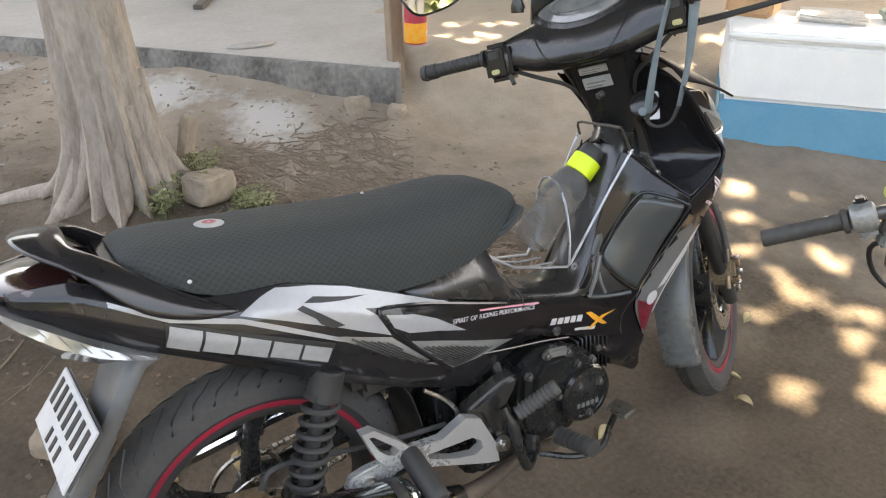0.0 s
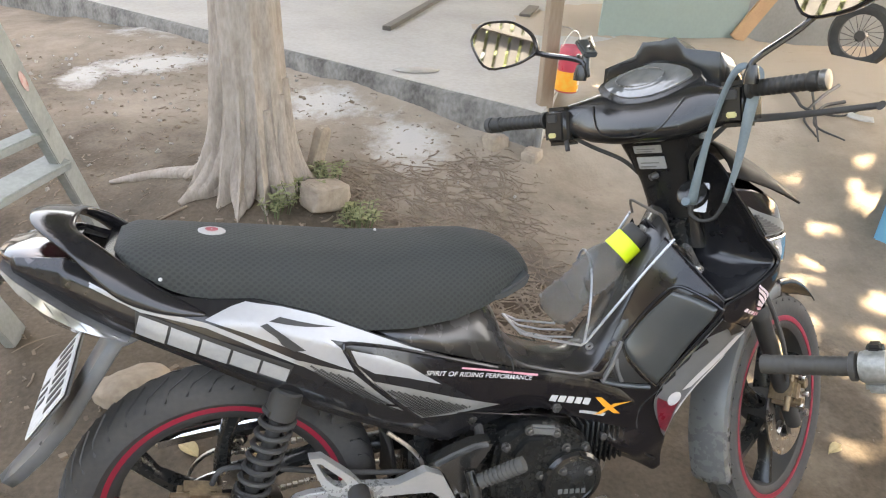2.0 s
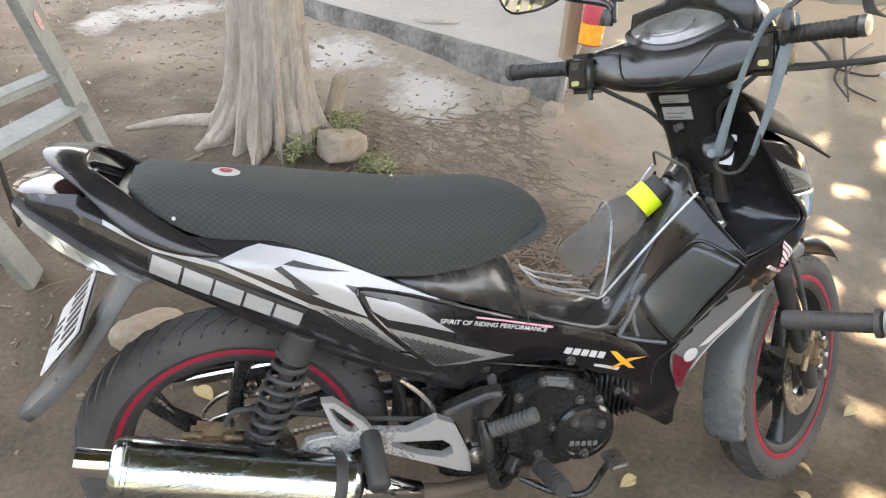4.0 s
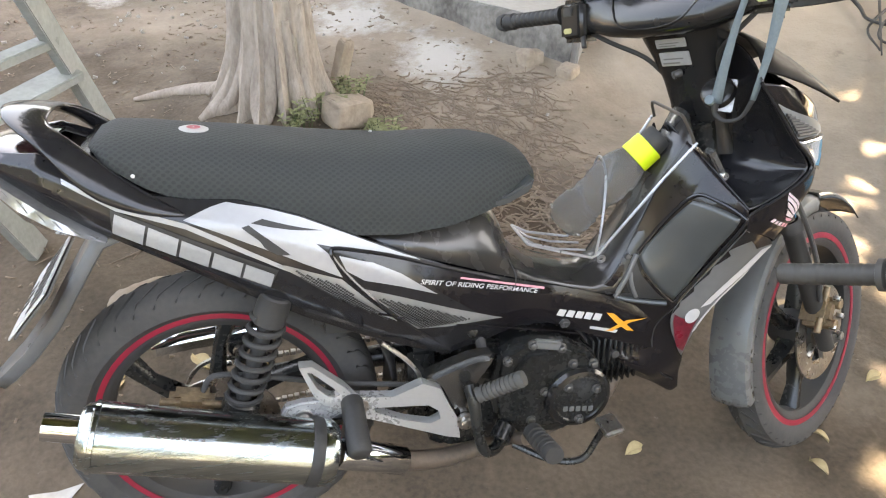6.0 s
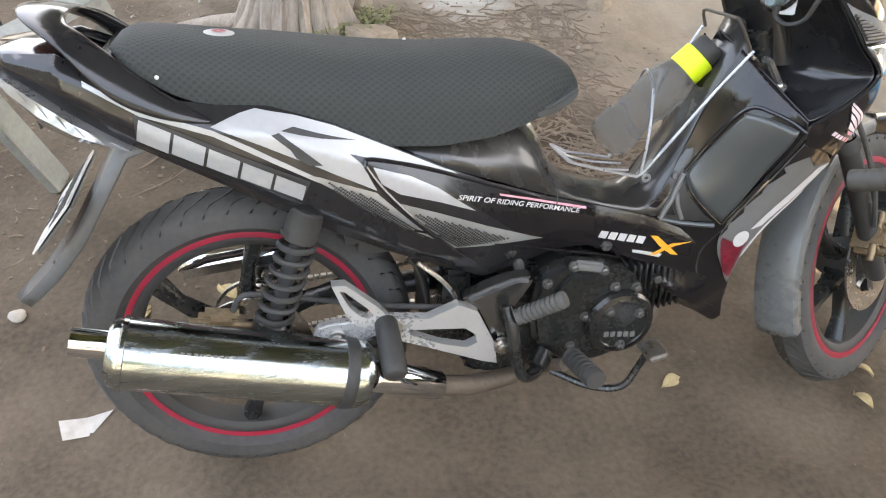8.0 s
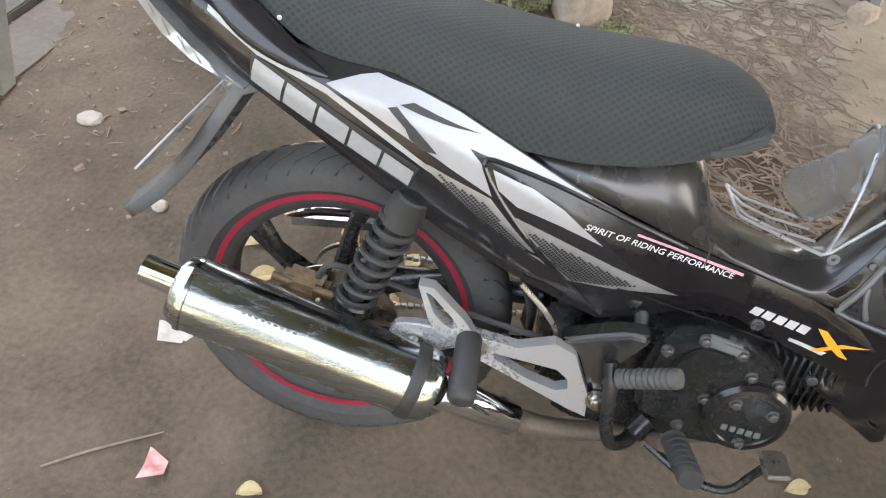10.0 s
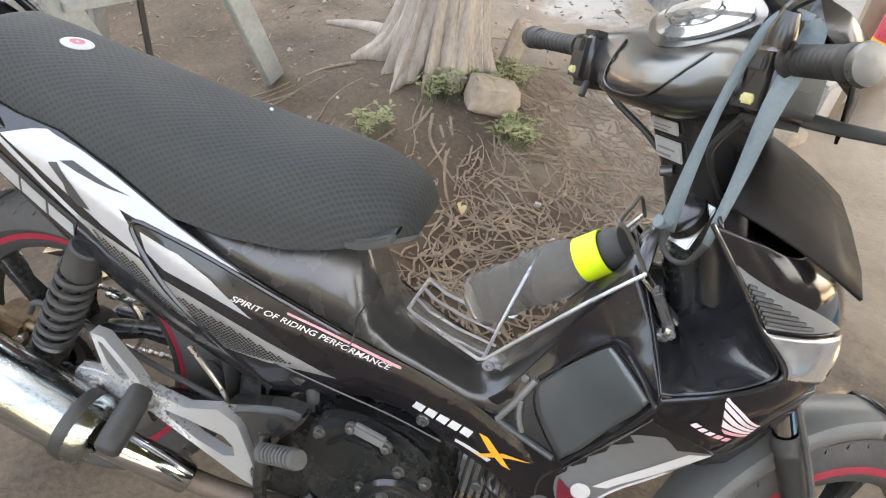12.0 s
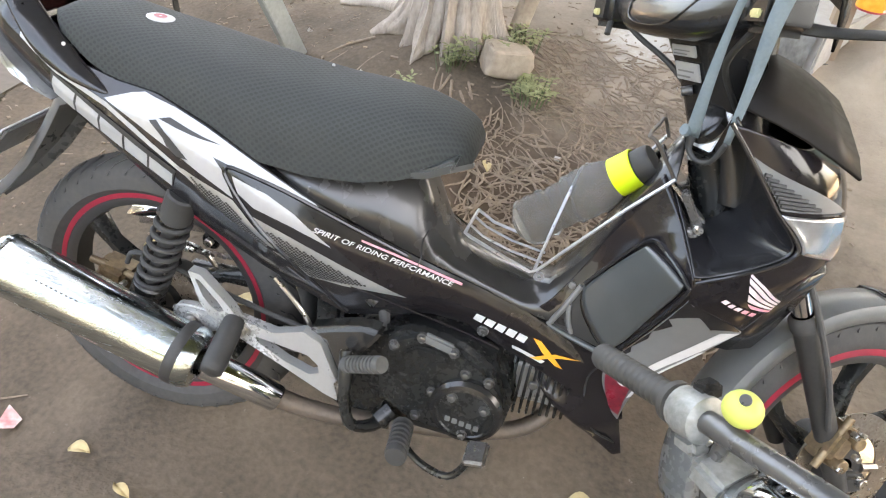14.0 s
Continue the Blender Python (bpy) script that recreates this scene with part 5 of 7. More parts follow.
for sgn, nm in ((-1, "side_panel"), (1, "side_panel")):
    rows = []
    for x in np.linspace(SX[0], SX[-1], 130):
        zt, zb = float(np.interp(x, SX, ZT)), float(np.interp(x, SX, ZB))
        pts = [(x, sgn * (float(np.interp(x, SX, YT)) - 0.035), zt - 0.002)]
        pts += [(x, sgn * side(x, zt + (zb - zt) * f), zt + (zb - zt) * f) for f in FR]
        pts += [(x, sgn * (float(np.interp(x, SX, YB)) - 0.03), zb + 0.004)]
        rows.append(pts)
    sp = part(nm, skin(rows), GLOSS, bike, "glossy black side panel with silver graphics")
    thick(sp, 0.003, -1 if sgn < 0 else 1)
    if sgn < 0:
        RIGHT_PANEL = sp
    else:
        LEFT_PANEL = sp


def decal(outline, material, name, parent, off=0.0012, surface=side, label="", both=False):
    """A thin sticker that follows the panel."""
    bm = bmesh.new()
    f = bm.faces.new([bm.verts.new((x, 0, z)) for x, z in outline])
    bmesh.ops.triangulate(bm, faces=[f])
    for _ in range(5):
        long = [e for e in bm.edges if e.calc_length() > 0.012]
        if long:
            bmesh.ops.subdivide_edges(bm, edges=long, cuts=1)
            bmesh.ops.triangulate(bm, faces=bm.faces)
    for v in bm.verts:
        if surface is side:
            v.co.z = min(v.co.z, float(np.interp(v.co.x, SX, ZT)) - 0.001)
        v.co.y = -(surface(v.co.x, v.co.z) + off)
    return part(name, bm, material, parent, label)


# silver sweep with its black arrow notches
decal([(-0.009, 0.724), (0.031, 0.738), (0.053, 0.743), (0.109, 0.730), (0.189, 0.714), (0.230, 0.699), (0.286, 0.670), (0.325, 0.638), (0.351, 0.620), (0.313, 0.633), (0.245, 0.656), (0.205, 0.668), (0.180, 0.676), (0.197, 0.660), (0.209, 0.634), (0.217, 0.618), (0.139, 0.658), (0.053, 0.698)], SILVER, "silver_graphic", RIGHT_PANEL, 0.0014, label="silver arrow graphic")
decal([(0.086, 0.714), (0.103, 0.718), (0.135, 0.708), (0.191, 0.693), (0.142, 0.700), (0.114, 0.706)], INK, "black_notch", RIGHT_PANEL, 0.0024)
decal([(0.072, 0.710), (0.083, 0.712), (0.109, 0.691), (0.141, 0.663), (0.122, 0.664), (0.104, 0.676), (0.097, 0.688)], INK, "black_notch", RIGHT_PANEL, 0.0024)
decal([(0.213, 0.654), (0.267, 0.635), (0.313, 0.609), (0.375, 0.561), (0.314, 0.587), (0.251, 0.609), (0.224, 0.628)], SILVER, "silver_graphic", RIGHT_PANEL, 0.0014, label="silver arrow graphic")
HATCH = ([(0.117, 0.649), (0.134, 0.646), (0.216, 0.615), (0.263, 0.567), (0.306, 0.522), (0.266, 0.546), (0.198, 0.589), (0.155, 0.624)], [(0.249, 0.595), (0.315, 0.568), (0.396, 0.531), (0.501, 0.486), (0.397, 0.494), (0.340, 0.499), (0.295, 0.544)])
HOLES = ([(0.145, 0.638), (0.211, 0.607), (0.259, 0.561), (0.302, 0.520), (0.266, 0.544), (0.198, 0.586), (0.158, 0.620)], [(0.271, 0.576), (0.314, 0.558), (0.377, 0.529), (0.445, 0.496), (0.397, 0.496), (0.342, 0.501), (0.298, 0.544)])
for o in HATCH:
    decal(o, SMOKE, "grey_graphic", RIGHT_PANEL, 0.0014, label="smoky grey lower graphic")


def inside(p, poly):
    c = False
    for (x0, z0), (x1, z1) in zip(poly, poly[1:] + poly[:1]):
        if (z0 > p[1]) != (z1 > p[1]) and p[0] < (x1 - x0) * (p[1] - z0) / (z1 - z0) + x0:
            c = not c
    return c


# fine black diamonds printed over the grey
for o in HOLES:
    bm = bmesh.new()
    for i in range(70):
        for j in range(62):
            x, z = 0.12 + 0.0062 * i + 0.0031 * (j % 2), 0.66 - 0.0026 * j
            if not inside((x, z), o):
                continue
            q = [(x - 0.00265, z), (x, z + 0.0021), (x + 0.00265, z), (x, z - 0.0021)]
            bm.faces.new([bm.verts.new((a, -(side(a, b) + 0.0026), b)) for a, b in q])
    part("hatched_graphic", bm, INK, RIGHT_PANEL, "fine black mesh print")["kind"] = "stuff"
# bright pin stripe above the name plate, and the raised black trim line
decal([(-0.167, 0.789), (-0.100, 0.749), (-0.006, 0.719), (0.047, 0.692), (0.124, 0.649), (0.201, 0.611), (0.197, 0.607), (0.122, 0.643), (0.045, 0.684), (-0.007, 0.711), (-0.100, 0.741), (-0.167, 0.782)], SILVER, "pin_stripe", RIGHT_PANEL)
pts = [(0.404, 0.434), (0.339, 0.496), (0.274, 0.564), (0.229, 0.615), (0.205, 0.650), (0.202, 0.661), (0.213, 0.665), (0.294, 0.641), (0.392, 0.601), (0.491, 0.561)]
part("trim_line", tube([(x, -(side(x, z) + 0.002), z) for x, z in pts], 0.0035, 6, per=3), GLOSS, RIGHT_PANEL, "raised black trim")
pts = [(0.273, 0.606), (0.377, 0.565), (0.492, 0.523), (0.584, 0.492), (0.665, 0.466)]
part("trim_line", tube([(x, -(side(x, z) + 0.001), z - 0.062 + 0.03 * (x - 0.26)) for x, z in pts], 0.002, 6, per=3), PLUM, RIGHT_PANEL)
# plum front half of the panel
decal([(0.329, 0.619), (0.418, 0.587), (0.563, 0.532), (0.724, 0.482), (0.817, 0.438), (0.817, 0.368), (0.724, 0.396), (0.625, 0.444), (0.563, 0.462), (0.512, 0.460), (0.419, 0.532), (0.377, 0.565)], PLUM, "plum_panel", RIGHT_PANEL, 0.0008)
# maker's name drawn as plain silver blocks on a dark plate
A0, A1 = Vector((-0.103, 0, 0.738)), Vector((0.117, 0, 0.632))
dd = (A1 - A0)
nn = Vector((-dd.z, 0, dd.x)).normalized() * -1
if nn.z > 0:
    nn = -nn
decal([(A0.x - 0.004, A0.z + 0.006), (A1.x + 0.004, A1.z + 0.008), (A1.x - 0.006 + nn.x * 0.01, A1.z - 0.026), (A0.x - 0.008, A0.z - 0.034)], INK, "name_plate", RIGHT_PANEL, 0.0018)
for k in range(5):
    t0, t1 = k / 5 + 0.006, (k + 1) / 5 - 0.012
    h = 0.036 - 0.002 * k
    a, b = A0 + dd * t0, A0 + dd * t1
    q = [(a.x, a.z), (b.x, b.z), (b.x + nn.x * h * 0.6, b.z + nn.z * h), (a.x + nn.x * h * 0.6, a.z + nn.z * h)]
    decal(q, LABEL, "name_block", RIGHT_PANEL, 0.0030)
# slogan lettered along the top edge
def lettering(body, size, put, material, name, parent):
    cu = bpy.data.curves.new("lettering", "FONT")
    cu.body, cu.size, cu.shear, cu.offset = body, size, 0.25, 0.0001
    ob = bpy.data.objects.new("lettering", cu)
    me = bpy.data.meshes.new_from_object(ob)
    bpy.data.objects.remove(ob)
    bm = bmesh.new()
    bm.from_mesh(me)
    bpy.data.meshes.remove(me)
    for v in bm.verts:
        v.co = put(v.co.x, v.co.y)
    return part(name, bm, material, parent, smooth=False)


def slogan(u, v):
    x, z = 0.343 + u * 1.326 + v * 0.2, 0.5865 - u * 0.389 + v * 0.92
    return Vector((x, -(side(x, z) + 0.0026), z))


lettering("SPIRIT OF RIDING PERFORMANCE", 0.0112, slogan, WHITE, "slogan", RIGHT_PANEL)
decal([(0.418, 0.580), (0.584, 0.527), (0.584, 0.523), (0.418, 0.577)], PINK, "pin_stripe", RIGHT_PANEL, 0.0020)
# model mark: a white slanted bar group and an orange cross-stroke shape
for k in range(5):
    x, z = 0.613 + 0.0189 * k, 0.470 - 0.0050 * k
    decal([(x + 0.004, z + 0.008), (x + 0.019, z + 0.004), (x + 0.014, z - 0.010), (x - 0.001, z - 0.005)], WHITE, "model_bar", RIGHT_PANEL, 0.0024)
decal([(0.716, 0.456), (0.730, 0.454), (0.750, 0.436), (0.775, 0.412), (0.761, 0.414), (0.736, 0.433)], ORANGE, "model_flash", RIGHT_PANEL, 0.0026, label="orange flash")
decal([(0.800, 0.438), (0.758, 0.437), (0.740, 0.429), (0.718, 0.415), (0.732, 0.415), (0.750, 0.426), (0.768, 0.432)], ORANGE, "model_flash", RIGHT_PANEL, 0.0032, label="orange flash")
decal([(0.685, 0.430), (0.744, 0.416), (0.739, 0.409), (0.685, 0.424)], WHITE, "model_bar", RIGHT_PANEL, 0.0024)
bm = rod((0.632, -0.084, 0.444), (0.632, -0.074, 0.444), 0.010, 16)
part("panel_screw", bm, DARKAL, RIGHT_PANEL)

# top of the tail between the panels, grab rail, lamps
rows = []
for x in np.linspace(-0.30, -0.08, 12):
    w = float(np.interp(x, [-0.30, -0.2, -0.08], [0.045, 0.088, 0.104]))
    z = float(np.interp(x, [-0.30, -0.2, -0.08], [0.798, 0.800, 0.784]))
    rows.append([(x, w * f, z - 0.02 * f * f) for f in (-1, -0.6, 0, 0.6, 1)])
thick(part("tail_cowl", skin(rows), GLOSS, bike), 0.003)
RAILS = (((-0.003, 0.127, 0.731), (-0.003, 0.130, 0.726)), ((-0.051, 0.112, 0.758), (-0.051, 0.135, 0.731)), ((-0.087, 0.102, 0.783), (-0.094, 0.131, 0.744)), ((-0.125, 0.093, 0.815), (-0.131, 0.126, 0.762)), ((-0.149, 0.086, 0.837), (-0.159, 0.120, 0.794)), ((-0.173, 0.075, 0.852), (-0.186, 0.108, 0.829)), ((-0.184, 0.060, 0.856), (-0.221, 0.082, 0.850)), ((-0.189, 0.038, 0.861), (-0.250, 0.046, 0.864)), ((-0.188, 0.000, 0.866), (-0.259, 0.000, 0.872)))
rows = []
for sgn, seq in ((-1, RAILS), (1, RAILS[-2::-1])):
    for k, (u, l) in enumerate(seq):
        u, l = Vector((u[0], u[1] * sgn, u[2])), Vector((l[0], l[1] * sgn, l[2]))
        out = Vector((u.x * 0.0 - 0.3 * (abs(u.y) < 0.1), u.y * 6, 0.25)).normalized()
        w = (u - l).length
        b = min(0.010, 0.25 * w)
        inn = Vector((0.35 if abs(u.y) < 0.1 else 0.0, -math.copysign(1.0, sgn) if abs(u.y) > 0.03 else 0.0, -0.35)).normalized()
        rows.append([u, u.lerp(l, 0.12) + out * b * 0.6, u.lerp(l, 0.4) + out * b, u.lerp(l, 0.75) + out * b * 0.8, l + out * b * 0.2, l + inn * min(0.012, 0.5 * w), u.lerp(l, 0.5) + inn * min(0.016, 0.6 * w), u + inn * min(0.010, 0.5 * w)])
rounded(part("grab_rail", skin(rows, close=True), GLOSS, bike, "wide glossy black grab rail loop"), 2)
bm = block((-0.140, 0, 0.808), (0.03, 0.19, 0.012), bevel=0.005)
part("rail_bridge", bm, BLACK, bike)
rows = []
for x, w, zt, zb in ((-0.300, 0.025, 0.818, 0.808), (-0.285, 0.05, 0.827, 0.798), (-0.25, 0.075, 0.830, 0.792), (-0.19, 0.090, 0.824, 0.782)):
    rows.append([(x, w * math.cos(a), (zt + zb) / 2 + (zt - zb) / 2 * math.sin(a)) for a in [2 * math.pi * k / 20 for k in range(20)]])
part("tail_lamp", skin(rows, close=True), REDLENS, bike, "dark red tail lamp")
for sgn in (-1, 1):
    rows = []
    for x, zt, zb, y in ((-0.296, 0.804, 0.788, 0.052), (-0.270, 0.790, 0.752, 0.080), (-0.234, 0.766, 0.716, 0.097), (-0.192, 0.735, 0.696, 0.108), (-0.151, 0.708, 0.687, 0.110), (-0.122, 0.692, 0.685, 0.110)):
        rows.append([(x, sgn * (y - 0.03), zt), (x, sgn * y, zt - 0.004), (x, sgn * (y + 0.004), (zt + zb) / 2), (x, sgn * (y - 0.016), zb + 0.003), (x, sgn * (y - 0.036), zb)])
    ln = part("turn_lamp", skin(rows, close=True), LENS, bike, "clear rear turn lamp lens")
    bm = bmesh.new()
    for k in range(7):
        t = k / 6
        x = -0.275 + 0.13 * t
        zt, zb, y = (float(np.interp(x, [-0.296, -0.27, -0.234, -0.192, -0.151], c)) for c in ([0.804, 0.79, 0.766, 0.735, 0.708], [0.788, 0.752, 0.716, 0.696, 0.687], [0.052, 0.08, 0.097, 0.108, 0.11]))
        tube([(x, sgn * (y + 0.004), zt - 0.005), (x + 0.01, sgn * (y + 0.006), (zt + zb) / 2), (x + 0.012, sgn * (y - 0.012), zb + 0.005)], 0.0007, 5, bm)
    part("lens_ribs", bm, LENS, ln)
# rear mudguard and number plate
rows = []
for x, y, z, w in ((-0.10, 0, 0.70, 0.085), (-0.160, 0, 0.675, 0.080), (-0.205, -0.006, 0.605, 0.066), (-0.248, -0.016, 0.538, 0.058), (-0.292, -0.026, 0.486, 0.050), (-0.328, -0.036, 0.452, 0.038), (-0.350, -0.044, 0.432, 0.018)):
    rows.append([(x + 0.022, y + w, z - 0.010), (x + 0.006, y + w * 0.8, z), (x, y, z + 0.005), (x + 0.006, y - w * 0.8, z), (x + 0.022, y - w, z - 0.010)])
thick(part("rear_mudguard", skin(rows), MUDGUARD, bike, "dusty dark grey plastic mudguard"), 0.003)
pm = Matrix.Translation((-0.254, -0.010, 0.581)) @ Matrix.Rotation(radians(2), 4, "Z") @ Matrix.Rotation(radians(41), 4, "Y")
bm = block((0, 0, 0), (0.003, 0.226, 0.095), bevel=0.0012)
bm.transform(pm)
back = block((0.006, 0, 0.002), (0.004, 0.222, 0.092), bevel=0.0015)
back.transform(pm)
part("plate_holder", back, MUDGUARD, bike, "grey plastic plate holder")
npl = part("number_plate", bm, PLATE, bike, "white number plate with plain bars")
for k in range(7):
    y = 0.075 - 0.025 * k
    bm = block((-0.0022, y * 1.2, 0.016), (0.001, 0.015, 0.042), bevel=0)
    bm.transform(pm)
    part("plate_bar", bm, INK, npl)
for y in (0.03, 0.0, -0.03):
    bm = block((-0.0022, y, -0.030), (0.001, 0.012, 0.022), bevel=0)
    bm.transform(pm)
    part("plate_bar", bm, INK, npl)

# ---- seat ----
rows = []
SEATX = [-0.135, -0.115, -0.06, 0.0, 0.08, 0.16, 0.24, 0.32, 0.40, 0.46, 0.51, 0.545, 0.560]
STOP = [0.822, 0.834, 0.831, 0.824, 0.816, 0.806, 0.797, 0.792, 0.793, 0.791, 0.780, 0.764, 0.742]
SLOW = [0.820, 0.800, 0.764, 0.740, 0.720, 0.696, 0.676, 0.670, 0.676, 0.690, 0.708, 0.722, 0.722]
SW = [0.060, 0.088, 0.100, 0.106, 0.114, 0.122, 0.127, 0.124, 0.117, 0.106, 0.090, 0.072, 0.052]
for x in np.linspace(SEATX[0], SEATX[-1], 54):
    zt, zl, w = (float(np.interp(x, SEATX, c)) for c in (STOP, SLOW, SW))
    row = []
    for k in range(25):
        a = math.pi * k / 24
        cx, sx = math.cos(a), math.sin(a)
        y = w * math.copysign(abs(cx) ** 0.62, cx)
        z = zl + (zt - zl) * abs(sx) ** 0.62
        row.append((x, y, z))
    row += [(x, -w * 0.8, zl - 0.004), (x, w * 0.8, zl - 0.004)]
    rows.append(row)
bm = skin(rows, close=True)
uv = bm.loops.layers.uv.new("net")
for f in bm.faces:
    for lp in f.loops:
        q = lp.vert.co
        w = float(np.interp(q.x, SEATX, SW))
        zt = float(np.interp(q.x, SEATX, STOP))
        lp[uv].uv = (q.x, q.y + math.copysign(max(0.0, zt - q.z), q.y))
seat = part("seat", bm, NET, bike, "long black seat under a mesh net cover")
bm = lathe([(0, 0.004), (0.018, 0.0045), (0.0225, 0.003), (0.024, 0.0)], (0.008, 0.0, 0.8205), (0.09, 0.0, 1), 28)
part("badge", bm, LABEL, seat, "round silver and red badge")
part("badge_print", lathe([(0.002, 0.0056), (0.0105, 0.0057)], (0.008, 0.0, 0.8205), (0.09, 0.0, 1), 24), REDTAPE, seat)
for x, y, z in ((0.292, 0.045, 0.793), (0.222, -0.070, 0.790), (-0.066, -0.139, 0.797)):
    bm = bmesh.new()
    bmesh.ops.create_icosphere(bm, subdivisions=2, radius=0.003, matrix=Matrix.Translation((x, y, z)))
    part("white_speck", bm, WHITE, seat, "white speck")
bm = prism([(0.44, 0.70), (0.50, 0.715), (0.545, 0.742), (0.54, 0.72), (0.50, 0.698), (0.45, 0.69)], -0.10, 0.10, None, 0.004)
part("seat_base", bm, GREYP, bike, "grey plastic seat base")

# grey seat base peeping out below the front of the cover
rows = []
for t in (0, 0.25, 0.5, 0.75, 1):
    x, w = 0.478 + 0.080 * t, 0.088 - 0.050 * t * t
    rows.append([(x, -w - 0.004, 0.708 + 0.018 * t), (x + 0.002, -w + 0.006, 0.694 + 0.014 * t), (x, -w + 0.03, 0.692 + 0.012 * t)])
thick(part("seat_base", skin(rows), GREYM, bike, "grey seat base edge"), 0.003, 0)
# centre cover between seat and step-through
rows = []
for x, zt, wt, zb, wb in ((0.252, 0.687, 0.095, 0.656, 0.122), (0.355, 0.685, 0.085, 0.621, 0.115), (0.438, 0.687, 0.066, 0.587, 0.101), (0.485, 0.676, 0.052, 0.567, 0.092), (0.508, 0.634, 0.042, 0.558, 0.088), (0.526, 0.590, 0.035, 0.550, 0.084), (0.562, 0.556, 0.031, 0.538, 0.079), (0.624, 0.533, 0.028, 0.517, 0.070), (0.681, 0.523, 0.037, 0.500, 0.071), (0.721, 0.539, 0.043, 0.489, 0.067), (0.750, 0.590, 0.057, 0.491, 0.071), (0.794, 0.675, 0.060, 0.487, 0.070), (0.828, 0.751, 0.059, 0.559, 0.073), (0.857, 0.822, 0.057, 0.620, 0.075)):
    row = []
    for k in range(15):
        a = math.pi * k / 14
        cx, sx = math.cos(a), abs(math.sin(a))
        f = sx ** 0.7
        w = wb + (wt - wb) * f
        row.append((x, w * math.copysign(abs(cx) ** 0.6, cx), zb + (zt - zb) * f))
    rows.append(row)
thick(part("centre_cover", skin(rows), WORN, bike, "scuffed brownish black centre cover"), 0.003)
bm = tube([(0.513, -0.125, 0.553), (0.516, -0.115, 0.575), (0.511, -0.095, 0.59), (0.513, -0.07, 0.60)], 0.0012, 5, per=3)
part("panel_seam", bm, INK, bike)


# ---- leg shield and fairing ----
def sheet(ctrl, nu=24, nv=40):
    """A smooth sheet through a grid of control points; returns the mapping and its mesh."""
    g = np.array(ctrl, float)

    def cr(p, t):
        n = len(p)
        i = min(int(t), n - 2)
        f = t - i
        a, b, c, d = p[max(i - 1, 0)], p[i], p[i + 1], p[min(i + 2, n - 1)]
        return 0.5 * (2 * b + (c - a) * f + (2 * a - 5 * b + 4 * c - d) * f * f + (3 * b - a - 3 * c + d) * f ** 3)

    def at(u, v):
        return Vector(cr(np.array([cr(r, u) for r in g]), v))

    U, V = g.shape[1] - 1, g.shape[0] - 1
    rows = [[at(U * i / nu, V * j / nv) for i in range(nu + 1)] for j in range(nv + 1)]
    return at, rows


def on_sheet(at, u, v, off, out=Vector((0, -1, 0))):
    p = at(u, v)
    n = (at(u + 0.02, v) - at(max(0, u - 0.02), v)).cross(at(u, v + 0.02) - at(u, max(0, v - 0.02))).normalized()
    if n.dot(out) < 0:
        n = -n
    return p + n * off


def patch(at, corners, off, n=10):
    """A quad patch over a sheet: corners as (u, v)."""
    (a, b, c, d) = [Vector(k) for k in corners]
    rows = []
    for j in range(n + 1):
        l, r = a.lerp(d, j / n), b.lerp(c, j / n)
        rows.append([on_sheet(at, *l.lerp(r, i / n), off) for i in range(n + 1)])
    return rows


def flip(rows):
    return [[Vector((p.x, -p.y, p.z)) for p in r] for r in rows]


LEG = [[(0.838, -0.060, 0.780), (0.872, -0.100, 0.738), (0.888, -0.140, 0.712), (0.900, -0.180, 0.690)],
       [(0.804, -0.054, 0.712), (0.840, -0.092, 0.692), (0.866, -0.137, 0.678), (0.905, -0.178, 0.656)],
       [(0.771, -0.047, 0.609), (0.797, -0.067, 0.598), (0.837, -0.108, 0.601), (0.888, -0.147, 0.593)],
       [(0.731, -0.061, 0.532), (0.762, -0.070, 0.520), (0.812, -0.094, 0.525), (0.866, -0.120, 0.528)],
       [(0.698, -0.056, 0.474), (0.743, -0.064, 0.463), (0.793, -0.078, 0.461), (0.842, -0.107, 0.472)],
       [(0.727, -0.058, 0.391), (0.763, -0.062, 0.376), (0.813, -0.076, 0.383), (0.870, -0.100, 0.407)],
       [(0.752, -0.075, 0.352), (0.790, -0.078, 0.325), (0.834, -0.082, 0.311), (0.889, -0.085, 0.341)],
       [(0.806, -0.048, 0.286), (0.834, -0.051, 0.274), (0.868, -0.052, 0.262), (0.904, -0.060, 0.286)],
       [(0.861, -0.028, 0.259), (0.884, -0.034, 0.238), (0.903, -0.044, 0.228), (0.918, -0.046, 0.237)]]
leg_at, rows = sheet(LEG)
leg_r = part("leg_shield", skin(rows), PLUM, bike, "glossy black leg shield with grey pad")
thick(leg_r, 0.003, 0)
thick(part("leg_shield", skin(flip(rows)), PLUM, bike, "glossy black leg shield"), 0.003, 0)
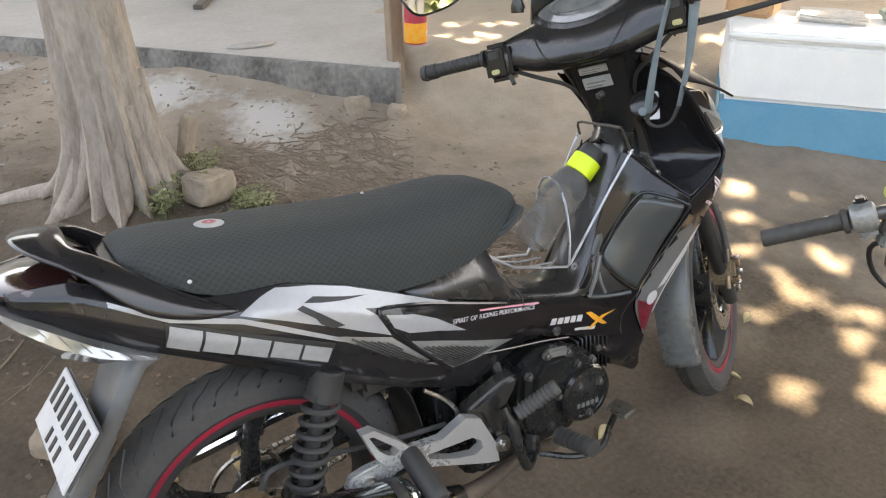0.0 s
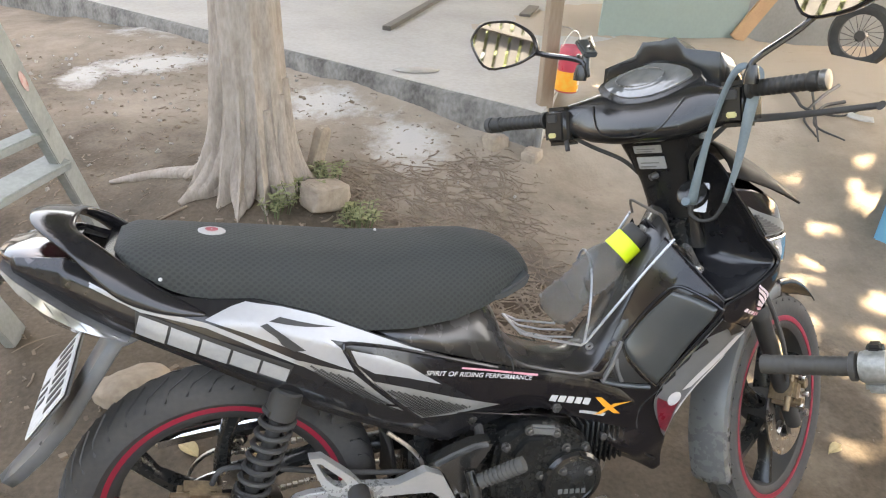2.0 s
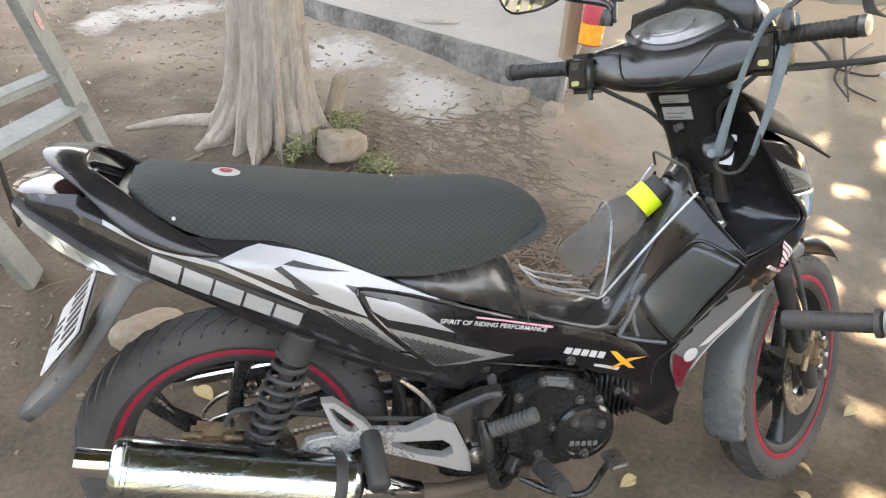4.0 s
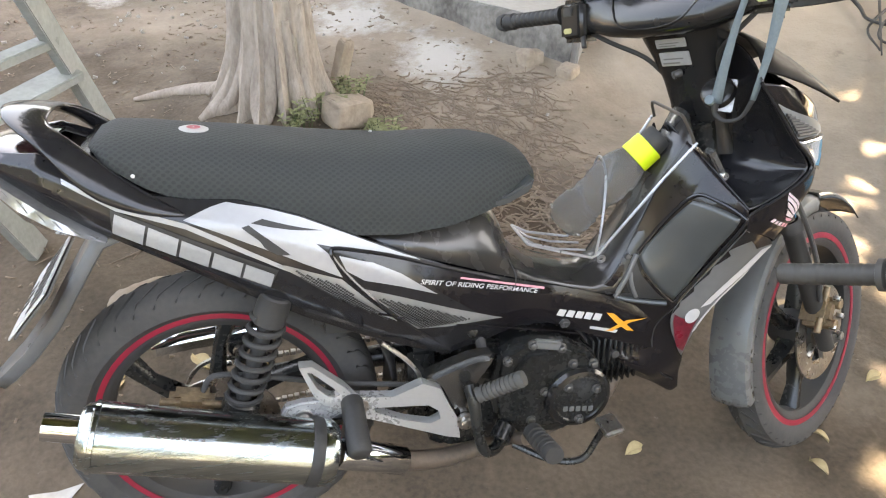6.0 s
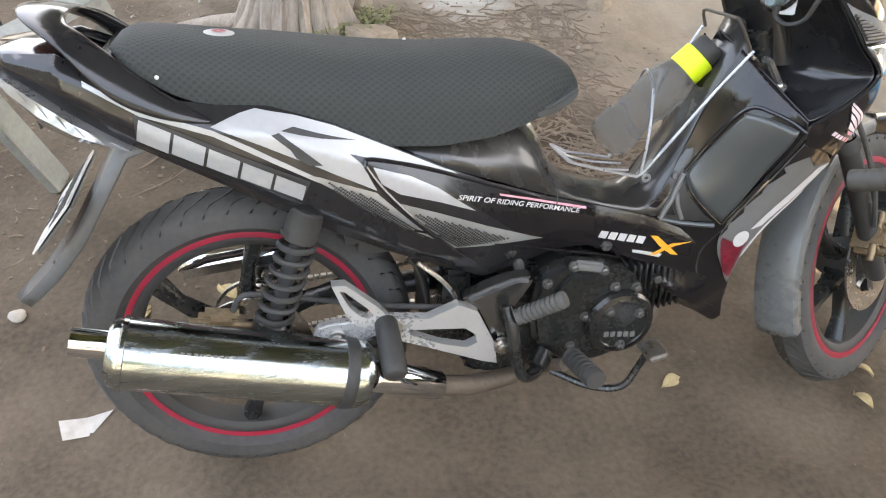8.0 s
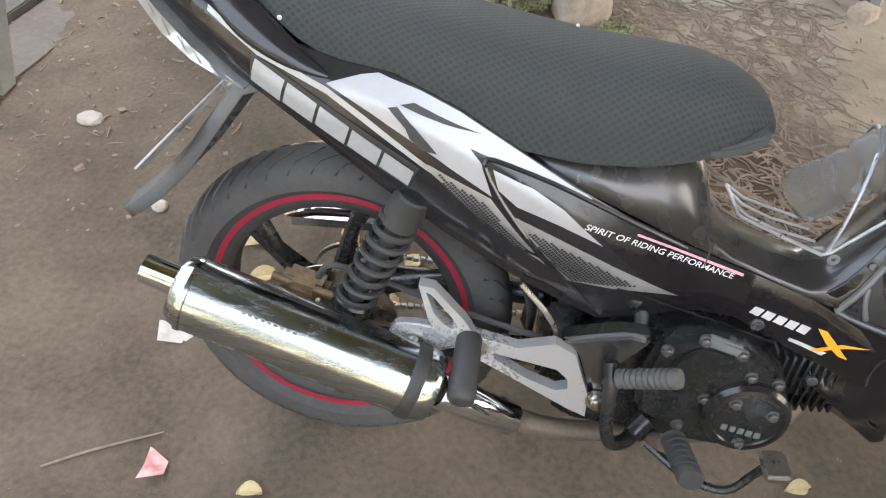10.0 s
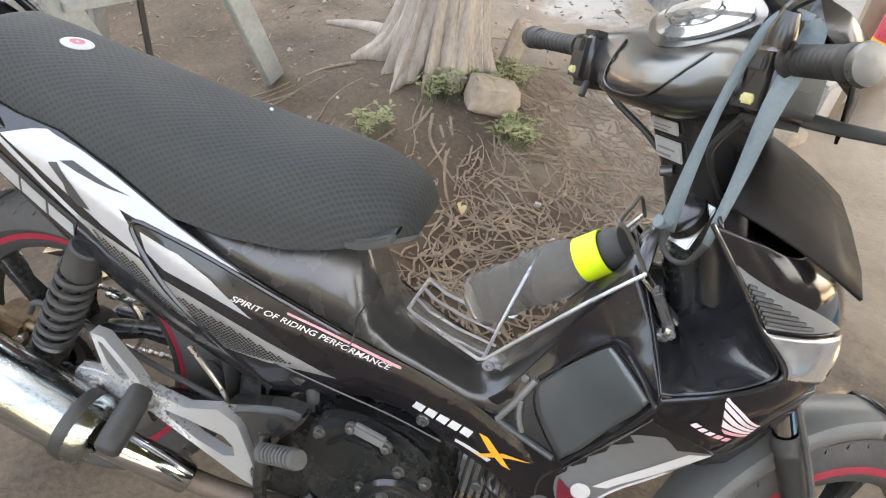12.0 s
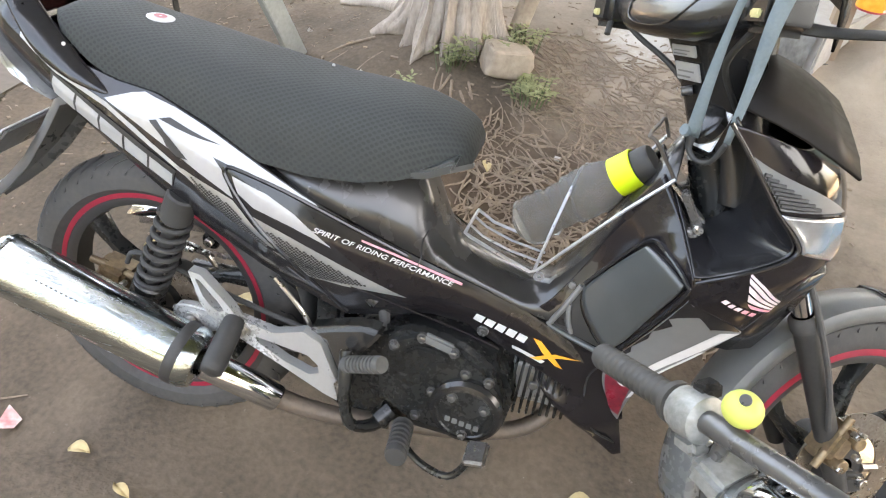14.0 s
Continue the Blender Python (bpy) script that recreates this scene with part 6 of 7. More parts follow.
# raised pad with a rounded border, louvred vent below it
pad = part("shield_pad", skin(patch(leg_at, [(1.3, 1.08), (2.68, 0.75), (2.72, 3.7), (0.85, 2.42)], 0.0055, 14)), GREYP, leg_r, "dark grey plastic pad")
thick(pad, 0.006, 0)
edge = [on_sheet(leg_at, u, v, 0.004) for u, v in ((0.72, 2.35), (0.95, 1.6), (1.18, 0.98), (1.9, 0.76), (2.72, 0.62), (2.84, 1.0), (2.85, 2.6), (2.82, 3.8))]
part("pad_border", tube(edge, 0.0035, 8, per=5), GLOSS, leg_r, "glossy black rolled border")
edge = [on_sheet(leg_at, u, v, 0.003) for u, v in ((0.75, 2.38), (1.3, 2.76), (2.0, 3.25), (2.75, 3.8))]
part("pad_border", tube(edge, 0.003, 8, per=5), GLOSS, leg_r)
# a flat black patch on the shield paints the dark depth of the vent
vent = part("vent_patch", skin(patch(leg_at, [(0.72, 2.5), (0.76, 2.48), (2.5, 3.72), (0.85, 3.66)], 0.0025, 8)), INK, leg_r, "flat black patch painted for the vent's dark depth")
# two slats get a lighter grey in place of the highlight on them
for (u0, v0), (u1, v1), r, m in (((0.70, 2.42), (0.80, 3.7), 0.0050, GREYM), ((0.80, 3.7), (2.6, 3.84), 0.0050, GREYP), ((0.84, 2.85), (1.55, 3.62), 0.0040, GREYM)):
    pts = [on_sheet(leg_at, u0 + (u1 - u0) * t, v0 + (v1 - v0) * t, 0.005) for t in (0, 0.25, 0.5, 0.75, 1)]
    part("vent_slat", tube(pts, r, 8), m, leg_r)
part("panel_screw", rod(on_sheet(leg_at, 0.35, 2.55, 0.001), on_sheet(leg_at, 0.35, 2.55, 0.006), 0.006, 12), DARKAL, leg_r)
part("seam", tube([on_sheet(leg_at, u, v, 0.0) for u, v in ((2.98, 4.0), (2.3, 4.6), (2.1, 5.2), (2.2, 6.2), (2.6, 7.3))], 0.0022, 5, per=4), INK, leg_r)
part("panel_screw", rod((0.735, -0.10, 0.372), (0.735, -0.092, 0.372), 0.008, 12), DARKAL, leg_r)

GREY = [[(0.905, -0.178, 0.655), (0.95, -0.168, 0.640), (0.998, -0.135, 0.60)],
        [(0.885, -0.148, 0.585), (0.915, -0.145, 0.565), (0.952, -0.134, 0.54)],
        [(0.862, -0.121, 0.52), (0.885, -0.127, 0.50), (0.912, -0.127, 0.485)],
        [(0.838, -0.108, 0.465), (0.862, -0.114, 0.442), (0.892, -0.114, 0.432)],
        [(0.840, -0.104, 0.425), (0.862, -0.106, 0.402), (0.886, -0.100, 0.385)],
        [(0.862, -0.098, 0.385), (0.870, -0.096, 0.365), (0.885, -0.088, 0.345)]]
grey_at, rows = sheet(GREY, 12, 30)
gp = part("leg_shield_wing", skin(rows), GREYM, bike, "grey outer leg shield wing with white and red graphics")
thick(gp, 0.002, 0)
thick(part("leg_shield_wing", skin(flip(rows)), GREYM, bike), 0.002, 0)
part("white_graphic", skin(patch(grey_at, [(1.55, 0.35), (1.95, 0.05), (1.62, 2.1), (1.25, 2.35)], 0.0025)), WHITE, gp)
part("white_graphic", skin(patch(grey_at, [(1.85, 0.9), (1.98, 0.8), (1.98, 3.3), (1.75, 3.45)], 0.0025)), WHITE, gp)
bm = bmesh.new()
bm.faces.new([bm.verts.new(on_sheet(grey_at, 1.15 + 0.36 * math.cos(a), 2.72 + 0.30 * math.sin(a), 0.0035)) for a in [2 * math.pi * k / 20 for k in range(20)]])
part("white_graphic", bm, WHITE, gp)
part("red_graphic", skin(patch(grey_at, [(0.25, 3.1), (1.6, 2.75), (1.8, 4.6), (0.6, 4.8)], 0.0022)), REDD, gp, "dark red flecked graphic")
for tip in ([(0.25, 0.02), (1.9, 0.0), (1.3, 0.42), (0.5, 0.30)], [(0.0, 0.05), (0.9, 0.25), (0.35, 0.55), (0.0, 0.75)], [(0.0, 0.7), (0.45, 0.78), (0.2, 1.1), (0.0, 1.25)], [(0.0, 1.2), (0.25, 1.45), (0.12, 1.9), (0.0, 2.0)], [(0.0, 1.95), (0.3, 2.1), (0.16, 2.5), (0.0, 2.6)], [(0.0, 2.6), (0.22, 2.75), (0.1, 3.1), (0.0, 3.2)]):
    part("black_graphic", skin(patch(grey_at, tip, 0.0022, 6)), GLOSS, gp, "torn black decal edge")

# cheek of the fairing with the winged emblem, drawn as plain strokes
CHEEK = [[(0.878, -0.175, 0.905), (0.925, -0.168, 0.898), (0.985, -0.132, 0.880), (1.03, 0.0, 0.880)],
         [(0.925, -0.172, 0.855), (0.985, -0.156, 0.855), (1.040, -0.105, 0.850), (1.060, 0.0, 0.850)],
         [(0.968, -0.170, 0.805), (1.03, -0.142, 0.805), (1.070, -0.090, 0.800), (1.085, 0.0, 0.80)],
         [(1.010, -0.170, 0.757), (1.055, -0.130, 0.745), (1.085, -0.085, 0.735), (1.105, 0.0, 0.735)],
         [(0.960, -0.186, 0.722), (1.015, -0.168, 0.708), (1.055, -0.110, 0.695), (1.075, 0.0, 0.69)],
         [(0.905, -0.180, 0.685), (0.955, -0.180, 0.665), (1.015, -0.140, 0.645), (1.03, -0.06, 0.63)],
         [(0.905, -0.180, 0.652), (0.950, -0.170, 0.635), (0.998, -0.136, 0.605), (1.01, -0.07, 0.58)]]
cheek_at, rows = sheet(CHEEK, 24, 40)
fair = part("front_fairing", skin(rows), PLUM, bike, "glossy dark front fairing")
thick(fair, 0.002, 0)
thick(part("front_fairing", skin(flip(rows)), PLUM, bike), 0.002, 0)
for sgn in (-1, 1):
    fl = (lambda r: r) if sgn < 0 else flip
    lens = part("front_turn_lamp", skin(fl(patch(cheek_at, [(0.05, 2.05), (1.75, 2.1), (1.35, 3.15), (0.1, 3.0)], 0.005))), LENS, bike, "clear front turn lamp lens")
    thick(lens, 0.003, 0)
    gr = part("grille_panel", skin(fl(patch(cheek_at, [(0.12, 0.74), (0.16, 0.72), (1.72, 1.98), (0.12, 1.95)], 0.004))), GREYM, bike, "grey slotted grille panel")
    for k in range(8):
        t = k / 7
        a, b = Vector((0.16, 1.08 + 0.74 * t)), Vector((0.30 + 0.58 * t, 1.10 + 0.76 * t))
        p = [on_sheet(cheek_at, *a.lerp(b, f), 0.006) for f in (0, 0.5, 1)]
        part("slot", tube([Vector((q.x, q.y * -sgn, q.z)) for q in p], 0.003, 5), INK, gr)
    rim = [on_sheet(cheek_at, 0.0, v, 0.002) for v in (0, 0.7, 1.4, 2, 2.6, 3.0, 3.5, 4.2, 5.0)]
    part("fairing_lip", tube([Vector((q.x, q.y * -sgn, q.z)) for q in rim], 0.003, 8, per=3), GLOSS, bike)
TIPS = ((0.06, 3.96), (0.24, 4.10), (0.52, 4.30), (0.80, 4.50), (1.16, 4.74), (1.46, 4.92))
for k in range(5):
    a, c = Vector(TIPS[k]), Vector(TIPS[k]).lerp(Vector(TIPS[k + 1]), 0.74)
    b, d = Vector((1.84, 4.56)).lerp(Vector((1.98, 4.95)), k / 5), Vector((1.84, 4.56)).lerp(Vector((1.98, 4.95)), (k + 0.72) / 5)
    part("emblem_stroke", skin(patch(cheek_at, [tuple(a), tuple(b), tuple(d), tuple(c)], 0.0035, 8)), BLUSH if k < 4 else PINK, fair)
for k in range(5):
    u, v = 0.78 + 0.185 * k, 4.87 + 0.03 * k
    part("emblem_block", skin(patch(cheek_at, [(u, v), (u + 0.13, v + 0.01), (u + 0.13, v + 0.15), (u, v + 0.14)], 0.0035, 3)), BLUSH if k < 3 else PINK, fair)
# inside of the leg shield: pocket facing the rider
INNER = [[(0.920, 0.0, 0.945), (0.914, -0.06, 0.940), (0.900, -0.12, 0.926), (0.884, -0.168, 0.910)],
         [(0.938, 0.0, 0.87), (0.944, -0.06, 0.865), (0.945, -0.12, 0.858), (0.925, -0.17, 0.855)],
         [(0.94, 0.0, 0.81), (0.958, -0.06, 0.80), (0.976, -0.12, 0.80), (0.968, -0.168, 0.805)],
         [(0.945, 0.0, 0.75), (0.962, -0.06, 0.745), (0.990, -0.13, 0.748), (1.008, -0.168, 0.757)],
         [(0.912, 0.0, 0.712), (0.922, -0.06, 0.705), (0.945, -0.13, 0.704), (0.962, -0.182, 0.722)],
         [(0.868, 0.0, 0.738), (0.894, -0.085, 0.718), (0.908, -0.135, 0.700), (0.922, -0.180, 0.697)],
         [(0.828, 0.0, 0.798), (0.868, -0.098, 0.742), (0.886, -0.140, 0.714), (0.900, -0.180, 0.690)]]
inner_at, rows = sheet(INNER, 20, 30)
thick(part("inner_shield", skin(rows), GLOSS, bike, "black inner leg shield pocket"), 0.003, -1)
thick(part("inner_shield", skin(flip(rows)), GLOSS, bike), 0.003, 1)
bm = block((0.885, -0.085, 0.745), (0.012, 0.022, 0.06), bevel=0.003, m=Matrix.Rotation(radians(-35), 4, "Y"))
bh = part("bag_hook", bm, DARKAL, bike)
part("hook_pin", rod((0.900, -0.10, 0.722), (0.895, -0.075, 0.722), 0.008, 12), STEEL, bh)
# forward visor plate of the fairing
rows = []
for y, x0, x1, z0, z1 in ((-0.158, 0.893, 1.048, 0.922, 0.866), (-0.12, 0.905, 1.048, 0.940, 0.881), (-0.06, 0.920, 1.040, 0.956, 0.903), (0, 0.925, 1.035, 0.962, 0.915), (0.06, 0.920, 1.040, 0.956, 0.903), (0.12, 0.905, 1.048, 0.940, 0.881), (0.158, 0.893, 1.048, 0.922, 0.866)):
    rows.append([(x0 + (x1 - x0) * t, y, z0 + (z1 - z0) * t + 0.006 * math.sin(math.pi * t)) for t in (0, 0.25, 0.5, 0.75, 1)])
thick(part("front_visor", skin(rows), VISOR, bike, "dusty black pointed front visor"), 0.004)
# lower fairing around the fork
rows = []
for z, x, w in ((0.69, 1.075, 0.11), (0.63, 1.06, 0.105), (0.57, 1.045, 0.09), (0.52, 1.03, 0.07)):
    rows.append([(x - 0.07, -w, z), (x - 0.02, -w * 0.95, z), (x + 0.02, -w * 0.6, z), (x + 0.03, 0, z), (x + 0.02, w * 0.6, z), (x - 0.02, w * 0.95, z), (x - 0.07, w, z)])
thick(part("fork_cowl", skin(rows), GLOSS, bike, "glossy black cowl above the front wheel"), 0.003)

# ---- fork, fender ----
for y in (-0.078, 0.078):
    lo, hi = FRONT + Vector((-0.035, y, -0.01)), Vector((1.31 - 0.446 / 0.895 * 0.80 + 0.035, y, 0.80))
    mid = lo.lerp(hi, 0.55)
    bm = tube([lo - (hi - lo) * 0.02, lo.lerp(hi, 0.1), mid], [0.017, 0.0195, 0.0195], 16)
    block(lo + Vector((0.025, 0, 0.004)), (0.05, 0.022, 0.035), bm, 0.006)
    bm.transform(STEER)
    leg = part("fork_leg", bm, MATT, bike, "dusty black front fork leg")
    bm = tube([mid, hi], 0.0145, 14)
    bm.transform(STEER)
    part("fork_tube", bm, CHROME, leg)
    bm = lathe([(0.0195, 0), (0.0225, 0.002), (0.0225, 0.02), (0.017, 0.028)], mid, hi - lo, 18)
    bm.transform(STEER)
    part("dust_seal", bm, RUBBER, leg)
bm = rod(FRONT + Vector((0, -0.10, 0)), FRONT + Vector((0, 0.10, 0)), 0.009, 12)
bm.transform(STEER)
part("front_axle", bm, STEEL, bike)
bm = tube([(1.165, -0.10, 0.40), (1.12, -0.11, 0.50), (1.06, -0.10, 0.62), (1.0, -0.06, 0.75)], 0.005, 8, per=4)
bm.transform(STEER)
part("brake_hose", bm, RUBBER, bike)
bm = lathe([(0.276, -0.041), (0.294, -0.043), (0.304, -0.040), (0.310, -0.026), (0.313, 0), (0.310, 0.026), (0.304, 0.040), (0.294, 0.043), (0.276, 0.041)], FRONT, (0, 1, 0), 44, start=164, sweep=106)
bm.transform(STEER)
fd = part("front_fender", bm, FENDER, bike, "faded dark grey front fender")
thick(fd, 0.003)
bm = lathe([(0.300, -0.045), (0.312, -0.036), (0.316, 0), (0.312, 0.036), (0.300, 0.045)], FRONT, (0, 1, 0), 20, start=270, sweep=42)
bm.transform(STEER)
thick(part("fender_tip", bm, GLOSS, bike), 0.003)

# ---- handlebar group ----
def steered(name, bm, material, parent=bike, label=""):
    bm.transform(BAR)
    return part(name, bm, material, parent, label)

def lean(y, z):
    """The cover slopes forward above its middle, so that the dials face the rider."""
    return max(0.0, 1 - (y / 0.17) ** 2) * 0.95 * (z - 1.015)


rows = []
for y, x, z, a, b in ((-0.172, 0.742, 1.024, 0.016, 0.020), (-0.168, 0.742, 1.024, 0.028, 0.032), (-0.13, 0.748, 1.024, 0.038, 0.042), (-0.10, 0.758, 1.026, 0.054, 0.052), (-0.05, 0.775, 1.030, 0.076, 0.062), (0, 0.780, 1.032, 0.082, 0.064), (0.05, 0.775, 1.030, 0.076, 0.062), (0.10, 0.758, 1.026, 0.054, 0.052), (0.13, 0.748, 1.024, 0.038, 0.042), (0.168, 0.742, 1.022, 0.028, 0.032), (0.172, 0.742, 1.022, 0.016, 0.020)):
    ring = []
    for n in range(24):
        t = 2 * math.pi * n / 24
        h = z + b * math.copysign(abs(math.sin(t)) ** 0.8, math.sin(t))
        ring.append((x + a * math.copysign(abs(math.cos(t)) ** 0.8, math.cos(t)) + lean(y, h), y, h))
    rows.append(ring)
hb = steered("handlebar_cover", skin(rows, close=True), BLACK, label="dusty black handlebar cover")
rows = []
for z, xb, xf, w in ((1.0, 0.735, 0.86, 0.088), (0.965, 0.752, 0.87, 0.078), (0.93, 0.77, 0.88, 0.066), (0.89, 0.788, 0.895, 0.056), (0.85, 0.805, 0.91, 0.054), (0.80, 0.825, 0.93, 0.058), (0.75, 0.84, 0.94, 0.06)):
    rows.append([((xb + xf) / 2 + (xf - xb) / 2 * math.copysign(abs(math.cos(t)) ** 0.6, math.cos(t)), w * math.copysign(abs(math.sin(t)) ** 0.7, math.sin(t)), z) for t in [2 * math.pi * k / 24 for k in range(24)]])
steered("steering_column_cover", skin(rows, close=True), BLACK, label="black steering column cover")
dm = Matrix.Translation((0.764, 0, 1.080)) @ Matrix.Rotation(radians(-47), 4, "Y")


def dash_shape(sx, sy, z0, z1):
    bm = bmesh.new()
    rows = []
    for k in range(40):
        t = 2 * math.pi * k / 40
        c, s = math.cos(t), math.sin(t)
        w = sy * math.copysign(abs(s) ** 0.9, s)
        h = sx * (c * (1 - 0.35 * abs(s)) if c > 0 else c * (1 - 0.5 * s * s))
        rows.append((h, w))
    lo = [bm.verts.new((h, w, z0)) for h, w in rows]
    hi = [bm.verts.new((h * 0.94, w * 0.96, z1)) for h, w in rows]
    top = bm.verts.new((0, 0, z1 + 0.010))
    for k in range(40):
        j = (k + 1) % 40
        bm.faces.new((lo[k], lo[j], hi[j], hi[k]))
        bm.faces.new((hi[k], hi[j], top))
    bm.transform(dm)
    return bm


steered("instrument_bezel", dash_shape(0.058, 0.116, -0.03, 0.004), BLACK, hb, "glossy black bezel")
steered("instrument_lens", dash_shape(0.046, 0.098, -0.005, 0.009), DIAL, hb, "instrument lens with its reflection painted in as grey")
bm = lathe([(0.0225, 0.0), (0.0235, 0.001), (0.0245, 0.0)], (0, 0, 0), (0, 0, 1), 24)
bm.transform(dm @ Matrix.Translation((0.0, 0.01, 0.0175)) @ Matrix.Diagonal((1, 2.2, 1, 1)))
steered("dial_ring", bm, DARKAL, hb)
rows = []
for y, x0, z0, x1, z1 in ((-0.14, 0.817, 1.085, 0.872, 1.04), (-0.125, 0.806, 1.122, 0.892, 1.085), (-0.055, 0.808, 1.138, 0.912, 1.112), (-0.035, 0.806, 1.162, 0.917, 1.122), (0.0, 0.812, 1.16, 0.922, 1.122), (0.035, 0.806, 1.162, 0.917, 1.122), (0.055, 0.808, 1.138, 0.912, 1.112), (0.125, 0.806, 1.122, 0.892, 1.085), (0.14, 0.817, 1.085, 0.872, 1.04)):
    rows.append([(x0 - 0.014, y, z0 - 0.055), (x0, y, z0), ((x0 + x1) / 2, y, (z0 + z1) / 2 + 0.008), (x1, y, z1), (x1 + 0.005, y, z1 - 0.06)])
thick(steered("dash_peak", skin(rows), BLACK, hb, "angular black peak above the dash"), 0.004)
for z, h in ((0.955, 0.016), (0.928, 0.026)):
    x = float(np.interp(z, [0.89, 0.93, 0.965, 1.0], [0.788, 0.77, 0.752, 0.735])) - 0.0030
    bm = block((x, -0.0, z), (0.003, 0.060, h), bevel=0.0008, m=Matrix.Rotation(radians(-24), 4, "Y"))
    lab = steered("warning_sticker", bm, LABEL, hb, "grey printed sticker")
    for k in range(3):
        bm = block((x - 0.0016, 0.003 * k, z + h * (0.28 - 0.28 * k)), (0.0006, 0.046 - 0.006 * k, h * 0.10), bevel=0, m=Matrix.Rotation(radians(-24), 4, "Y"))
        steered("printed_bar", bm, GREYM, lab)
def cover_back(y, z):
    """The rider's side of the handlebar cover."""
    ys = [0, 0.05, 0.10, 0.15, 0.20]
    x, zc, a, b = (float(np.interp(abs(y), ys, c)) for c in ([0.780, 0.775, 0.758, 0.744, 0.742], [1.032, 1.030, 1.026, 1.023, 1.022], [0.082, 0.076, 0.054, 0.034, 0.028], [0.064, 0.062, 0.052, 0.038, 0.032]))
    sn = min(0.98, abs(z - zc) / b) ** 1.25
    return Vector((x - a * (1 - sn * sn) ** 0.4 - 0.001 + lean(y, z), y, z))


steered("dash_trim", tube([cover_back(y, z) for y, z in ((-0.098, 1.045), (-0.085, 1.02), (-0.066, 0.995), (-0.040, 0.984), (0, 0.981), (0.040, 0.984), (0.066, 0.995), (0.085, 1.02), (0.098, 1.045))], 0.0014, 8, per=4), BLACK, hb, "raised curved trim below the dials")
part("lock_screw", rod((0.831, 0.006, 0.880), (0.846, 0.006, 0.886), 0.007, 12), DARKAL, bike)
for sgn in (-1, 1):
    shift, up = (0.020, 0.022) if sgn < 0 else (0.0, 0.0)
    g0, g1 = Vector((0.716 if sgn > 0 else 0.734, sgn * 0.210, 1.026 + up)), Vector((0.690, sgn * 0.342, 1.026 + up))
    d = g1 - g0
    ln = d.length
    prof = [(0, 0), (0.021, 0), (0.021, 0.006), (0.0155, 0.010)]
    for k in range(9):
        prof += [(0.0155, 0.014 + k * 0.011), (0.0168, 0.016 + k * 0.011), (0.0168, 0.021 + k * 0.011), (0.0155, 0.023 + k * 0.011)]
    prof += [(0.0165, ln - 0.022), (0.019, ln - 0.02), (0.019, ln - 0.004), (0.015, ln), (0, ln)]
    prof = [(r * 0.88, h) for r, h in prof]
    gp2 = steered("handle_grip", lathe(prof, g0, d, 20), GRIPR, label="ribbed black rubber grip")
    steered("grip_end", lathe([(0, 0), (0.0165, 0), (0.018, 0.004), (0.016, 0.012), (0, 0.014)], g1, d, 18), DARKAL if sgn < 0 else RUBBER, gp2)
    steered("switch_housing", block((0.732 + shift, sgn * 0.182, 1.012 + up * 0.6), (0.066, 0.062, 0.078), bevel=0.012, seg=3), BLACK, hb)
    steered("switch_button", block((0.6985 + shift, sgn * 0.186, 0.994 + up * 0.6), (0.006, 0.018, 0.010), bevel=0.002), YELLOWP, hb, "pale yellow switch button")
    steered("switch_button", block((0.6985 + shift, sgn * 0.184, 1.028 + up * 0.6), (0.006, 0.024, 0.016), bevel=0.002), MATT, hb)
steered("brake_lever", tube([(0.775, -0.18, 1.0), (0.80, -0.22, 0.998), (0.802, -0.30, 1.0), (0.792, -0.385, 1.004), (0.782, -0.395, 1.004)], [0.010, 0.008, 0.0065, 0.0065, 0.008], 10, per=4, flat=0.7), MATT, hb, "black brake lever")
steered("choke_lever", tube([(0.72, 0.17, 0.995), (0.712, 0.16, 0.975), (0.708, 0.155, 0.962)], 0.005, 8), MATT, hb)
steered("cable", tube([(0.735, 0.17, 0.992), (0.745, 0.12, 0.965), (0.775, 0.07, 0.935), (0.81, 0.05, 0.90)], 0.0045, 8, per=4), MATT, hb)
steered("cable", tube([(0.735, -0.17, 0.992), (0.745, -0.12, 0.955), (0.775, -0.08, 0.93), (0.82, -0.055, 0.89)], 0.0045, 8, per=4), MATT, hb)


# small grey clamp of a phone holder beside the mirror
bm = rod((0.735, 0.125, 1.06), (0.742, 0.150, 1.105), 0.007, 10)
block((0.742, 0.152, 1.112), (0.03, 0.05, 0.012), bm, 0.003, Matrix.Rotation(0.5, 4, "X"))
clamp = part("phone_clamp", bm, GREYP, bike, "small grey phone holder clamp")
for y, z in ((0.132, 1.118), (0.175, 1.108), (0.172, 1.080)):
    part("clamp_arm", tube([(0.742, 0.152, 1.112), (0.745, y, z), (0.735, y, z + 0.018)], 0.0045, 8), STEEL if z > 1.1 else GREYP, clamp)


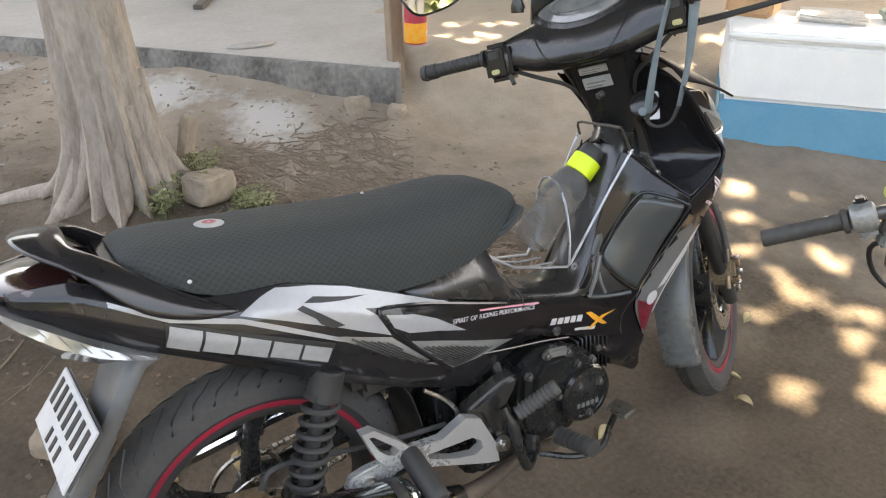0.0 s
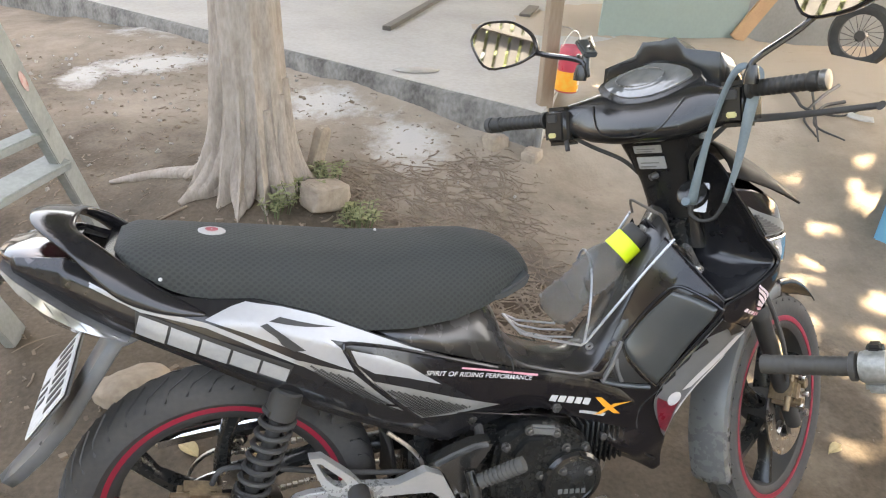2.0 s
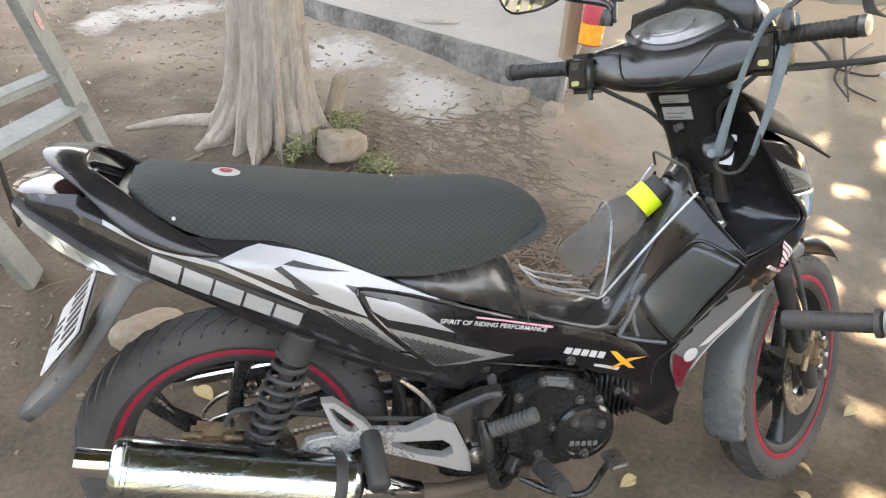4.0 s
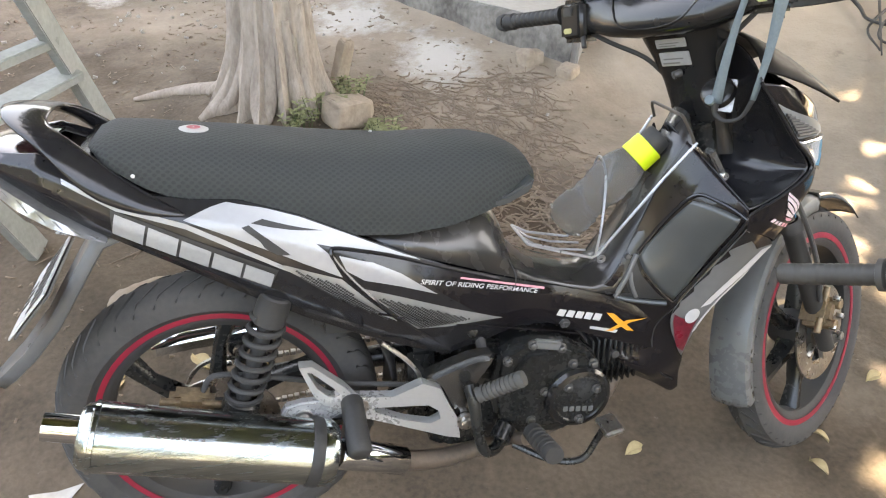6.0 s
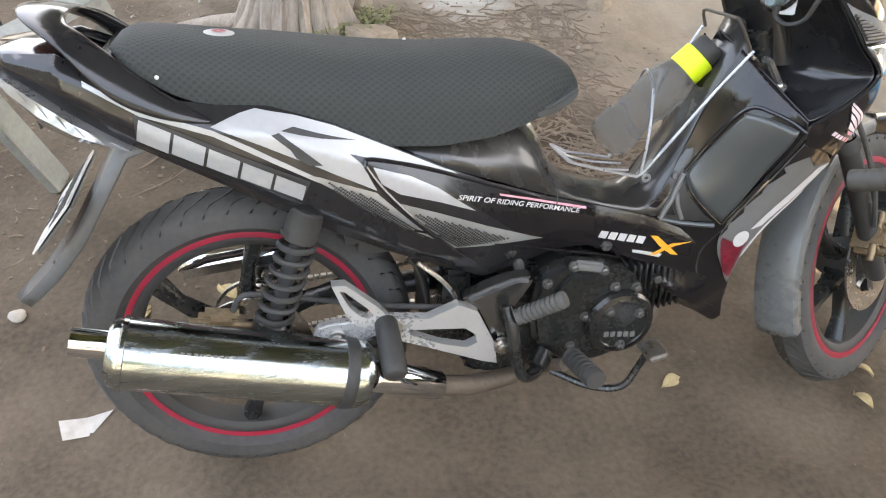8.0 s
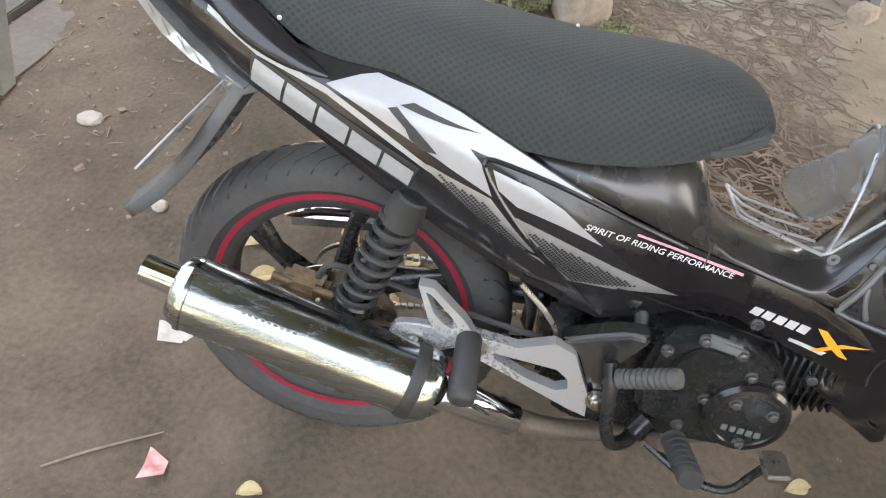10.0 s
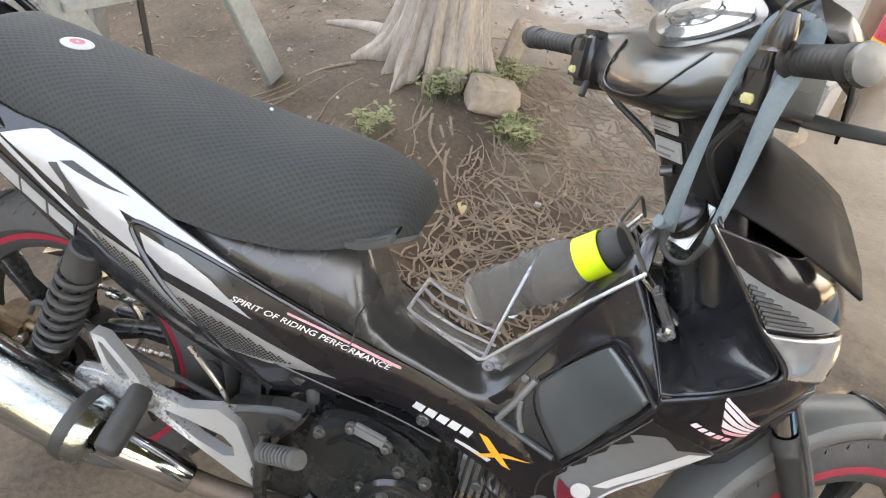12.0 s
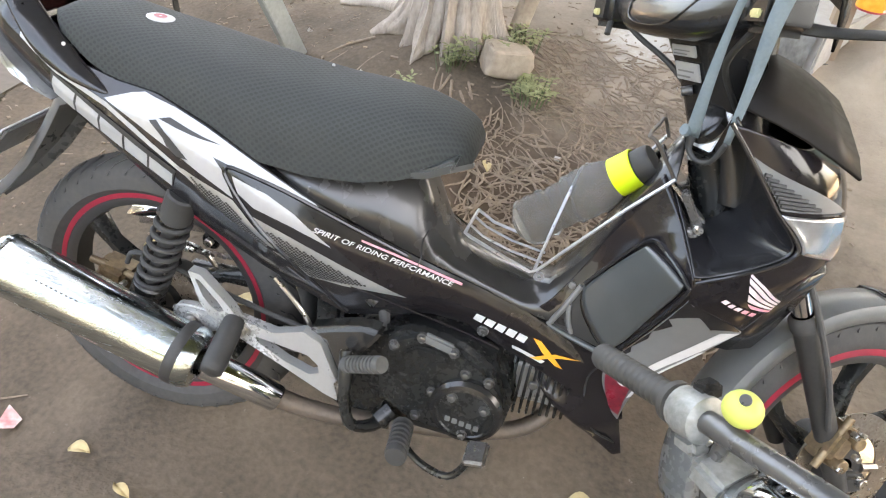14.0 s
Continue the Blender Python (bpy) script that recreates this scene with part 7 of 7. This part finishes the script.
def mirror(base, c, facing, up, name, label):
    """Five-sided wing mirror on a bent stem."""
    f = Vector(facing).normalized()
    s = Vector(up).cross(f).normalized()
    u = f.cross(s)
    out = [(-0.072, 0.004), (-0.05, 0.040), (0.01, 0.048), (0.055, 0.028), (0.072, -0.006), (0.03, -0.034), (-0.035, -0.050)]
    out = [Vector((a * 1.06, b * 1.06, 0)) for a, b in out]
    for k in range(2):
        # rounded corners
        out = [p.lerp(q, f2) for p, q in zip(out, out[1:] + out[:1]) for f2 in (0.2, 0.8)]
    bm = bmesh.new()
    rings = []
    for sc, dp in ((0.95, 0.0), (1.0, 0.002), (1.045, -0.001), (1.06, -0.006), (1.03, -0.016), (0.75, -0.032), (0.3, -0.038)):
        rings.append([bm.verts.new(Vector(c) + s * (p.x * sc) + u * (p.y * sc) + f * dp) for p in out])
    n = len(out)
    for a, b in zip(rings, rings[1:]):
        for k in range(n):
            bm.faces.new((a[k], a[(k + 1) % n], b[(k + 1) % n], b[k]))
    bm.faces.new(rings[-1])
    shell = part(name, bm, GLOSS, bike, label)
    bm = bmesh.new()
    bm.faces.new([bm.verts.new(Vector(c) + s * p.x * 0.95 + u * p.y * 0.95 + f * 0.0008) for p in out])
    part("mirror_glass", bm, MIRROR, shell, smooth=False)
    b = Vector(base)
    e = Vector(c) - f * 0.03
    part("stem", tube([b, b + Vector((0, 0, 0.03)), b.lerp(e, 0.5) + Vector((0.008, 0, 0.012)), e], 0.0055, 8, per=4), GLOSS, shell)
    part("stem_boot", lathe([(0.013, 0), (0.013, 0.012), (0.008, 0.03)], b - Vector((0, 0, 0.006)), (0, 0, 1), 14), BLACK, shell)


mirror((0.715, 0.115, 1.06), (0.605, 0.255, 1.106), (-0.62, -0.72, 0.05), (0, 0, 1), "wing_mirror", "black angular wing mirror")
mirror((0.865, -0.190, 1.092), (0.948, -0.240, 1.240), (-0.85, -0.30, 0.10), (0, 0, 1), "wing_mirror", "black angular wing mirror")

# ---- ignition key, strap ----
bm = lathe([(0.0, 0.0), (0.030, 0.0), (0.028, 0.010), (0.022, 0.014), (0, 0.014)], (0.868, -0.085, 0.868), (-0.72, -0.35, 0.6), 24)
ig = part("ignition_switch", bm, BLACK, bike)
bm = block((0, 0, 0), (0.031, 0.056, 0.004), bevel=0.0018)
bmesh.ops.bevel(bm, geom=[e for e in bm.edges if e.calc_length() < 0.006], offset=0.004, segments=2, affect="EDGES", clamp_overlap=True)
bm.transform(look((0.872, -0.098, 0.868), (0.72, -0.30, 1.0)))
sh = part("key_shutter", bm, ALLOY, ig, "worn silver key shutter")
for d in (-0.012, 0.012):
    bm = lathe([(0, 0.0025), (0.006, 0.003), (0.007, 0.002)], (0, d, 0), (0, 0, 1), 14)
    bm.transform(look((0.872, -0.098, 0.868), (0.72, -0.30, 1.0)))
    part("key_slot", bm, INK, sh)
bm = rod((0.850, -0.098, 0.858), (0.836, -0.108, 0.864), 0.008, 14)
part("key", bm, STRAP, ig)


def strap(points, widths, normals):
    """A flat webbing band that twists along its way."""
    n = len(points)
    pts = spline(points, 6)
    rows = []
    for i, p in enumerate(pts):
        t = i / (len(pts) - 1) * (n - 1)
        k = min(int(t), n - 2)
        nv = Vector(normals[k]).lerp(Vector(normals[k + 1]), t - k)
        w = widths[k] + (widths[k + 1] - widths[k]) * (t - k)
        d = (pts[min(i + 1, len(pts) - 1)] - pts[max(i - 1, 0)]).normalized()
        e = d.cross(nv).normalized() * w / 2
        rows.append([p - e, p, p + e])
    return skin(rows)


F = (-0.35, -0.85, 0.4)
lan = part("lanyard", strap([(0.888, -0.168, 1.112), (0.866, -0.158, 1.108), (0.853, -0.149, 1.074), (0.847, -0.134, 1.004), (0.846, -0.121, 0.930), (0.848, -0.110, 0.858)], [0.016, 0.013, 0.010, 0.010, 0.014, 0.019], [(0, -0.3, 1), (-0.2, -0.7, 0.7), (-0.3, -0.9, 0.3), F, F, F]), STRAP, bike, "grey-blue webbing lanyard hung from the handlebar")
thick(lan, 0.0012, 0)
thick(part("strap_loop", strap([(0.848, -0.110, 0.858), (0.850, -0.112, 0.840), (0.862, -0.126, 0.832), (0.876, -0.144, 0.842), (0.885, -0.154, 0.872)], [0.013, 0.008, 0.006, 0.006, 0.008], [F, F, (-0.5, -0.7, 0.5), F, F]), GRIPR, lan, "dark cord loop"), 0.0012, 0)
thick(part("strap_tail", strap([(0.885, -0.154, 0.872), (0.885, -0.170, 0.950), (0.885, -0.176, 1.030), (0.893, -0.172, 1.094), (0.888, -0.168, 1.112)], [0.009, 0.013, 0.019, 0.022, 0.016], [F, F, F, (-0.3, -0.9, 0.3), (0, -0.3, 1)]), STRAP, lan), 0.0012, 0)

# ---- bottle in a wire rack ----
W = 0.0028
rack = part("wire_rack", tube([(0.853, -0.070, 0.778), (0.80, -0.067, 0.714), (0.74, -0.063, 0.634), (0.694, -0.058, 0.570), (0.684, -0.057, 0.564), (0.630, -0.046, 0.575), (0.575, -0.035, 0.588), (0.566, -0.030, 0.590), (0.567, 0.02, 0.587), (0.569, 0.073, 0.584)], W, 8), RACKW, bike, "chromed wire bottle rack")
part("wire", tube([(0.569, 0.073, 0.584), (0.60, 0.074, 0.567), (0.69, 0.078, 0.548), (0.75, 0.08, 0.63), (0.84, 0.075, 0.79)], W, 8), RACKW, rack)
for y in (0.005, 0.040):
    part("wire", tube([(0.567, y, 0.588), (0.592, y + 0.002, 0.571), (0.64, y + 0.004, 0.556), (0.70, y + 0.004, 0.548)], W * 0.8, 8), RACKW, rack)
part("wire", tube([(0.690, -0.057, 0.567), (0.700, -0.048, 0.63), (0.716, -0.010, 0.705), (0.730, 0.050, 0.722), (0.735, 0.085, 0.69), (0.72, 0.082, 0.60)], W * 0.9, 8, per=3), RACKW, rack)
part("wire", lathe([(0.004, -0.0016), (0.0085, -0.0016), (0.0085, 0.0016), (0.004, 0.0016)], (0.700, -0.062, 0.562), (0.3, 1, 0.1), 16, closed=True), RACKW, rack)
part("wire", tube([(0.852, -0.066, 0.772), (0.845, -0.068, 0.785), (0.812, -0.079, 0.828), (0.800, -0.076, 0.835), (0.815, 0.0, 0.828), (0.828, 0.060, 0.820), (0.842, 0.07, 0.79)], W, 8, per=3), DARKM, rack)
part("bracket", beam((0.849, -0.066, 0.772), (0.910, -0.068, 0.724), 0.020, 0.005, up=(0.4, 0, 0.9)), STEEL, rack, "slotted steel bracket")
bt = root("water_bottle", BIKE, "dusty clear plastic bottle with lime band in the rack", "bottle")
b0, b1 = Vector((0.650, 0.030, 0.596)), Vector((0.842, 0.002, 0.792))
bd = b1 - b0
bl = bd.length
prof = [(0, 0.004), (0.026, 0.0), (0.036, 0.008)]
for k in range(6):
    t = 0.014 + k * 0.023
    w = 0.042 - (0.004 if k in (2, 3) else 0)
    prof += [(w, t), (w - 0.0018, t + 0.009), (w, t + 0.018)]
prof += [(0.040, 0.158), (0.034, 0.176), (0.028, 0.186), (0.025, 0.196), (0.022, 0.232), (0, 0.232)]
part("body", lathe(prof, b0, bd, 28), BOTTLE, bt)
part("neck_band", lathe([(0.0290, 0.184), (0.0318, 0.185), (0.0312, 0.221), (0.0295, 0.222)], b0, bd, 28), LIME, bt, "bright lime neck band")
part("cap", lathe([(0.0245, 0.218), (0.0265, 0.222), (0.0260, 0.244), (0.023, 0.249), (0, 0.249)], b0, bd, 24), MATT, bt, "black screw cap")

# ---- second parked machine: only its handlebar reaches into view ----
m2 = root("second_motorcycle", Matrix.Identity(4), "old motorcycle handlebar with grey-green grip and lime ball", "motorcycle")
ga, gb = Vector((1.078, 0.592, 0.762)), Vector((1.146, 0.495, 0.818))
gd = gb - ga
prof = [(0, 0), (0.0165, 0), (0.018, 0.003), (0.018, 0.010)]
for k in range(11):
    t = 0.014 + k * 0.009
    prof += [(0.0172, t), (0.0180, t + 0.002), (0.0180, t + 0.006), (0.0172, t + 0.008)]
prof += [(0.018, gd.length - 0.012), (0.026, gd.length - 0.010), (0.026, gd.length - 0.003), (0.018, gd.length), (0, gd.length)]
prof = [(r * 0.80, h) for r, h in prof]
part("handle_grip", lathe(prof, ga, gd, 24), GREYG, m2, "worn grey-green rubber grip")
un = gd.normalized()
gm = Matrix.Translation(gb) @ un.to_track_quat("Z", "Y").to_matrix().to_4x4()
bm = lathe([(0.014, 0.0), (0.021, 0.002), (0.0235, 0.010), (0.0225, 0.034), (0.016, 0.038), (0.0, 0.038)], (0, 0, 0), (0, 0, 1), 20)
block((0.0, -0.026, 0.02), (0.03, 0.018, 0.028), bm, 0.005)
bm.transform(gm)
hs = part("switch_housing", bm, GREYH, m2, "weathered light grey switch housing")
bm = block((0.012, 0.022, 0.02), (0.022, 0.016, 0.02), bevel=0.004)
bm.transform(gm)
part("switch_button", bm, BLACK, hs)
part("handlebar_tube", tube([ga + gd * 0.1, gb, gb + un * 0.07, gb + un * 0.14 + Vector((0.06, -0.02, -0.01)), Vector((1.472, 0.279, 0.849))], 0.011, 12, per=4), DARKAL, m2)
ball = bmesh.new()
bmesh.ops.create_uvsphere(ball, u_segments=24, v_segments=16, radius=0.0170, matrix=Matrix.Translation((1.180, 0.456, 0.872)) @ Matrix.Diagonal((1, 1, 0.9, 1)))
bl2 = part("lime_ball", ball, LIMEB, m2, "lime green plastic ball")
part("ball_stud", rod((1.178, 0.453, 0.884), (1.176, 0.450, 0.889), 0.005, 14), DARKAL, bl2)
part("ball_post", rod((1.180, 0.456, 0.804), (1.180, 0.456, 0.849), 0.007, 10), DARKAL, bl2)
bm = lathe([(0, 0.062), (0.03, 0.060), (0.055, 0.045), (0.072, 0.015), (0.078, -0.02), (0.070, -0.03), (0, -0.03)], (1.247, 0.394, 0.779), (-0.25, 0.2, 0.95), 28)
cl = bmesh.new()
block((1.190, 0.449, 0.796), (0.040, 0.050, 0.026), cl, 0.006, Matrix.Rotation(-0.8, 4, "Z"))
part("clamp", cl, GREYH, m2, "weathered grey cast clamp")
part("clamp_bolt", rod((1.172, 0.467, 0.810), (1.172, 0.467, 0.819), 0.006, 6), STEEL, m2)
part("cable", tube([(1.202, 0.439, 0.794), (1.232, 0.489, 0.744), (1.292, 0.479, 0.664), (1.352, 0.379, 0.604)], 0.0045, 8, per=4), MATT, m2)
part("headlamp_shell", bm, CHROME, m2, "scratched chrome headlamp shell")
part("fork", tube([(1.332, 0.299, 0.784), (1.452, 0.119, 0.304)], 0.02, 12), CHROME, m2)
part("frame_tube", tube([(1.352, 0.279, 0.764), (1.652, -0.081, 0.664), (1.982, -0.481, 0.554), (2.232, -0.781, 0.304)], 0.025, 12, per=4), ENGINE, m2)
for c in ((1.42, 0.10), (2.20, -0.80)):
    d = Vector((0.655, -0.755, 0))
    bm = lathe([(0.19, -0.02), (0.21, -0.035), (0.26, -0.042), (0.285, -0.02), (0.29, 0), (0.285, 0.02), (0.26, 0.042), (0.21, 0.035), (0.19, 0.02)], (c[0], c[1], 0.30), (-d.y, d.x, 0), 48, closed=True)
    tw = part("wheel", bm, RUBBER, m2)
    bm = bmesh.new()
    for k in range(12):
        a = k * 0.5236
        tube([(c[0], c[1], 0.30), (c[0] + d.x * 0.2 * math.cos(a), c[1] + d.y * 0.2 * math.cos(a), 0.30 + 0.2 * math.sin(a))], 0.003, 6, bm)
    part("spokes", bm, STEEL, tw)

# ---- parked machine far off ----
far = root("parked_motorcycle", Matrix.Translation((6.28, 4.78, height(6.28, 4.78))) @ Matrix.Rotation(radians(-62), 4, "Z"), "dark parked motorcycle seen far behind", "motorcycle")
for x in (-0.62, 0.62):
    bm = lathe([(0.19, -0.02), (0.21, -0.035), (0.26, -0.042), (0.29, 0), (0.26, 0.042), (0.21, 0.035), (0.19, 0.02)], (x, 0, 0.29), (0, 1, 0), 40, closed=True)
    w = part("wheel", bm, RUBBER, far)
    bm = bmesh.new()
    for k in range(18):
        a = k * 0.349
        tube([(x + 0.03 * math.cos(a + 1), 0.02 * (-1) ** k, 0.29 + 0.03 * math.sin(a + 1)), (x + 0.2 * math.cos(a), 0, 0.29 + 0.2 * math.sin(a))], 0.003, 5, bm)
    rod((x, -0.05, 0.29), (x, 0.05, 0.29), 0.05, 16, bm)
    part("spokes", bm, DARKAL, w)
part("engine", block((0.05, 0, 0.36), (0.40, 0.22, 0.26), bevel=0.04, seg=3), ENGINE, far)
part("body", tube([(0.62, 0, 0.80), (0.35, 0, 0.60), (0.0, 0, 0.62), (-0.4, 0, 0.72), (-0.85, 0, 0.80)], [0.09, 0.10, 0.11, 0.10, 0.04], 14, per=5), GLOSS, far)
part("seat", tube([(0.1, 0, 0.76), (-0.2, 0, 0.78), (-0.6, 0, 0.82)], [0.07, 0.10, 0.08], 14, per=5), MATT, far)
part("fork", tube([(0.62, 0.07, 0.29), (0.45, 0.07, 0.95)], 0.02, 10), CHROME, far)
part("handlebar", tube([(0.36, -0.34, 1.0), (0.45, -0.1, 0.97), (0.45, 0.1, 0.97), (0.36, 0.34, 1.0)], 0.014, 10, per=4), CHROME, far)
# a thin grey twig on the bare earth beside the wheel
pts = [(-0.208, 0.72), (-0.136, 0.766), (-0.021, 0.825)]
tagged(link("fallen_twig", tube([(x, y, height(x, y) + 0.004) for x, y in pts], [0.0022, 0.0028, 0.0016], 6, per=4), ROOT), "thin dry grey twig lying on bare earth", "twig")
# dark dry twigs lying in a tangle on the ground
for k, way in enumerate((((3.52, 3.42), (3.40, 3.15), (3.33, 2.98), (3.44, 2.84), (3.66, 2.90)), ((3.90, 3.60), (3.62, 3.28), (3.40, 3.0), (3.16, 2.66)), ((3.75, 3.22), (3.48, 3.05), (3.28, 2.92), (3.20, 2.72)), ((3.60, 3.0), (3.42, 2.96), (3.25, 2.80), (3.28, 2.62)))):
    rnd = random.Random(k)
    pts = [(x, y, height(x, y) + 0.012 + 0.03 * rnd.random()) for x, y in way]
    n = len(pts)
    tagged(link("dry_twig", tube(pts, [0.011 - 0.007 * i / (n - 1) for i in range(n)], 7, per=5), MATT), "bent dark dry twig on the ground", "twig", "dry twigs")
bm = skin([[(0.09 * math.cos(a) * (1 - 0.12 * j), 0.09 * math.sin(a) * (1 - 0.12 * j), 0.015 + 0.012 * j) for a in [k / 10 * 1.9 for k in range(11)]] for j in range(3)])
ob = link("paper_scrap", bm, PAPER)
ob.matrix_world = pose(3.55, 2.80, height(3.55, 2.80), 0, 0, 150)
thick(ob, 0.001)
tagged(ob, "curled white paper strip on the ground", "litter")
